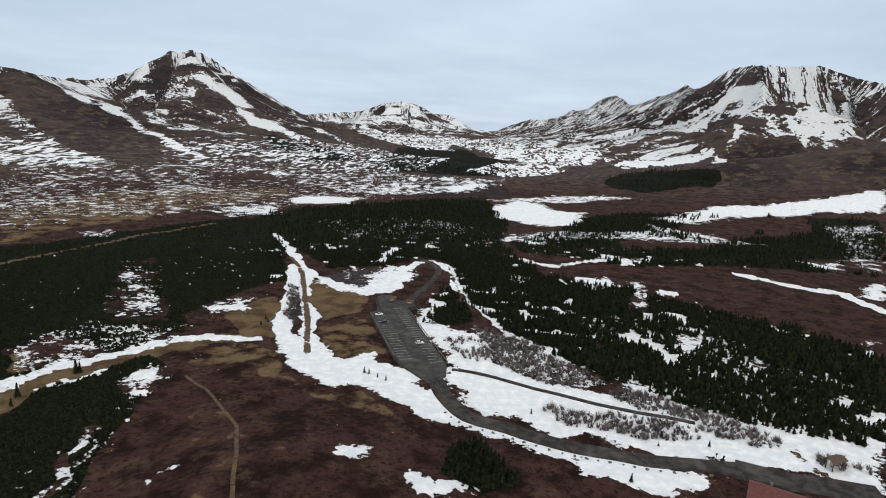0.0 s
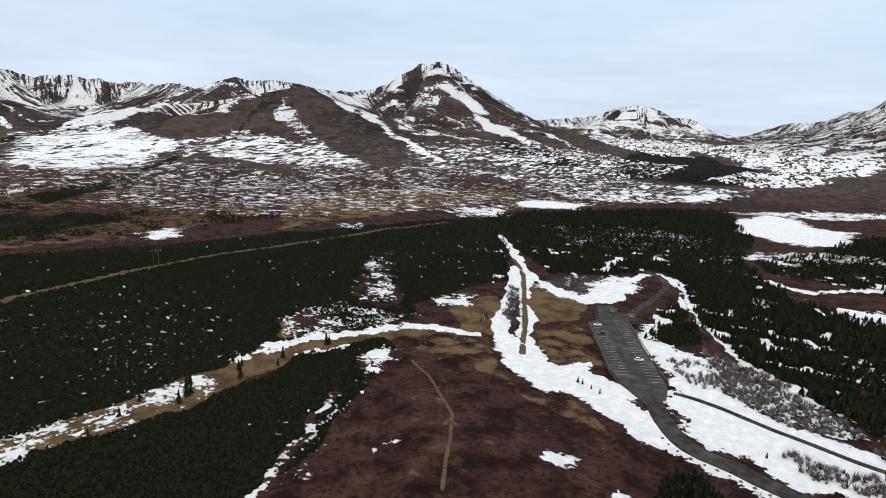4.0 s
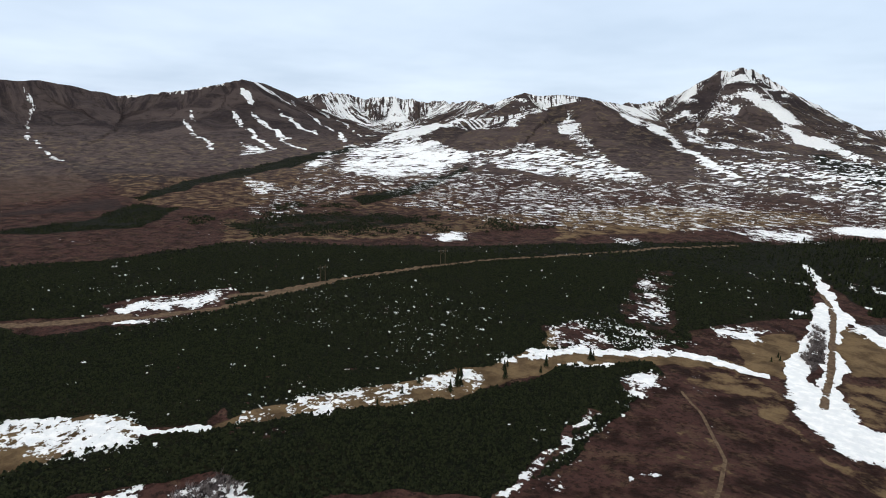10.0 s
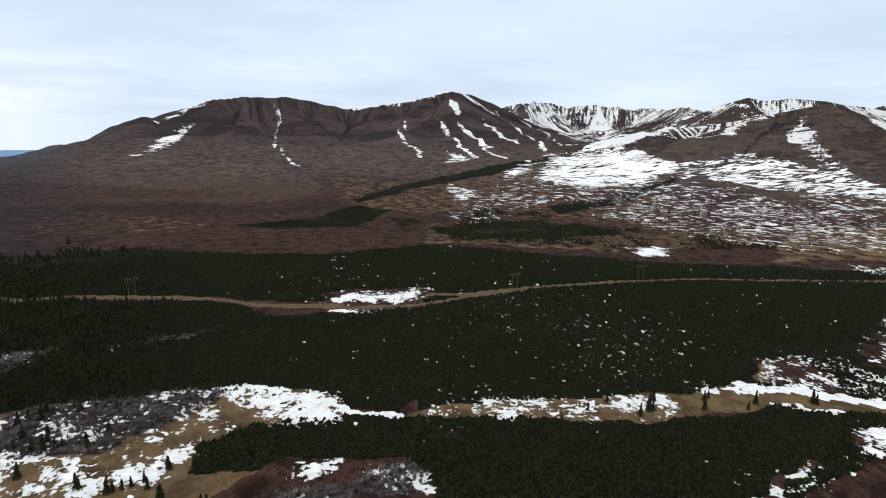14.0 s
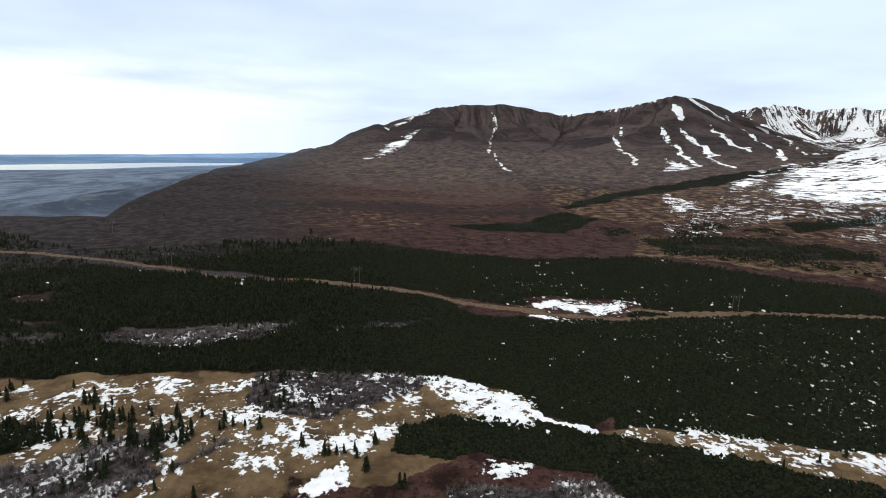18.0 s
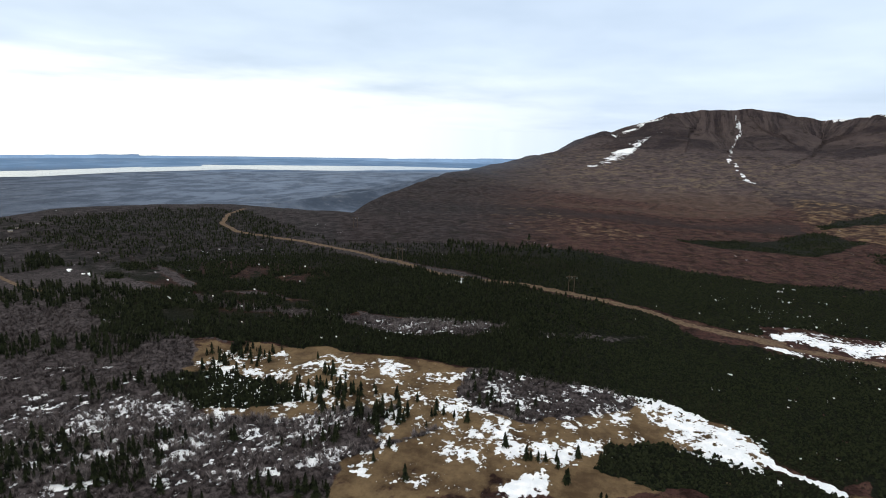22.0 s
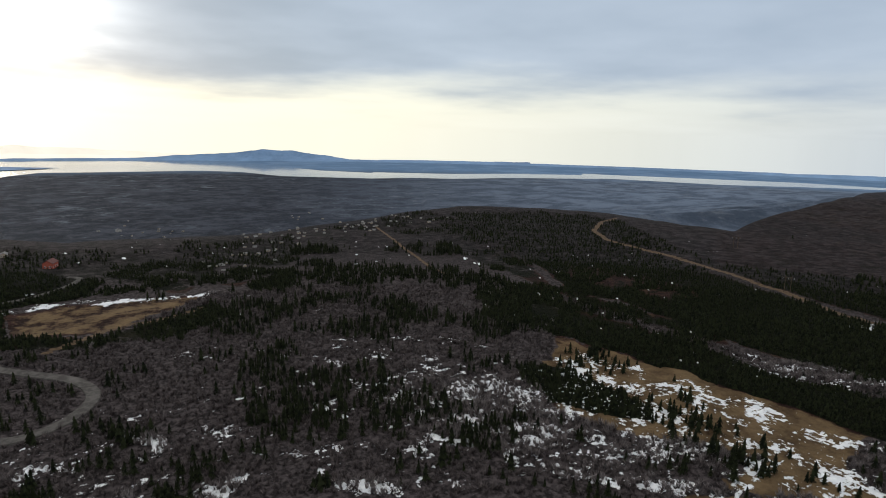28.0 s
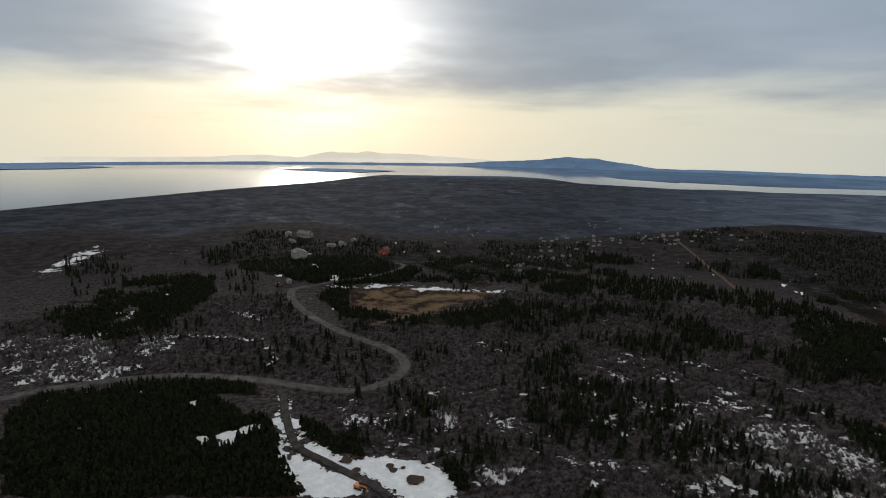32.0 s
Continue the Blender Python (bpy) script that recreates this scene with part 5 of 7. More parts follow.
COVER.append(("snow", 0.95, 8, [(64.46, 2645), (63.11, 2636), (61.21, 2321), (58.97, 1745)]))
COVER.append(("snow", 0.6, 4, [(86.95, 2402), (86.5, 2294), (86.91, 2051), (86.96, 1718), (86.01, 1428), (85.04, 1206)]))
COVER.append(("snow", 0.95, 10, [(75.12, 2231), (74.97, 2105)]))
COVER.append(("snow", 0.8, 9, [(75.59, 2105), (74.35, 1799), (73.26, 1512)]))
COVER.append(("snow", 0.95, 14, [(71.27, 2195), (70, 1925), (68.08, 1482)]))
COVER.append(("snow", 0.95, 14, [(69.55, 2177), (66.53, 1763)]))
COVER.append(("snow", 0.95, 14, [(69.29, 2555), (66.93, 2510)]))
COVER.append(("snow", 0.95, 14, [(70.21, 2393), (69.88, 2330)]))
COVER.append(("snow", 0.7, 12, [(80.08, 2492), (78.29, 2483), (75.27, 2447), (72.22, 2447)]))
COVER.append(("snow", 0.6, 3, [(72.38, 309), (70.11, 311), (67.29, 317), (63.85, 330), (58.79, 348)]))
COVER.append(("snow", 0.5, 3, [(54.98, 359), (49.72, 385)]))
COVER.append(("dirt", 0.85, 0.9, [(27.98, 211.7), (26.12, 196.8), (24.82, 180.2), (23.5, 164.8), (23.58, 145.3), (23.98, 132.2), (24.17, 119.9)]))
COVER.append(("dirt", 1, 4.4, [(72.36, 313), (68.52, 313), (64.3, 327), (58.79, 346), (52.33, 373), (46.52, 401), (38.82, 432), (30.47, 500), (25, 540)]))
COVER.append(("dirt", 1, 4.4, [(105.27, 346), (99.89, 334), (92.89, 315), (86.54, 294.4), (80.18, 288.9), (74.62, 292.8), (69.51, 305), (63.27, 327)]))
COVER.append(("dirt", 1, 4.4, [(131.35, 687), (132.74, 638), (133.39, 581), (132.12, 529), (127.71, 486), (121.93, 431), (117.09, 400), (112.45, 366), (105.35, 350), (99.7, 336), (92.27, 314), (88.28, 298), (81.17, 294)]))
COVER.append(("dirt", 0.8, 2.6, [(154.65, 565), (153.26, 502), (151.07, 432), (149.13, 377), (147.47, 360)]))
COVER.append(("dirt", 1, 2.5, [(18.17, 401), (17.11, 362), (16.84, 313), (16.57, 264.5), (16.67, 224.9)]))
COVER.append(("dirt", 1, 3, [(183.42, 270.1), (180.5, 280.1), (178.76, 288.6), (174.22, 294.3), (170.82, 305)]))
COVER.append(("dirt", 0.5, 1.6, [(2.83, 387), (1.38, 329), (-0.76, 281), (-4.04, 251), (-7.85, 233), (-12.97, 221), (-17.84, 217), (-21.46, 214), (-24.99, 206), (-27.38, 202)]))
COVER.append(("dirt", 0.6, 2.2, [(-30.44, 193), (-32.04, 188), (-33.8, 184), (-35.85, 182)]))
COVER.append(("dirt", 0.75, 1.2, [(-21.26, 353), (-22.16, 322), (-23.9, 308), (-25.82, 297)]))
COVER.append(("dirt", 0.40, 0, [(-22.16, 415), (-23.71, 431), (-25.81, 412), (-26.56, 394), (-24.46, 366), (-22.55, 378)]))
COVER.append(("clear", 0.95, 0, [(33.5, 211.5), (32.68, 219.5), (31.26, 225), (29.23, 223), (29.44, 211.5), (31.08, 198.5), (32.86, 202.5)]))
COVER.append(("snow", 0.9, 0, [(33.5, 211.5), (32.68, 219.5), (31.26, 225), (29.23, 223), (29.44, 211.5), (31.08, 198.5), (32.86, 202.5)]))
COVER.append(("clear", 0.9, 4, [(36.45, 183.5), (37.39, 172.5), (37.95, 165), (38.48, 155), (40.25, 148), (41.6, 140.5), (42.59, 131.5), (44.82, 125.5)]))
COVER.append(("snow", 0.72, 3.6, [(36.45, 183.5), (37.39, 172.5), (37.95, 165), (38.48, 155), (40.25, 148), (41.6, 140.5), (42.59, 131.5), (44.82, 125.5)]))
COVER.append(("snow", 0.6, 2.5, [(31.15, 207.5), (32.21, 194), (34.15, 177.5), (35.28, 168.5)]))
COVER.append(("snow", 0.8, 2.2, [(35, 170), (34.52, 173), (34.27, 176)]))
COVER.append(("snow", 0.85, 2.4, [(31.01, 141.5), (30.5, 144), (29.89, 145)]))
COVER.append(("snow", 0.8, 0, [(33.43, 217), (32.11, 225.5), (30.01, 226.5), (29.81, 217), (31.76, 205), (33.03, 207)]))
COVER.append(("snow", 0.7, 3, [(39.31, 153), (38.22, 156), (37.09, 160), (35.91, 168), (36.45, 180.5)]))
COVER.append(("snow", 0.85, 0, [(-14.72, 210.5), (-23.18, 197), (-30.25, 190.5), (-33.67, 189.5), (-37.07, 191.5), (-36.56, 217), (-33.14, 216.5), (-28.9, 217.5), (-24.76, 222), (-20.31, 225), (-15.01, 234)]))
COVER.append(("snow", 0.75, 0, [(15.75, 336.5), (13.57, 367), (9.14, 384.5), (6.05, 387.5), (5.72, 361), (8.5, 318), (12.43, 314)]))
WATER = []
WATER.append([(213.47, 4870), (201.46, 4852), (181.28, 4870), (171.48, 4870), (165.04, 4195), (159.86, 3641), (152.6, 3426), (139.71, 3748), (139.68, 3544), (154.9, 3077), (163.41, 3188), (166.86, 3479), (170.36, 3586), (179.65, 3529), (182.37, 3549), (184.53, 3352), (188.8, 2999), (196.92, 2652), (206.89, 2341), (213.85, 2175)])
WATER.append([(154.86, 3540), (147.17, 3524), (138.14, 3733), (130.08, 3912), (117.14, 4025), (109.54, 3990), (110.07, 3797), (118.22, 3556), (130.08, 3596), (141.47, 3333), (147.2, 3151), (154.91, 3192)])
WATER.append([(134.87, 3927), (127.19, 3887), (118.17, 3985), (109.6, 4013), (110.13, 3778), (117.71, 3623), (122.87, 3493), (134.9, 3582)])
ISLANDS = []
ISLANDS.append([(192.02, 3983), (188.76, 4114), (184.52, 4019), (181.01, 3880), (184.53, 3734), (188.77, 3819)])
ISLANDS.append([(213.48, 4846), (209.82, 4681), (205.62, 4333), (209.85, 4236), (213.52, 4275)])
ROADS = []
ROADS.append(("lot_road", 6, [(3.85, 203.4), (2.26, 185.3), (-0.23, 172.1), (-4.44, 168), (-10.36, 163.2), (-15.98, 164.3), (-23.7, 170), (-27.9, 175.1), (-31.43, 176.9), (-33.91, 179.1)]))
ROADS.append(("path_road", 1.7, [(1.82, 209.3), (-1.71, 207.1), (-7.01, 199.2), (-12.72, 195.5), (-18.13, 195.3), (-22.21, 195.7)]))
ROADS.append(("apron_road", 8.5, [(-26.05, 173.5), (-28.39, 174), (-31.03, 176), (-33.88, 180.5), (-36.93, 185)]))
ROADS.append(("trail_road", 4, [(7.03, 292.2), (5.66, 325), (3.75, 369), (4.08, 387), (5.51, 402)]))
ROADS.append(("valley_road", 4.3, [(215.44, 236), (211.56, 236.1), (206.01, 232.3), (201.33, 227.1), (195.27, 213.5), (189.31, 201.4), (185.33, 197.2), (182.43, 201.3), (180.56, 211.6), (180.39, 224.1), (181.84, 236.2), (184.7, 250.3), (187.49, 266.9), (189.66, 287), (190.99, 307), (191.49, 323), (191.2, 339), (189.59, 342)]))
ROADS.append(("upper_road", 3, [(189.59, 342), (186.85, 353), (183.52, 363), (180.99, 381), (180.43, 392), (181.27, 397)]))
ROADS.append(("drive", 2.3, [(193.16, 206.1), (192.65, 197.8), (192.44, 184.2), (191.96, 169.3), (191.17, 160.2), (188.92, 152.6), (186.03, 145), (183.66, 139.1), (181.85, 133.7)]))
LONE_TREES = [(109.42, 171.5), (105.23, 157.9), (99.74, 149.5), (98.7, 142.8), (101.85, 152.1), (97.78, 156.5), (95.56, 155.2), (94.65, 135.5), (102.64, 152.1), (45.17, 210.6), (49.59, 194.9), (50.67, 189.1), (58.27, 176.8), (134.85, 237.6), (132.59, 237.6), (131.37, 229.1), (122.9, 192.6), (105.41, 157.9), (109.49, 172.7), (117.65, 155.2), (124.92, 223.3), (124.55, 160.4), (126.47, 158), (128.65, 159.9), (120.87, 161.4), (119.34, 148.2), (99.96, 153.1), (98.9, 142.7), (97.89, 157.3), (95.18, 135.5), (101.1, 152.5), (103.09, 152.4), (127, 197.8), (128.01, 196.2), (130.49, 190.7), (115.94, 139.7), (124.89, 170.6), (123.39, 159), (125.79, 158.4), (20.56, 270.3), (36.42, 229.7), (44.87, 214.1), (49.55, 202.4), (50.02, 193.8), (53.97, 194.6)]
LONE_TREES += [(55.7, 185.8), (40.96, 217.5), (49.69, 202.6), (49.92, 198.8), (45.04, 203.5), (20.38, 266.1), (-17.18, 151.7), (10.4, 203.1), (9.52, 200.1), (8.64, 197.1), (10.87, 204.1), (21.03, 262), (-2.29, 148.9), (-19.41, 181.3), (-19.26, 175.7), (-23.69, 182.5), (-24.21, 193.5), (-6.64, 180.8), (36.71, 229.7), (41.46, 211), (189.41, 170.6), (188, 164.7), (186.56, 162.6), (184.22, 159.3), (175.18, 141.1), (178.65, 224), (181.26, 242.9), (177.77, 218.1), (171.68, 162.8), (166.94, 161.3)]

# ---- ground ----
def xy(az, r):
    a = radians(az)
    return -r * math.sin(a), r * math.cos(a)


def seg_dist(px, py, q, closed):
    """Distance of points from an outline, and whether they lie inside it."""
    d = np.full(px.shape, 1e9)
    inside = np.zeros(px.shape, bool)
    n = len(q)
    for i in range(n if closed else n - 1):
        (x0, y0), (x1, y1) = q[i], q[(i + 1) % n]
        dx, dy = x1 - x0, y1 - y0
        s = np.clip(((px - x0) * dx + (py - y0) * dy) / (dx * dx + dy * dy + 1e-9), 0, 1)
        d = np.minimum(d, np.hypot(px - x0 - s * dx, py - y0 - s * dy))
        if closed and y0 != y1:
            inside ^= ((y0 > py) != (y1 > py)) & (px < dx * (py - y0) / (y1 - y0) + x0)
    return d, inside


OUTLINES = [(kind, v, w, [xy(a, r) for a, r in q], sum(r for _, r in q) / len(q)) for kind, v, w, q in COVER]


def glades(x, y):
    """Small gaps in the woods where old snow shows: many near the car park, few on the far bench."""
    r = np.hypot(x, y)
    az = np.degrees(np.arctan2(-x, y))
    some = fbm(x / 55, y / 55, 3, 111) + 0.10 * smooth(42, 5, az) + 0.05 * smooth(26, 10, az) - 0.13 * smooth(60, 100, np.abs(az))
    near_lot = smooth(24, 18, az)
    a = fbm(x / 9, y / 9, 3, 113) - 0.72
    b = fbm(x / 2.5, y / 2.5, 2, 117) - 0.785
    return smooth(0.0, 0.05, np.where(near_lot > 0.5, a + 0.5 * (some - 0.5), b + 0.25 * (some - 0.5))) * smooth(620, 380, r) * smooth(135, 175, r)


def cover(x, y, kinds=("wood", "grass", "scrub", "snow", "dirt")):
    """Share of each kind of land cover at points of the plan."""
    r0 = np.hypot(x, y)
    far = smooth(400, 1100, r0)
    wx = x + (fbm(x / 12, y / 12, 4, 61) - 0.5) * 9 + (fbm(x / 70, y / 70, 4, 63) - 0.5) * 26 * far
    wy = y + (fbm(x / 12, y / 12, 4, 71) - 0.5) * 9 + (fbm(x / 70, y / 70, 4, 73) - 0.5) * 26 * far
    if "wood" in kinds:
        kinds = (*kinds, "clear")
    res = {n: np.zeros(x.shape) for n in kinds}
    for kind, v, w, q, rm in OUTLINES:
        if kind not in res:
            continue
        e = (max(5.0, 0.026 * rm) if rm < 700 else 14 + 0.005 * rm) if kind == "snow" and not w else max(1.2, (0.005 if w else 0.010) * rm)
        ux, uy = (x, y) if kind == "dirt" else (wx, wy)
        xs, ys = [p[0] for p in q], [p[1] for p in q]
        g = e + w
        near = np.nonzero((ux > min(xs) - g) & (ux < max(xs) + g) & (uy > min(ys) - g) & (uy < max(ys) + g))[0]
        if not len(near):
            continue
        d, inside = seg_dist(ux[near], uy[near], q, w == 0)
        if w:
            f = smooth(w * 0.5 + e * 0.6, w * 0.5 - e * 0.4, d) if w * 0.5 > e * 0.4 else smooth(w * 0.5 + e * 0.6, 0, d)
        else:
            f = smooth(-e, e, np.where(inside, d, -d))
        res[kind][near] = np.maximum(res[kind][near], v * f)
    if "snow" in res and "scrub" in res:
        lot_side = (x > -60) & (y > 100) & (r0 > 150) & (r0 < 335)
        res["snow"] = np.maximum(res["snow"], 0.60 * res["scrub"] * lot_side)
    if "wood" in res:
        gap = glades(x, y)
        if "snow" in res:
            res["snow"] = np.maximum(res["snow"], 0.78 * gap * (res["wood"] > 0.5))
        res["wood"] *= (1 - res.pop("clear")) * (1 - 0.9 * gap)
    return res


def build_ground():
    az = np.concatenate([np.arange(-44, -37, 0.5), np.arange(-37, 112, 0.15), np.arange(112, 222, 0.25), np.arange(222, 316, 2.0)])
    rr = np.concatenate([[0.01, 30.0, 70.0], np.geomspace(100, 1700, 255)[:-1], np.arange(1700, 3100, 11.0), np.arange(3100, 4500, 22.0), [4500, 4600, 4750, 4950]])
    A, Rr = np.meshgrid(az, rr)
    x, y = -Rr * np.sin(np.radians(A)), Rr * np.cos(np.radians(A))
    # the middle of the sheet, a step aside of the ring's centre
    x[0], y[0] = 0.7, 0.5
    flows = np.stack([np.zeros(A.size), x.ravel() / 45, y.ravel() / 100, np.zeros(A.size), np.zeros(A.size)])
    z = height(A.ravel(), Rr.ravel(), flows).reshape(A.shape)
    nr, na = A.shape
    co = np.stack([x, y, z], -1).reshape(-1, 3)
    i = np.arange(nr * na).reshape(nr, na)
    j = np.roll(i, -1, axis=1)
    quads = np.stack([i[:-1], i[1:], j[1:], j[:-1]], -1).reshape(-1, 4)
    me = bpy.data.meshes.new("ground")
    me.vertices.add(len(co))
    me.vertices.foreach_set("co", co.ravel())
    me.loops.add(quads.size)
    me.loops.foreach_set("vertex_index", quads.ravel().astype(np.int32))
    me.polygons.add(len(quads))
    me.polygons.foreach_set("loop_start", np.arange(0, quads.size, 4, dtype=np.int32))
    me.update(calc_edges=True)
    flow = flows[0]
    c = cover(co[:, 0], co[:, 1])
    # snow of the high slopes runs up over the crests
    sn = c["snow"].reshape(A.shape)
    carried = sn.copy()
    for k in (1, 2):
        carried[k:] = np.maximum(carried[k:], sn[:-k])
    sn = np.where((Rr > 1700) & (z > 60), carried, sn)
    c["snow"] = sn.ravel()
    r0, az0 = Rr.ravel(), (A.ravel() + 120) % 360 - 120
    edge = np.interp(az0, *LOW_EDGE)
    mist = (fbm(co[:, 0] / 240, co[:, 1] / 240, 3, 19) - 0.5) * 0.5
    # the long ridge's tail also fades into the low land's hazy colour
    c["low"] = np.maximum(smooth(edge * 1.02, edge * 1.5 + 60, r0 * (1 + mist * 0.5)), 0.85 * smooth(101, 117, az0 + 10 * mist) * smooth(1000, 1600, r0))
    rise = smooth(40, 200, co[:, 2])
    slope_z = np.abs(np.gradient(z, axis=0) / np.gradient(Rr, axis=0)).ravel()
    c["rock"] = np.clip(rise * smooth(0.3, 0.65, slope_z) + smooth(200, 330, co[:, 2]) * 0.6, 0, 1)
    # thin, patchy snow on the bench; on the mountains rock breaks through
    thin = smooth(18, 26, az0) * smooth(140, 120, az0) * smooth(700, 500, r0)
    c["snow"] = np.where(c["snow"] > 0.5, c["snow"] - (0.40 + 0.1 * smooth(88, 100, az0)) * thin * (c["snow"] - 0.35), c["snow"])
    c["snow"] = np.where(r0 > 1500, np.minimum(c["snow"], 0.64 + 0.35 * np.maximum(c["snow"] - 0.64, 0)), c["snow"])
    c["grass"] *= 1 - 0.22 * smooth(92, 108, az0) * smooth(160, 150, az0)
    c["scrub"] = np.maximum(c["scrub"], 0.8 * smooth(98, 112, az0) * smooth(0.35, 0.15, c["grass"]) * smooth(0.6, 0.2, c["wood"]) * np.maximum(smooth(520, 400, r0), smooth(118, 126, az0)))
    hi = smooth(15, 90, flows[3]) * smooth(900, 1400, r0)
    c["snow"] = np.maximum(c["snow"], (flows[4] + 0.06 * smooth(200, 350, co[:, 2])) * hi)
    # snow lies in the gullies, ribs are blown clear
    broken = smooth(30, 140, co[:, 2]) * smooth(0.2, 0.45, c["snow"])
    c["snow"] = np.where(c["snow"] < 0.84, c["snow"] - 0.8 * flow * broken, c["snow"] - 0.4 * flow * broken)
    c["rock"] = np.clip(c["rock"] + 2.2 * flow * smooth(150, 300, co[:, 2]), 0, 1)
    c["snow"] *= 1 - np.minimum(c["low"] * 2, 1) * (az0 > 95)
    # tracks are trodden bare, and twigs stand thick in the hollow above the car park
    c["snow"] *= 1 - 0.75 * c["dirt"] * smooth(760, 640, r0)
    c["snow"] -= 0.5 * c["scrub"] * smooth(9, 12, az0) * smooth(25, 22, az0) * smooth(460, 420, r0)
    c["rib"] = np.clip(0.5 + 1.6 * flow, 0, 1)
    c["lean"], c["along"] = flows[1], flows[2]
    c["steep"] = smooth(18, 75, flows[3])
    c["far"] = smooth(650, 1500, r0)
    ridge = smooth(56, 66, az0) * smooth(122, 100, az0) * smooth(950, 1300, r0) * smooth(5, 60, co[:, 2])
    c["rock"] = np.maximum(c["rock"], 0.8 * ridge)
    # two shares of distance haze, mixed into the low land's colour
    c["haze_tint"] = smooth(168, 128, az0) * (0.6 + 0.4 * smooth(700, 2600, r0))
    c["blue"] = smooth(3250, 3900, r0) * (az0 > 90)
    c["bare"] = smooth(330, 470, r0 + 60 * mist) * smooth(98, 112, az0)
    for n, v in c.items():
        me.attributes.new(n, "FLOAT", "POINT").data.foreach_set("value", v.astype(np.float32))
    me.materials.append(M_GROUND)
    return tagged(new("ground", me), "brown heath, dark woods and snow patches up to the mountains", "terrain", kind="structure")


GROUND = build_ground()


def ground_z(x, y):
    return float(height(np.array([math.degrees(math.atan2(-x, y))]), np.array([math.hypot(x, y)]))[0])


def flat_sheet(name, pts, z, mat, label, category):
    bm = bmesh.new()
    f = bm.faces.new([bm.verts.new((*xy(a, r), z)) for a, r in pts])
    bmesh.ops.triangulate(bm, faces=[f])
    bmesh.ops.recalc_face_normals(bm, faces=bm.faces[:])
    if sum(f.normal.z for f in bm.faces) < 0:
        bmesh.ops.reverse_faces(bm, faces=bm.faces[:])
    me = bpy.data.meshes.new(name)
    bm.to_mesh(me)
    me.materials.append(mat)
    return tagged(new(name, me), label, category, kind="structure")


for k_, q_ in enumerate(WATER):
    flat_sheet("water", q_, LOW_Z + 1.5 + 0.2 * k_, M_WATER, "pale inlet water shining below the far coast", "water")


def curve_points(q, step):
    """A smooth line through bearing-and-distance points, every few metres."""
    p = [Vector((*xy(a, r), 0)) for a, r in q]
    p = [p[0] * 2 - p[1]] + p + [p[-1] * 2 - p[-2]]
    res = []
    for i in range(1, len(p) - 2):
        n = max(2, int((p[i + 1] - p[i]).length / step))
        for j in range(n):
            t = j / n
            res.append(0.5 * ((2 * p[i]) + (p[i + 1] - p[i - 1]) * t + (2 * p[i - 1] - 5 * p[i] + 4 * p[i + 1] - p[i + 2]) * t * t
                              + (3 * p[i] - p[i - 1] - 3 * p[i + 1] + p[i + 2]) * t ** 3))
    res.append(p[-2])
    return res


def strip(name, q, width, mat, label, lift=0.35, step=4.0):
    """A road bed: a slab with cambered top and side slopes laid on the ground."""
    line = curve_points(q, step)
    bm = bmesh.new()
    rows = []
    n = len(line)
    offs = [(-0.62, -0.9), (-0.5, 0.0), (0, 0.10), (0.5, 0.0), (0.62, -0.9)]
    for i, p in enumerate(line):
        d = (line[min(i + 1, n - 1)] - line[max(i - 1, 0)]).normalized()
        s = Vector((d.y, -d.x, 0))
        z = max(ground_z(*(p + s * width * o)[:2]) for o in (-0.5, 0, 0.5)) + lift
        rows.append([bm.verts.new(((p + s * width * o).x, (p + s * width * o).y, z + h)) for o, h in offs])
    for a, b in zip(rows, rows[1:]):
        for k in range(len(offs) - 1):
            bm.faces.new((a[k], b[k], b[k + 1], a[k + 1]))
    bmesh.ops.recalc_face_normals(bm, faces=bm.faces[:])
    if sum(f.normal.z for f in bm.faces) < 0:
        bmesh.ops.reverse_faces(bm, faces=bm.faces[:])
    me = bpy.data.meshes.new(name)
    bm.to_mesh(me)
    me.materials.append(mat)
    return tagged(new(name, me), label, "road", kind="structure")


for n_, w_, q_ in ROADS:
    strip("road", q_, w_, M_ROAD if n_ in ("valley_road", "upper_road") else M_DARKROAD, "grey gravelled road winding over the hillside" if n_ in ("valley_road", "upper_road") else "dark wet road ploughed through the snow")


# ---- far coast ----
# the blue of coast and islands is distance haze put into the colour
M_COAST = plain("far_coast_haze_blue", (0.17, 0.27, 0.42), 0.95, 0.004, 0.2)
M_PEAKS = plain("far_peaks_haze_glow", (0.6, 0.58, 0.55), 0.95, 0.004, 0.2)
# added cream glow in place of bright haze over the backlit peaks
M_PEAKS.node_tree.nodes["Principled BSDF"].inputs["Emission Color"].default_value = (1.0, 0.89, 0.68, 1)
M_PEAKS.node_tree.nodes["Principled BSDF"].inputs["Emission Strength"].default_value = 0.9


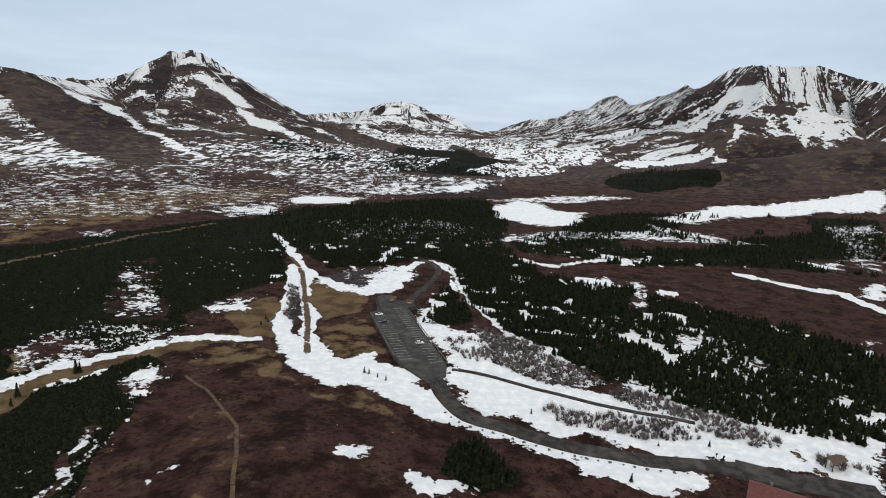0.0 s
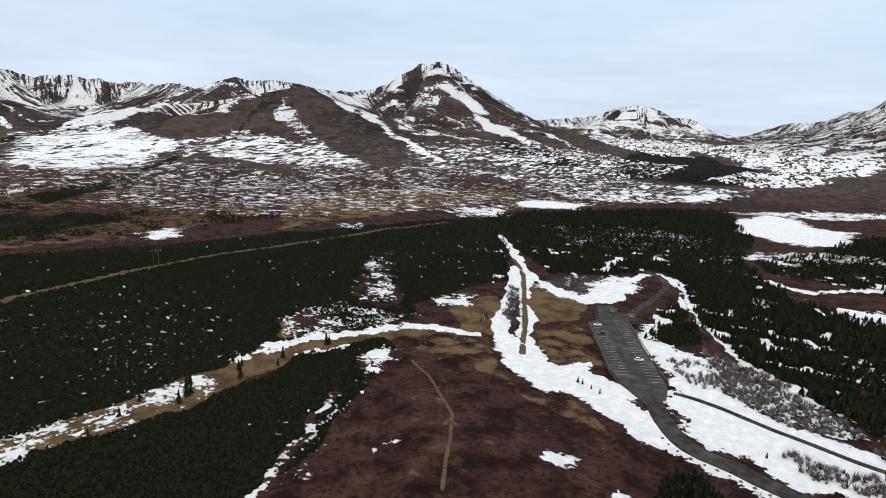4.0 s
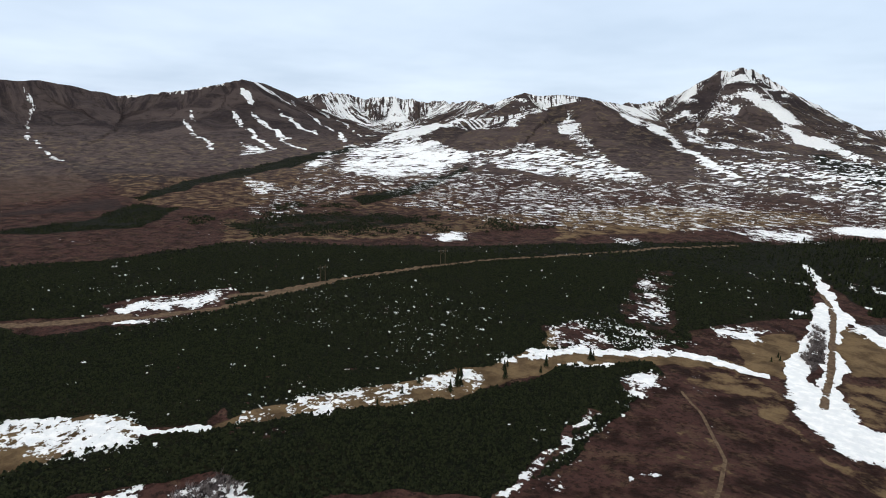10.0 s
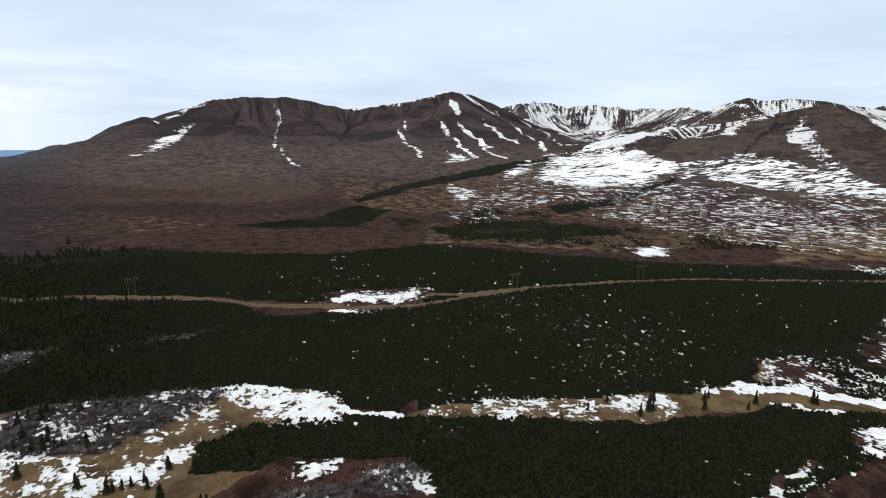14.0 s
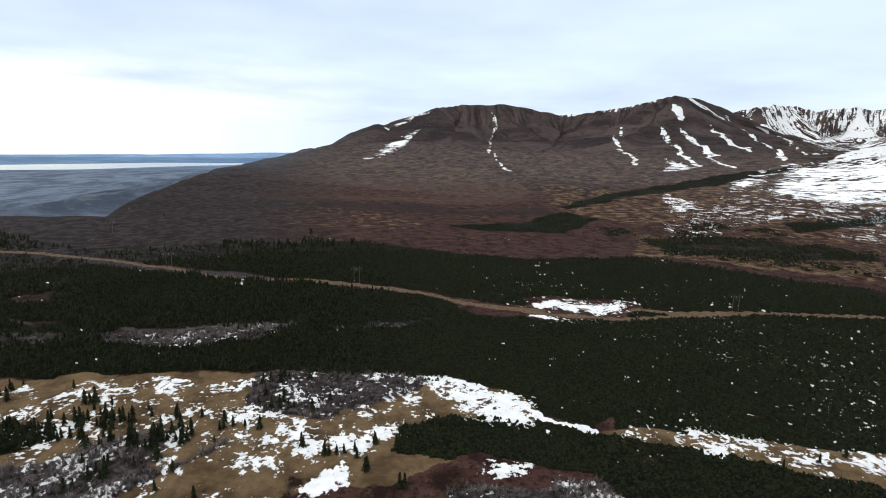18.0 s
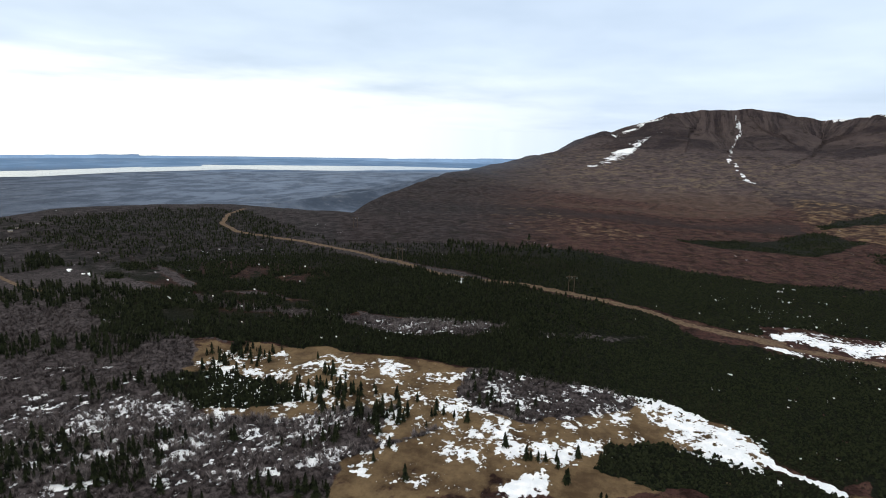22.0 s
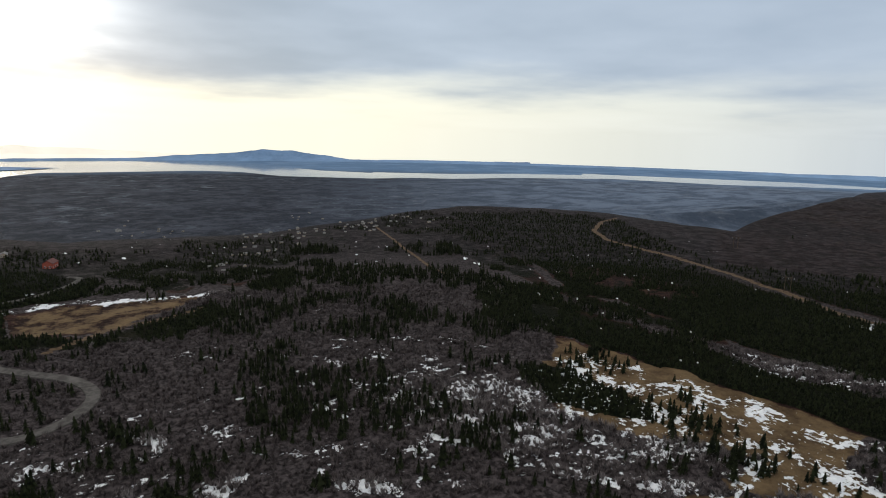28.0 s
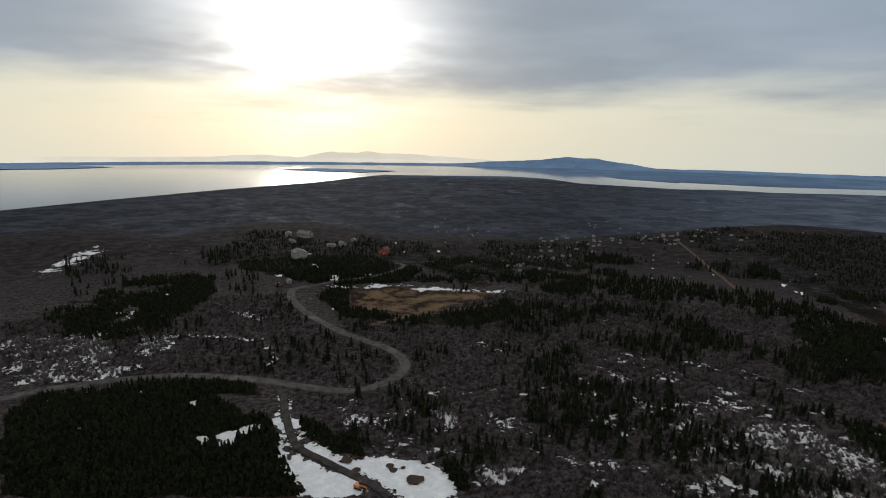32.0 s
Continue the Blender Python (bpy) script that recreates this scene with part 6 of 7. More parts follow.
def coast(name, crest, mat, label, depth):
    """A far low range: front foot, crest and back foot."""
    bm = bmesh.new()
    rows = []
    az = np.arange(crest[0][0], crest[-1][0], 0.25)
    top = np.interp(az, [c[0] for c in crest], [c[2] for c in crest])
    rc = np.interp(az, [c[0] for c in crest], [c[1] for c in crest])
    top = np.maximum(top + (fbm(az * 0.8, az * 0, 4, 81) - 0.5) * (4 + top * 0.22), 1.5)
    for a, r, t in zip(az, rc, top):
        rows.append([bm.verts.new((*xy(a, r + o), LOW_Z + h)) for o, h in ((-depth - 30, -2), (-depth * 0.5, 8 + t * 0.4), (0, 9 + t), (40, 0))])
    for p, q in zip(rows, rows[1:]):
        for k in range(3):
            bm.faces.new((p[k], q[k], q[k + 1], p[k + 1]))
    bmesh.ops.recalc_face_normals(bm, faces=bm.faces[:])
    me = bpy.data.meshes.new(name)
    bm.to_mesh(me)
    me.materials.append(mat)
    return tagged(new(name, me), label, "hills", kind="structure")


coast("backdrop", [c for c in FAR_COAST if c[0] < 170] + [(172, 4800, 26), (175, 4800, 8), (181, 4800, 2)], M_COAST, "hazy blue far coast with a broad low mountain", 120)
coast("backdrop", [c for c in FAR_COAST if c[0] > 170], M_PEAKS, "pale snowy peaks far beyond the inlet, with an added haze glow", 60)
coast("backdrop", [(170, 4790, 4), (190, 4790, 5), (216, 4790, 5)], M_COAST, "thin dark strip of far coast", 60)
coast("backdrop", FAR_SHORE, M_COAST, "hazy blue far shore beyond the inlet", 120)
for k_, q_ in enumerate(ISLANDS):
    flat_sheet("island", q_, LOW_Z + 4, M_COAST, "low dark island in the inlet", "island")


# ---- things: helpers ----
def part(name, bm, mat, parent, label=""):
    """Links a bmesh as one mesh object under a thing or a part."""
    bmesh.ops.recalc_face_normals(bm, faces=bm.faces[:])
    me = bpy.data.meshes.new(name)
    bm.to_mesh(me)
    bm.free()
    me.materials.append(mat)
    ob = new(name, me)
    ob.parent = parent
    return tagged(ob, label)


def thing(name, label, category, group=""):
    return tagged(new(name), label, category, group)


def box(x, y, z, sx, sy, sz, bev=0.03, bm=None, taper=1.0):
    """A bevelled block with its base at z."""
    bm = bm or bmesh.new()
    vs = bmesh.ops.create_cube(bm, size=1)["verts"]
    for v in vs:
        k = taper if v.co.z > 0 else 1
        v.co = Vector((x + v.co.x * sx * k, y + v.co.y * sy * k, z + (v.co.z + 0.5) * sz))
    if bev:
        es = list({e for v in vs for e in v.link_edges})
        bmesh.ops.bevel(bm, geom=es, offset=min(bev, 0.3 * min(sx, sy, sz)), segments=1, affect="EDGES")
    return bm


def tube(p0, p1, r0, r1=None, sides=8, bm=None):
    bm = bm or bmesh.new()
    p0, p1 = Vector(p0), Vector(p1)
    d = p1 - p0
    q = d.to_track_quat("Z", "Y")
    vs = bmesh.ops.create_cone(bm, cap_ends=True, segments=sides, radius1=r0, radius2=r0 if r1 is None else r1, depth=d.length)["verts"]
    for v in vs:
        v.co = q @ v.co + (p0 + p1) / 2
    return bm


def prism(profile, y0, y1, bm=None):
    """A profile in x and z, drawn out along y."""
    bm = bm or bmesh.new()
    a = [bm.verts.new((x, y0, z)) for x, z in profile]
    b = [bm.verts.new((x, y1, z)) for x, z in profile]
    n = len(profile)
    bm.faces.new(a)
    bm.faces.new(b[::-1])
    for i in range(n):
        bm.faces.new((a[i], b[i], b[(i + 1) % n], a[(i + 1) % n]))
    return bm


def at(x, y, turn=0.0, dz=0.0, scale=1.0):
    return pose(x, y, ground_z(x, y) + dz, 0, 0, turn) @ Matrix.Scale(scale, 4)


M_WHITE = plain("white_paint", (0.72, 0.72, 0.70), 0.5, 1, 0.12)
M_BLACK = plain("black_car_paint", (0.02, 0.02, 0.022), 0.3, 1, 0.2)
M_GLASS = plain("dark_window_glass", (0.03, 0.035, 0.045), 0.12, 1, 0.2)
M_TYRE = plain("tyre_rubber", (0.02, 0.02, 0.02), 0.85, 6)
M_STEEL = plain("grey_galvanised_steel", (0.34, 0.35, 0.36), 0.5, 3, 0.2, 0.6)
M_TIMBER = plain("weathered_timber", (0.095, 0.068, 0.048), 0.85, 3, 0.35)
M_STRIPE = plain("worn_stall_paint", (0.30, 0.30, 0.29), 0.8, 3, 0.4)
M_REDROOF = plain("red_brown_metal_roof", (0.11, 0.045, 0.04), 0.6, 1.2, 0.2)
M_GREYROOF = plain("grey_shingle_roof", (0.16, 0.155, 0.15), 0.85, 2, 0.3)
M_CREAM = plain("cream_house_wall", (0.36, 0.345, 0.31), 0.8, 1.2, 0.12)
M_TAN = plain("tan_house_wall", (0.34, 0.28, 0.21), 0.8, 1.2, 0.2)
M_REDWALL = plain("red_house_wall", (0.34, 0.09, 0.06), 0.8, 1.2, 0.2)
M_ROCK = plain("grey_boulder_stone", (0.13, 0.12, 0.11), 0.9, 1.5, 0.4)
M_SOIL = plain("dark_spoil_soil", (0.05, 0.038, 0.03), 0.95, 2.5, 0.4)
M_ORANGE = plain("orange_machine_paint", (0.52, 0.17, 0.03), 0.5, 2, 0.25)
M_LAMPRED = plain("red_lamp_lens", (0.35, 0.02, 0.02), 0.3, 5)


# ---- car park ----
LOT_O, LOT_TURN = Vector((-29.6, 218.4, 0)), 20.2
LU, LV = Vector((-0.345, 0.939, 0)), Vector((0.939, 0.345, 0))


def lot(u, v):
    p = LOT_O + LU * u + LV * v
    return p.x, p.y


LOT_Z = max(ground_z(*lot(u, v)) for u in range(-20, 90, 10) for v in (0, 8, 17)) + 0.35


def build_lot():
    rim = [(-27, 6.5), (-22, 14.2), (-11, 17.6), (20, 17.8), (61, 18.6), (64, 24), (71, 24), (74, 17), (85, 15.4), (84, 8), (62, 5.0), (56, -0.4), (0, -0.4), (-12, 1.5)]
    bm = bmesh.new()
    top = [bm.verts.new((*lot(u, v), LOT_Z)) for u, v in rim]
    low = [bm.verts.new((*lot(u + (1.5 if u > 30 else -1.5), v + (1.2 if v > 8 else -1.2)), LOT_Z - 3)) for u, v in rim]
    f = bm.faces.new(top)
    for i in range(len(rim)):
        j = (i + 1) % len(rim)
        bm.faces.new((top[i], low[i], low[j], top[j]))
    bmesh.ops.triangulate(bm, faces=[f])
    park = part("car_park", bm, M_LOT, None)
    tagged(park, "grey asphalt car park with worn stall lines", "car park", kind="structure")
    stripe = bmesh.new()
    box(0, 0, 0, 5.2, 0.2, 0.012, 0, stripe)
    bmesh.ops.recalc_face_normals(stripe, faces=stripe.faces[:])
    me = bpy.data.meshes.new("stall_line")
    stripe.to_mesh(me)
    me.materials.append(M_STRIPE)
    for side, u0, n in ((3.2, -4, 20), (14.4, -9, 25)):
        for k in range(n):
            ob = new("stall_line", me)
            ob.parent = park
            ob.matrix_world = pose(*lot(u0 + 2.9 * k, side), LOT_Z + 0.004, 0, 0, LOT_TURN)
    return park


build_lot()


def guard_rail(u0, u1, v):
    """A timber rail on short posts along the edge of the car park."""
    ob = thing("guard_rail", "weathered timber guard rail edging the car park", "guard rail", "rails of the car park")
    x, y = lot(u0, v)
    ob.matrix_world = pose(x, y, LOT_Z, 0, 0, LOT_TURN)
    n = int((u1 - u0) / 3)
    part("rail", box(0, (u1 - u0) / 2, 0.42, 0.24, u1 - u0, 0.26, 0.03), M_ROCK, ob, "worn grey rail beam")
    for k in range(n + 1):
        part("post", box(0, (u1 - u0) * k / n, -0.5, 0.2, 0.2, 1.0, 0.02), M_TIMBER, ob)


guard_rail(-1, 55, -0.9)
guard_rail(-9, 61, 18.3)


def build_car(paint, label, pickup=False):
    ob = thing("car", label, "car", "cars in the car park")
    prof = [(-2.2, 0.35), (2.2, 0.35), (2.25, 0.75), (1.2, 0.95), (-2.1, 1.0), (-2.25, 0.7)]
    bm = prism(prof, -0.9, 0.9)
    bmesh.ops.bevel(bm, geom=bm.edges[:], offset=0.06, segments=2, affect="EDGES")
    part("body", bm, paint, ob)
    top = [(-0.3, 0.95), (0.95, 0.93), (0.35, 1.6), (-0.25, 1.62)] if pickup else [(-2.0, 0.95), (1.0, 0.93), (0.3, 1.5), (-1.6, 1.52)]
    part("windows", prism(top, -0.78, 0.78), M_GLASS, ob, "dark car windows")
    x0, x1 = (-0.28, 0.33) if pickup else (-1.6, 0.28)
    part("roof", box((x0 + x1) / 2, 0, 1.5 + 0.1 * pickup, x1 - x0, 1.5, 0.07), paint, ob)
    for x in (-1.4, 1.4):
        for y in (-0.82, 0.82):
            w = part("wheel", tube((x, y - 0.11, 0.33), (x, y + 0.11, 0.33), 0.33, sides=14), M_TYRE, ob)
            part("rim", tube((x, y - 0.12, 0.33), (x, y + 0.12, 0.33), 0.19, sides=10), M_STEEL, w)
    for y in (-0.65, 0.65):
        part("headlight", box(2.22, y, 0.68, 0.08, 0.34, 0.14), M_WHITE, ob)
        part("tail_light", box(-2.2, y, 0.75, 0.08, 0.25, 0.16), M_LAMPRED, ob)
    return ob


for paint, label, pick, u, v, turn in ((M_WHITE, "white pickup parked in a stall by the rail", True, 51.5, 2.6, 180), (M_BLACK, "black saloon car parked in a stall", False, 40, 2.6, 180),
                                       (M_WHITE, "white hatchback parked among stall lines", False, 11.4, 12.6, 0)):
    build_car(paint, label, pick).matrix_world = pose(*lot(u, v), LOT_Z, 0, 0, LOT_TURN + turn) @ Matrix.Scale(0.78, 4)


def build_kiosk(label):
    """A roofed notice stand."""
    ob = thing("notice_shelter", label, "shelter", "trail head shelters")
    for x in (-1.7, 1.7):
        for y in (-0.9, 0.9):
            part("post", box(x, y, -0.6, 0.2, 0.2, 3.1, 0.02), M_TIMBER, ob)
    part("roof", prism([(-1.6, 2.5), (0, 3.15), (1.6, 2.5), (1.6, 2.62), (0, 3.3), (-1.6, 2.62)], -2.6, 2.6), M_TIMBER, ob)
    part("notice_panel", box(0, 0, 0.9, 3.2, 0.1, 1.3, 0.02), M_TAN, ob, "tan notice panel between the posts")
    part("beam", box(0, -0.9, 2.35, 3.9, 0.16, 0.2, 0.02), M_TIMBER, ob)
    part("beam", box(0, 0.9, 2.35, 3.9, 0.16, 0.2, 0.02), M_TIMBER, ob)
    for o in ob.children:
        if o.name.startswith("roof"):
            o.rotation_euler = (0, 0, radians(90))
    return ob


build_kiosk("brown timber shelter standing beside the ploughed road").matrix_world = at(105.4, 159.8, 25, 0, 1.15)
build_kiosk("small brown notice shelter at the head of the car park").matrix_world = pose(*lot(72, 13), LOT_Z - 0.1, 0, 0, 40) @ Matrix.Scale(0.9, 4)
build_kiosk("small brown notice shelter beside the trail entrance").matrix_world = pose(*lot(66, 21), LOT_Z - 0.1, 0, 0, 10) @ Matrix.Scale(0.8, 4)


# ---- buildings ----
def build_house(name, w, d, h, pitch, wall, roof, label, group="", storeys=1, chimney=True):
    """A gabled house: walls, roof with eaves, windows with panes, door."""
    ob = thing(name, label, "house", group)
    rise = w / 2 * pitch
    part("wall", prism([(-w / 2, -1.5), (w / 2, -1.5), (w / 2, h), (0, h + rise), (-w / 2, h)], -d / 2, d / 2), wall, ob)
    e = 0.5
    rf = part("roof", prism([(-w / 2 - e, h - e * pitch), (0, h + rise), (w / 2 + e, h - e * pitch), (w / 2 + e, h - e * pitch + 0.25), (0, h + rise + 0.28), (-w / 2 - e, h - e * pitch + 0.25)], -d / 2 - e, d / 2 + e), roof, ob)
    if chimney:
        part("chimney", box(w * 0.2, d * 0.2, h, 0.7, 0.7, rise + 0.6, 0.03), M_ROCK, rf)
    for s in range(storeys):
        zz = 0.9 + s * 2.8
        for k in range(max(2, int(d / 3.2))):
            y = -d / 2 + d * (k + 0.5) / max(2, int(d / 3.2))
            for x in (-w / 2, w / 2):
                f = part("window", box(x, y, zz, 0.12, 1.5, 1.4, 0.02), M_WHITE, ob, "white window frame")
                part("pane", box(x, y, zz + 0.12, 0.16, 1.26, 1.16, 0), M_GLASS, f)
        for y in (-d / 2, d / 2):
            for x in (-w * 0.25, w * 0.25):
                f = part("window", box(x, y, zz, 1.4, 0.12, 1.4, 0.02), M_WHITE, ob, "white window frame")
                part("pane", box(x, y, zz + 0.12, 1.16, 0.16, 1.16, 0), M_GLASS, f)
    part("door", box(0, d / 2, 0, 1.0, 0.14, 2.05, 0.02), M_TIMBER, ob)
    return ob


build_house("chalet", 9, 15, 3.6, 0.45, M_TAN, M_REDROOF, "low trail building with a red-brown metal roof").matrix_world = at(80, 137, 62, 0)
h1 = build_house("hill_house", 12, 14, 6.2, 0.35, M_CREAM, M_GREYROOF, "large cream house standing on the wooded hill", "houses on the hill", 2)
h1.matrix_world = at(76.9, -411.9, 25, 0, 0.75)
h2 = build_house("hill_house", 8, 11, 4.5, 0.6, M_REDWALL, M_REDROOF, "red house with a red roof among spruces", "houses on the hill", 1)
h2.matrix_world = at(18.0, -433.0, -20, 0, 0.75)
h3 = build_house("hill_house", 7, 12, 3.4, 0.5, M_TAN, M_GREYROOF, "tan house with a grey roof on the ridge", "houses on the hill", 1)
h3.matrix_world = at(88, -500.0, 60)
for x, y, turn, sc in ((103, -505, 10, 0.7), (60, -455, 80, 0.55), (52, -462, 35, 0.6), (71, -345, 15, 0.4), (95, -480, 40, 0.5), (45, -480, 0, 0.55)):
    copy_thing(h3, at(x, y, turn, 0, sc))
h4 = build_house("valley_house", 10, 13, 4.5, 0.5, M_CREAM, M_GREYROOF, "pale house with a grey roof in the valley woods", "houses in the valley", 1)
h4.matrix_world = at(-74.9, -1548, 20)
h5 = build_house("valley_house", 10, 12, 4.0, 0.55, M_TAN, M_GREYROOF, "tan house with a grey roof in the valley woods", "houses in the valley", 1)
h5.matrix_world = at(-180, -1200, 60)
g_ = random.Random(11)
HAMLETS = [(168.2, 406), (165.5, 445), (166.5, 526), (162.9, 520), (159.0, 568), (156.3, 568), (154.7, 592), (160.3, 1738), (169.3, 424), (156.0, 562), (152.7, 574), (150.6, 595), (176.9, 1546), (173.7, 1477), (161.5, 535)]
for k_ in range(110):
    az_, r_ = HAMLETS[k_ % len(HAMLETS)]
    copy_thing(g_.choice((h4, h5)), at(*xy(g_.gauss(az_, 1.1), max(r_ * 0.92, g_.gauss(r_, 0.05 * r_))), g_.uniform(0, 180), 0, g_.uniform(0.9, 1.4) * (0.17 if r_ < 900 else 0.32)))


def build_tower(w, h):
    ob = thing("office_tower", "distant grey office tower of the city by the inlet", "building", "towers of the city")
    part("shaft", box(0, 0, -2, w, w * 0.8, h, 0.2), M_GREYROOF, ob)
    part("roof", box(0, 0, h - 2.2, w * 0.6, w * 0.5, 2.5, 0.1), M_ROCK, ob)
    for k in range(int(h / 7)):
        part("window_band", box(0, 0, 3 + 7 * k, w + 0.3, w * 0.8 + 0.3, 2.4, 0), M_GLASS, ob)
    return ob


tw = [build_tower(8, 11), build_tower(9, 15), build_tower(12, 7)]
for k_, o_ in enumerate(tw):
    o_.matrix_world = at(*xy(152.9 + 0.2 * k_, 3040), 20, 0, 0.6)
for k_ in range(11):
    copy_thing(g_.choice(tw), at(*xy(152.3 + 0.15 * k_ + g_.uniform(-0.1, 0.1), g_.uniform(2990, 3080)), g_.uniform(0, 90), 0, g_.uniform(0.35, 0.62)))


# ---- power line ----
def build_pole():
    ob = thing("power_pole", "two-legged weathered timber power pole beside the track", "power pole", "poles of the power line")
    for x in (-1.6, 1.6):
        part("pole", tube((x, 0, -1), (x, 0, 10.5), 0.17, 0.12), M_TIMBER, ob)
    part("crossarm", box(0, 0, 9.2, 6.4, 0.18, 0.24, 0.03), M_TIMBER, ob)
    part("brace", tube((-1.6, 0.1, 6.8), (1.6, 0.1, 9.0), 0.06, sides=6), M_TIMBER, ob)
    part("brace", tube((1.6, -0.1, 6.8), (-1.6, -0.1, 9.0), 0.06, sides=6), M_TIMBER, ob)
    for x in (-2.9, 0, 2.9):
        part("insulator", tube((x, 0, 8.3), (x, 0, 9.2), 0.09, sides=6), M_STEEL, ob)
    return ob


pole = build_pole()
POLES = [(-297, 233), (-294, 145), (-333, -57), (-355, -179), (-457, -276), (-300, 330), (-310, 45)]
for i_, (x_, y_) in enumerate(POLES[:5]):
    m_ = at(x_, y_, (75, 95, 110, 120, 130)[i_])
    if i_:
        copy_thing(pole, m_)
    else:
        pole.matrix_world = m_


# ---- stones, spoil, machine ----
def build_rock(seed, mat, name, label, category, group, flat=0.6):
    g = random.Random(seed)
    bm = bmesh.new()
    bmesh.ops.create_icosphere(bm, subdivisions=2, radius=1)
    off = Vector((g.uniform(0, 50), g.uniform(0, 50), 0))
    for v in bm.verts:
        v.co *= 0.8 + 0.5 * noise.noise(v.co * 1.1 + off) + 0.2 * noise.noise(v.co * 3 + off)
        v.co.z *= flat
    me = bpy.data.meshes.new(name)
    bm.to_mesh(me)
    me.materials.append(mat)
    return tagged(new(name, me), label, category, group)


road_edge = curve_points([q for n, w, q in ROADS if n == "lot_road"][0], 3.0)
rocks = [build_rock(s, M_ROCK, "boulder", "grey boulder edging the ploughed road", "boulder", "boulders along the road") for s in range(4)]
spots_ = []
for i_, p_ in enumerate(road_edge):
    if 8 < i_ < 34:
        d_ = (road_edge[i_ + 1] - road_edge[i_ - 1]).normalized()
        s_ = p_ + Vector((d_.y, -d_.x, 0)) * 4.9
        m_ = at(s_.x, s_.y, i_ * 47, 0.2, 0.4 + 0.35 * ((i_ * 7) % 5) / 5)
        spots_.append(m_)
for k_, m_ in enumerate(spots_[4:]):
    copy_thing(rocks[k_ % 4], m_)
for k_, m_ in enumerate(spots_[:4]):
    rocks[k_].matrix_world = m_
for k_, (x_, y_, sc_) in enumerate(((17.0, -150.9, 2.4), (13.7, -146.0, 1.6), (4.8, -148.3, 1.4), (3.8, -146.3, 1.6), (-2.1, -141.2, 3.0), (1.2, -147.2, 0.8))):
    build_rock(20 + k_, M_SOIL, "soil_mound", "dark mound of soil lying on the snow", "soil heap", "soil mounds on the snow", 0.15).matrix_world = at(x_, y_, 40 * k_, 0.1, sc_)


def build_digger():
    ob = thing("excavator", "orange excavator parked on the snow by the drive", "excavator")
    for y in (-1.1, 1.1):
        t = part("track", box(0, y, 0, 3.6, 0.55, 0.8, 0.25), M_TYRE, ob)
        for k in range(4):
            part("roller", tube((-1.2 + 0.8 * k, y - 0.3, 0.35), (-1.2 + 0.8 * k, y + 0.3, 0.35), 0.22, sides=8), M_STEEL, t)
    part("house", box(-0.5, 0, 0.9, 3.0, 2.4, 1.1, 0.12), M_ORANGE, ob)
    part("cab", box(0.5, 0.7, 1.9, 1.3, 1.0, 1.3, 0.1), M_GLASS, ob, "dark glazed cab")
    part("boom", box(2.2, -0.2, 1.6, 3.4, 0.4, 0.5, 0.06), M_ORANGE, ob)
    part("arm", tube((3.8, -0.2, 1.9), (4.4, -0.2, 0.3), 0.24, 0.18), M_ORANGE, ob)
    part("bucket", box(4.3, -0.2, 0.0, 0.8, 1.0, 0.6, 0.12), M_STEEL, ob)
    return ob


build_digger().matrix_world = at(12.4, -137.4, 150, 0.1, 0.62)


def build_sign_post(label):
    ob = thing("sign_post", label, "sign", "signs by the road")
    part("post", tube((0, 0, -0.3), (0, 0, 1.7), 0.06, sides=8), M_TIMBER, ob)
    part("board", box(0, 0, 1.1, 0.7, 0.06, 0.7, 0.02), M_SOIL, ob, "dark sign board")
    return ob


for x_, y_, l_ in ((72.6, 159.9, "small dark sign board on a post in the snow bank"), (74.2, 158.7, "low dark sign board on a post beside the road")):
    build_sign_post(l_).matrix_world = at(x_, y_, 20, 0.1)


# ---- woods and scrub ----
def needle_material(name, dark, light):
    m = Nodes(name, 0.85)
    rnd = m.t.nodes.new("ShaderNodeNewGeometry").outputs["Random Per Island"]
    n = m.noise(1.6, 3, 0.6)
    col = m.mix(m.span(m.math("ADD", rnd, m.math("MULTIPLY", n, 0.6)), 0.2, 1.4), dark, light)
    return m.colour(col)


M_NEEDLES = needle_material("spruce_needles", (0.0045, 0.0062, 0.0038), (0.018, 0.0215, 0.0098))
M_TWIGS = needle_material("bare_twigs", (0.028, 0.0228, 0.0222), (0.12, 0.1, 0.098))
M_ALDER = needle_material("bare_alder_stems", (0.075, 0.064, 0.063), (0.25, 0.22, 0.215))
M_BARK = plain("spruce_bark", (0.07, 0.055, 0.045), 0.9, 4)


def spruce_shape(rng, tiers, sides, spread, droop=0.25):
    """Crown of a spruce, one metre high: jagged skirts on top of one another, uneven all round."""
    v, f = [], []
    for k in range(tiers):
        t = k / tiers
        top, low = min(1.0, t + 1.35 / tiers + 0.04), max(0.02, t - 0.02)
        rad = spread * (1 - t) ** 0.85 * rng.uniform(0.85, 1.15) + 0.015
        ox, oy = rng.uniform(-0.02, 0.02), rng.uniform(-0.02, 0.02)
        i0 = len(v)
        v.append((ox * 0.5, oy * 0.5, top))
        turn = rng.uniform(0, 6.28)
        for s in range(sides):
            a = turn + 6.283 * s / sides
            rr = rad * (rng.uniform(0.9, 1.3) if s % 2 else rng.uniform(0.45, 0.75))
            v.append((ox + rr * math.cos(a), oy + rr * math.sin(a), low + (0 if s % 2 else droop * rad) + rng.uniform(-0.02, 0.02)))
        for s in range(sides):
            f.append((i0, i0 + 1 + s, i0 + 1 + (s + 1) % sides))
    return np.array(v), np.array(f)


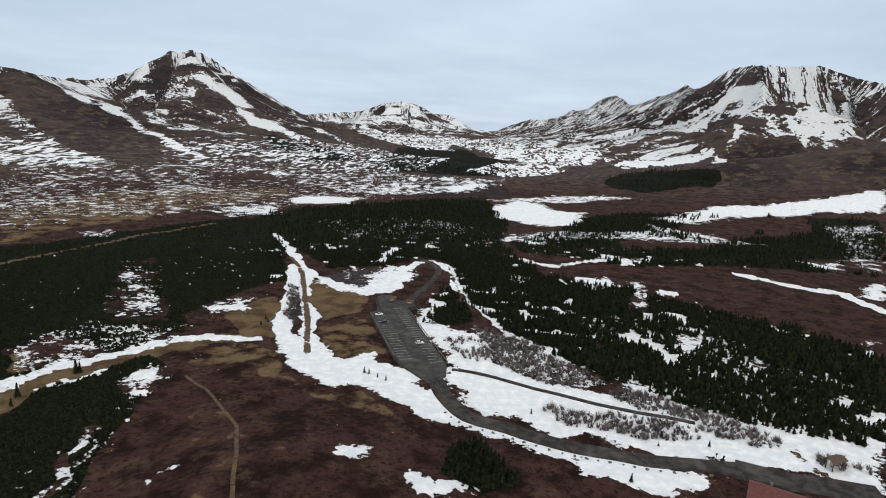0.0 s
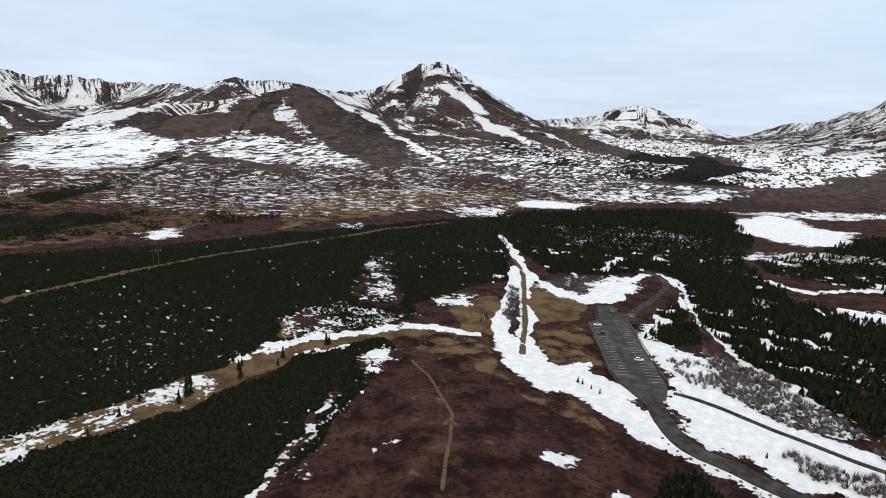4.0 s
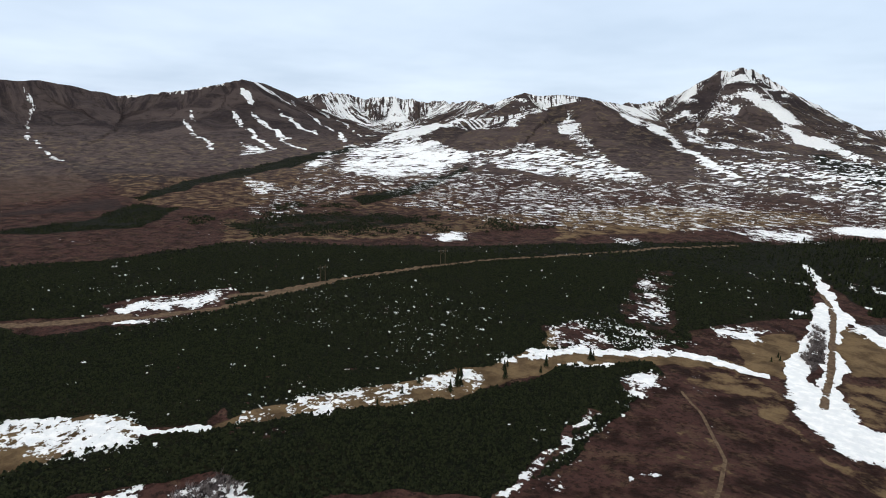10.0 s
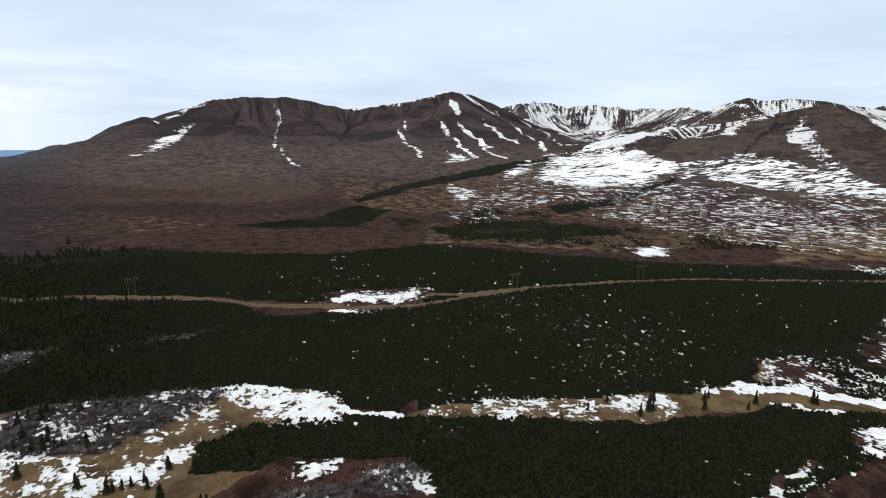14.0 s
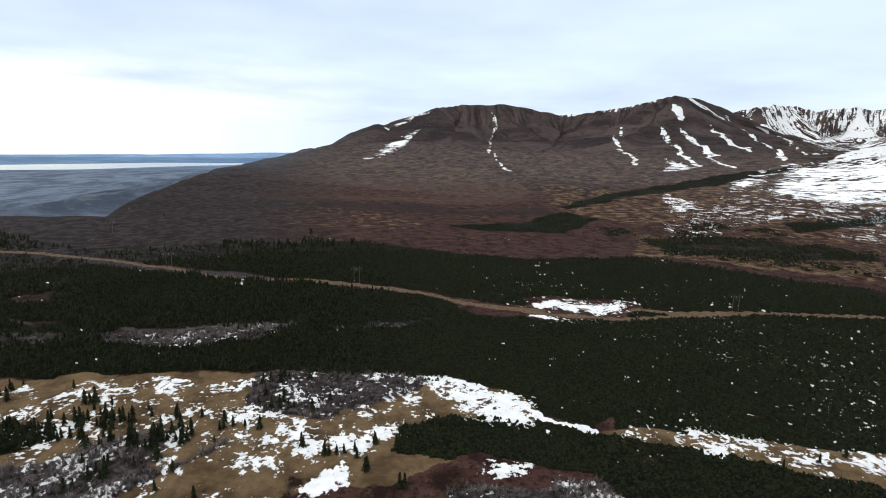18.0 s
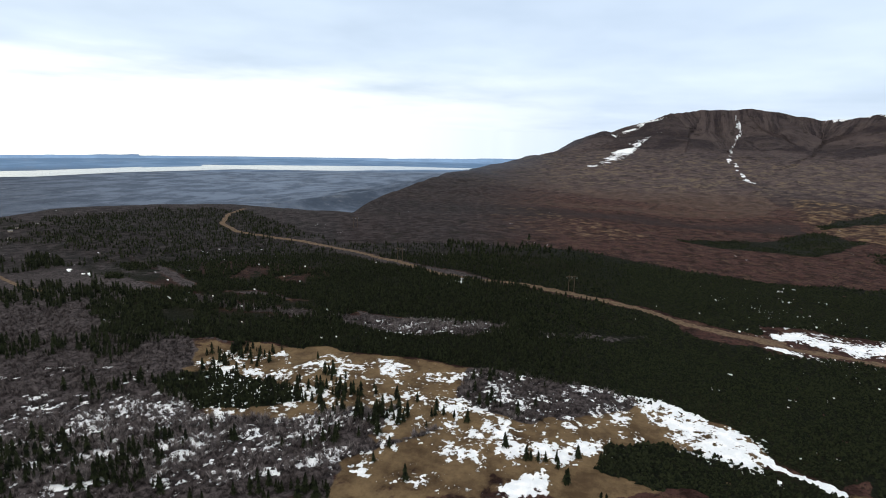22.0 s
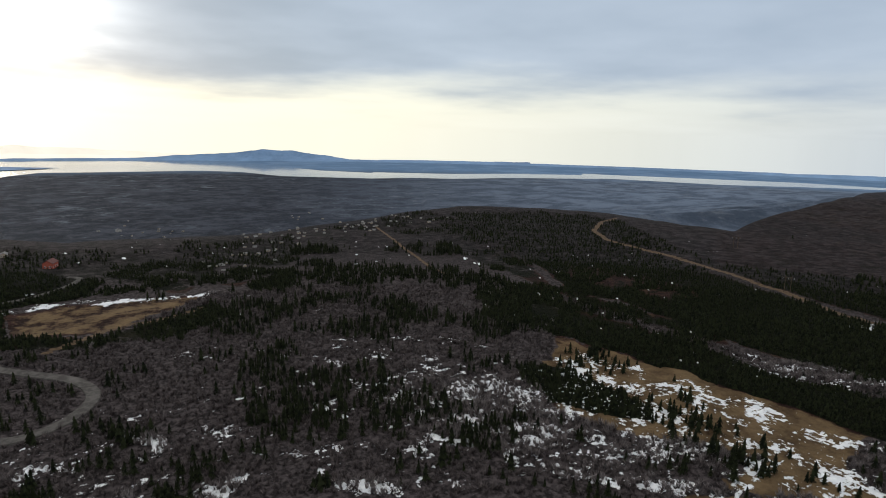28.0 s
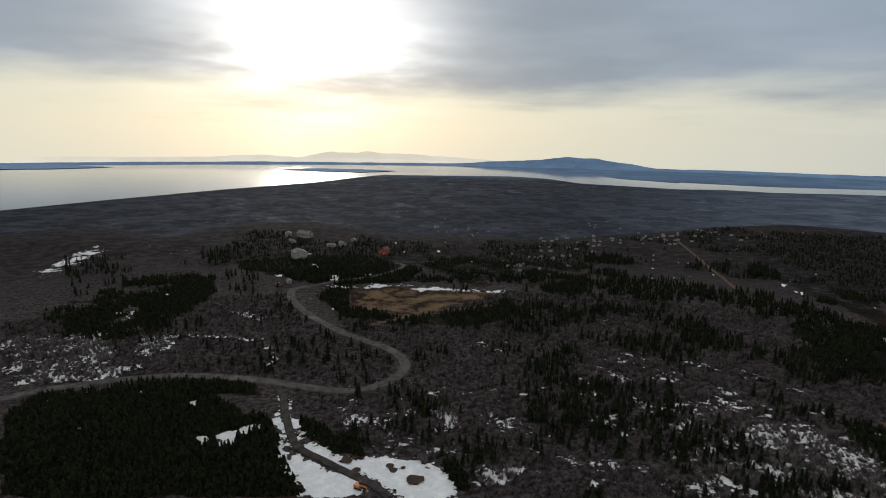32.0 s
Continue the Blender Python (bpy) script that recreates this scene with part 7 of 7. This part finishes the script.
def twig_shape(rng, n):
    """A leafless shrub: a spray of thin tapered stems."""
    v, f = [], []
    for k in range(n):
        a, lean = rng.uniform(0, 6.28), rng.uniform(0.15, 0.75)
        h = rng.uniform(0.6, 1.0)
        tip = (math.cos(a) * lean, math.sin(a) * lean, h)
        b = (rng.uniform(-0.15, 0.15), rng.uniform(-0.15, 0.15), 0)
        w = 0.045
        i0 = len(v)
        v += [(b[0] - w * math.sin(a), b[1] + w * math.cos(a), 0), (b[0] + w * math.sin(a), b[1] - w * math.cos(a), 0), tip,
              (b[0] + tip[0] * 0.5 + 0.22 * math.cos(a + 1.2), b[1] + tip[1] * 0.5 + 0.22 * math.sin(a + 1.2), h * 0.85)]
        f += [(i0, i0 + 1, i0 + 2), (i0, i0 + 1, i0 + 3)]
    return np.array(v), np.array(f)


def scatter_mesh(name, shapes, x, y, z, high, wide, mat, label, category, seed):
    """One joined mesh of many alike plants."""
    g = np.random.default_rng(seed)
    pick = g.integers(0, len(shapes), len(x))
    vs, fs, base = [], [], 0
    for k, (v, f) in enumerate(shapes):
        m = np.nonzero(pick == k)[0]
        if not len(m):
            continue
        a = g.uniform(0, 6.283, len(m))
        c, s = np.cos(a), np.sin(a)
        px = (v[None, :, 0] * c[:, None] - v[None, :, 1] * s[:, None]) * wide[m, None] + x[m, None]
        py = (v[None, :, 0] * s[:, None] + v[None, :, 1] * c[:, None]) * wide[m, None] + y[m, None]
        pz = v[None, :, 2] * high[m, None] + z[m, None]
        vs.append(np.stack([px, py, pz], -1).reshape(-1, 3))
        fs.append((f[None] + (np.arange(len(m)) * len(v))[:, None, None] + base).reshape(-1, 3))
        base += len(m) * len(v)
    vs, fs = np.concatenate(vs), np.concatenate(fs)
    me = bpy.data.meshes.new(name)
    me.vertices.add(len(vs))
    me.vertices.foreach_set("co", vs.ravel())
    me.loops.add(fs.size)
    me.loops.foreach_set("vertex_index", fs.ravel().astype(np.int32))
    me.polygons.add(len(fs))
    me.polygons.foreach_set("loop_start", np.arange(0, fs.size, 3, dtype=np.int32))
    me.update(calc_edges=True)
    me.materials.append(mat)
    return tagged(new(name, me), label, category, kind="stuff")


def places(az0, az1, r0, r1, n, seed):
    """n random places in a ring sector, evenly by area."""
    g = np.random.default_rng(seed)
    az = g.uniform(az0, az1, n)
    r = np.sqrt(g.uniform(r0 * r0, r1 * r1, n))
    a = np.radians(az)
    return az, r, -r * np.sin(a), r * np.cos(a), g


ROAD_LINES = [(w, [xy(a, r) for a, r in q]) for _, w, q in ROADS]


def off_roads(x, y, gap=2.0):
    ok = np.ones(x.shape, bool)
    for w, q in ROAD_LINES:
        d, _ = seg_dist(x, y, q, False)
        ok &= d > w * 0.5 + gap
    return ok


rng = random.Random(5)
SPRUCE_LOW = [spruce_shape(rng, 3, 6, 0.36) for _ in range(6)]
BUSH_LOW = [spruce_shape(rng, 2, 5, 0.56, 0.5) for _ in range(5)]
ALDER = [twig_shape(rng, 15) for _ in range(4)]
BRUSH = [twig_shape(rng, 10) for _ in range(5)]


def plant_woods():
    for (r0, r1, n, grow), seed in zip(((110, 260, 165000, 0.72), (260, 420, 165000, 0.82), (420, 760, 110000, 1.1), (760, 1300, 40000, 1.4)), range(4)):
        az, r, x, y, g = places(-44, 222, r0, r1, n, 100 + seed)
        c = cover(x, y, ("wood", "snow", "dirt"))
        lump = fbm(x / 22, y / 22, 3, 91)
        keep = (c["wood"] * 1.15 + (lump - 0.5) * 1.3 > 0.55 + 0.25 * (c["snow"] > 0.6)) & (c["dirt"] < 0.3)
        edge = np.interp((az + 120) % 360 - 120, *LOW_EDGE)
        keep &= off_roads(x, y) & (r < edge * 1.05)
        keep &= ((az > 24) & (az < 95)) | (g.uniform(0, 1, len(x)) < 0.55)
        keep &= (c["snow"] < 0.4) | (g.uniform(0, 1, len(x)) < 0.6)
        az, r, x, y, lump = az[keep], r[keep], x[keep], y[keep], lump[keep]
        z = height(az, r) - 0.1
        size = g.uniform(0.55, 1.25, len(x)) * (0.7 + 0.8 * lump) * grow
        # upright spruces on the right slope and the lower side, low mats of hemlock on the bench between
        tall = smooth(24, 12, az) + smooth(92, 112, az)
        tall = np.clip(tall, 0, 1) > g.uniform(0.0, 1.0, len(x))
        high = np.where(tall, np.where((az > 112) & (r > 380), 2.1, np.where((az < -4) & (r < 340), 4.4, 3.2)), 1.35) * size
        k = tall
        scatter_mesh("spruce_wood", SPRUCE_LOW, x[k], y[k], z[k], high[k], high[k] * 0.9, M_NEEDLES, "dark green spruce wood on the slope", "woods", seed)
        k = ~tall
        scatter_mesh("hemlock_thicket", BUSH_LOW, x[k], y[k], z[k], high[k], high[k] * 1.35, M_NEEDLES, "dense dark thicket of low mountain hemlock", "woods", seed + 9)


plant_woods()


def plant_scrub():
    az, r, x, y, g = places(-40, 222, 112, 330, 60000, 300)
    c = cover(x, y, ("scrub", "wood", "dirt", "snow"))
    keep = (c["scrub"] * (0.4 + fbm(x / 9, y / 9, 3, 95)) > 0.5) & (c["wood"] < 0.5) & (c["dirt"] < 0.3) & off_roads(x, y, 1.0)
    az, r, x, y = az[keep], r[keep], x[keep], y[keep]
    high = g.uniform(0.9, 2.5, len(x))
    scatter_mesh("willow_scrub", BRUSH, x, y, height(az, r) - 0.1, high, high * 1.1, M_TWIGS, "leafless grey-brown willow scrub", "shrubs", 31)
    # taller alder clumps standing in the snow
    az, r, x, y, g = places(-40, 222, 125, 330, 60000, 301)
    c = cover(x, y, ("scrub", "wood", "dirt", "snow"))
    keep = (c["scrub"] * (0.45 + fbm(x / 7, y / 7, 3, 96)) > 0.52) & (c["snow"] > 0.42) & (c["wood"] < 0.5) & off_roads(x, y, 1.5)
    az, r, x, y = az[keep], r[keep], x[keep], y[keep]
    high = g.uniform(1.4, 2.9, len(x))
    scatter_mesh("alder_scrub", ALDER, x, y, height(az, r) - 0.1, high, high * 0.95, M_ALDER, "bare grey alder clumps standing in snow", "shrubs", 32)


plant_scrub()


# ---- single spruces ----
def build_spruce(seed, label):
    g = random.Random(seed)
    ob = thing("spruce", label, "tree", "single spruces")
    part("trunk", tube((0, 0, -0.03), (0, 0, 0.75), 0.022, 0.008, 7), M_BARK, ob)
    v, f = spruce_shape(g, 9, 11, 0.25, 0.5)
    bm = bmesh.new()
    vs = [bm.verts.new(tuple(p)) for p in v]
    for t in f:
        bm.faces.new([vs[i] for i in t])
    part("crown", bm, M_NEEDLES, ob)
    return ob


SPRUCES = [build_spruce(40 + k, "dark green spruce standing alone on the open hillside") for k in range(5)]


def plant_spruces():
    g = random.Random(77)
    spots = [(*xy(a, r), g.uniform(3.0, 5.2) if 25 < a < 150 else g.uniform(1.5, 2.8)) for a, r in LONE_TREES]
    az, r, x, y, gg = places(94, 210, 125, 470, 34000, 500)
    c = cover(x, y, ("wood", "scrub", "grass", "dirt"))
    lump = fbm(x / 26, y / 26, 3, 97)
    dens = smooth(0.45, 0.66, lump) * (0.75 * c["scrub"] + 0.35 * c["grass"]) * smooth(100, 130, az) * (1 - 0.75 * smooth(172, 182, az))
    keep = (gg.uniform(0, 1, len(x)) < dens * 1.5) & (c["wood"] < 0.5) & (c["dirt"] < 0.2) & off_roads(x, y, 2.5)
    az, r, x, y = az[keep], r[keep], x[keep], y[keep]
    order = np.argsort(r)
    size = gg.uniform(1.8, 4.2, len(x)) * gg.uniform(0.9, 1.6, len(x))
    for i in order[:230]:
        spots.append((x[i], y[i], size[i]))
    for k, (px, py, s) in enumerate(spots):
        m = pose(px, py, ground_z(px, py), 0, 0, g.uniform(0, 360)) @ Matrix.Scale(s, 4)
        if k >= 5:
            copy_thing(SPRUCES[k % 5], m)
    for k, (px, py, s) in enumerate(spots[:5]):
        SPRUCES[k].matrix_world = pose(px, py, ground_z(px, py)) @ Matrix.Scale(s, 4)
    o = order[230:]
    rg = random.Random(9)
    shapes = [spruce_shape(rg, 5, 8, 0.25, 0.5) for _ in range(6)]
    scatter_mesh("scattered_spruces", shapes, x[o], y[o], height(az[o], r[o]) - 0.1, size[o], size[o], M_NEEDLES, "scattered small dark spruces on the scrubby slope", "trees", 78)


plant_spruces()
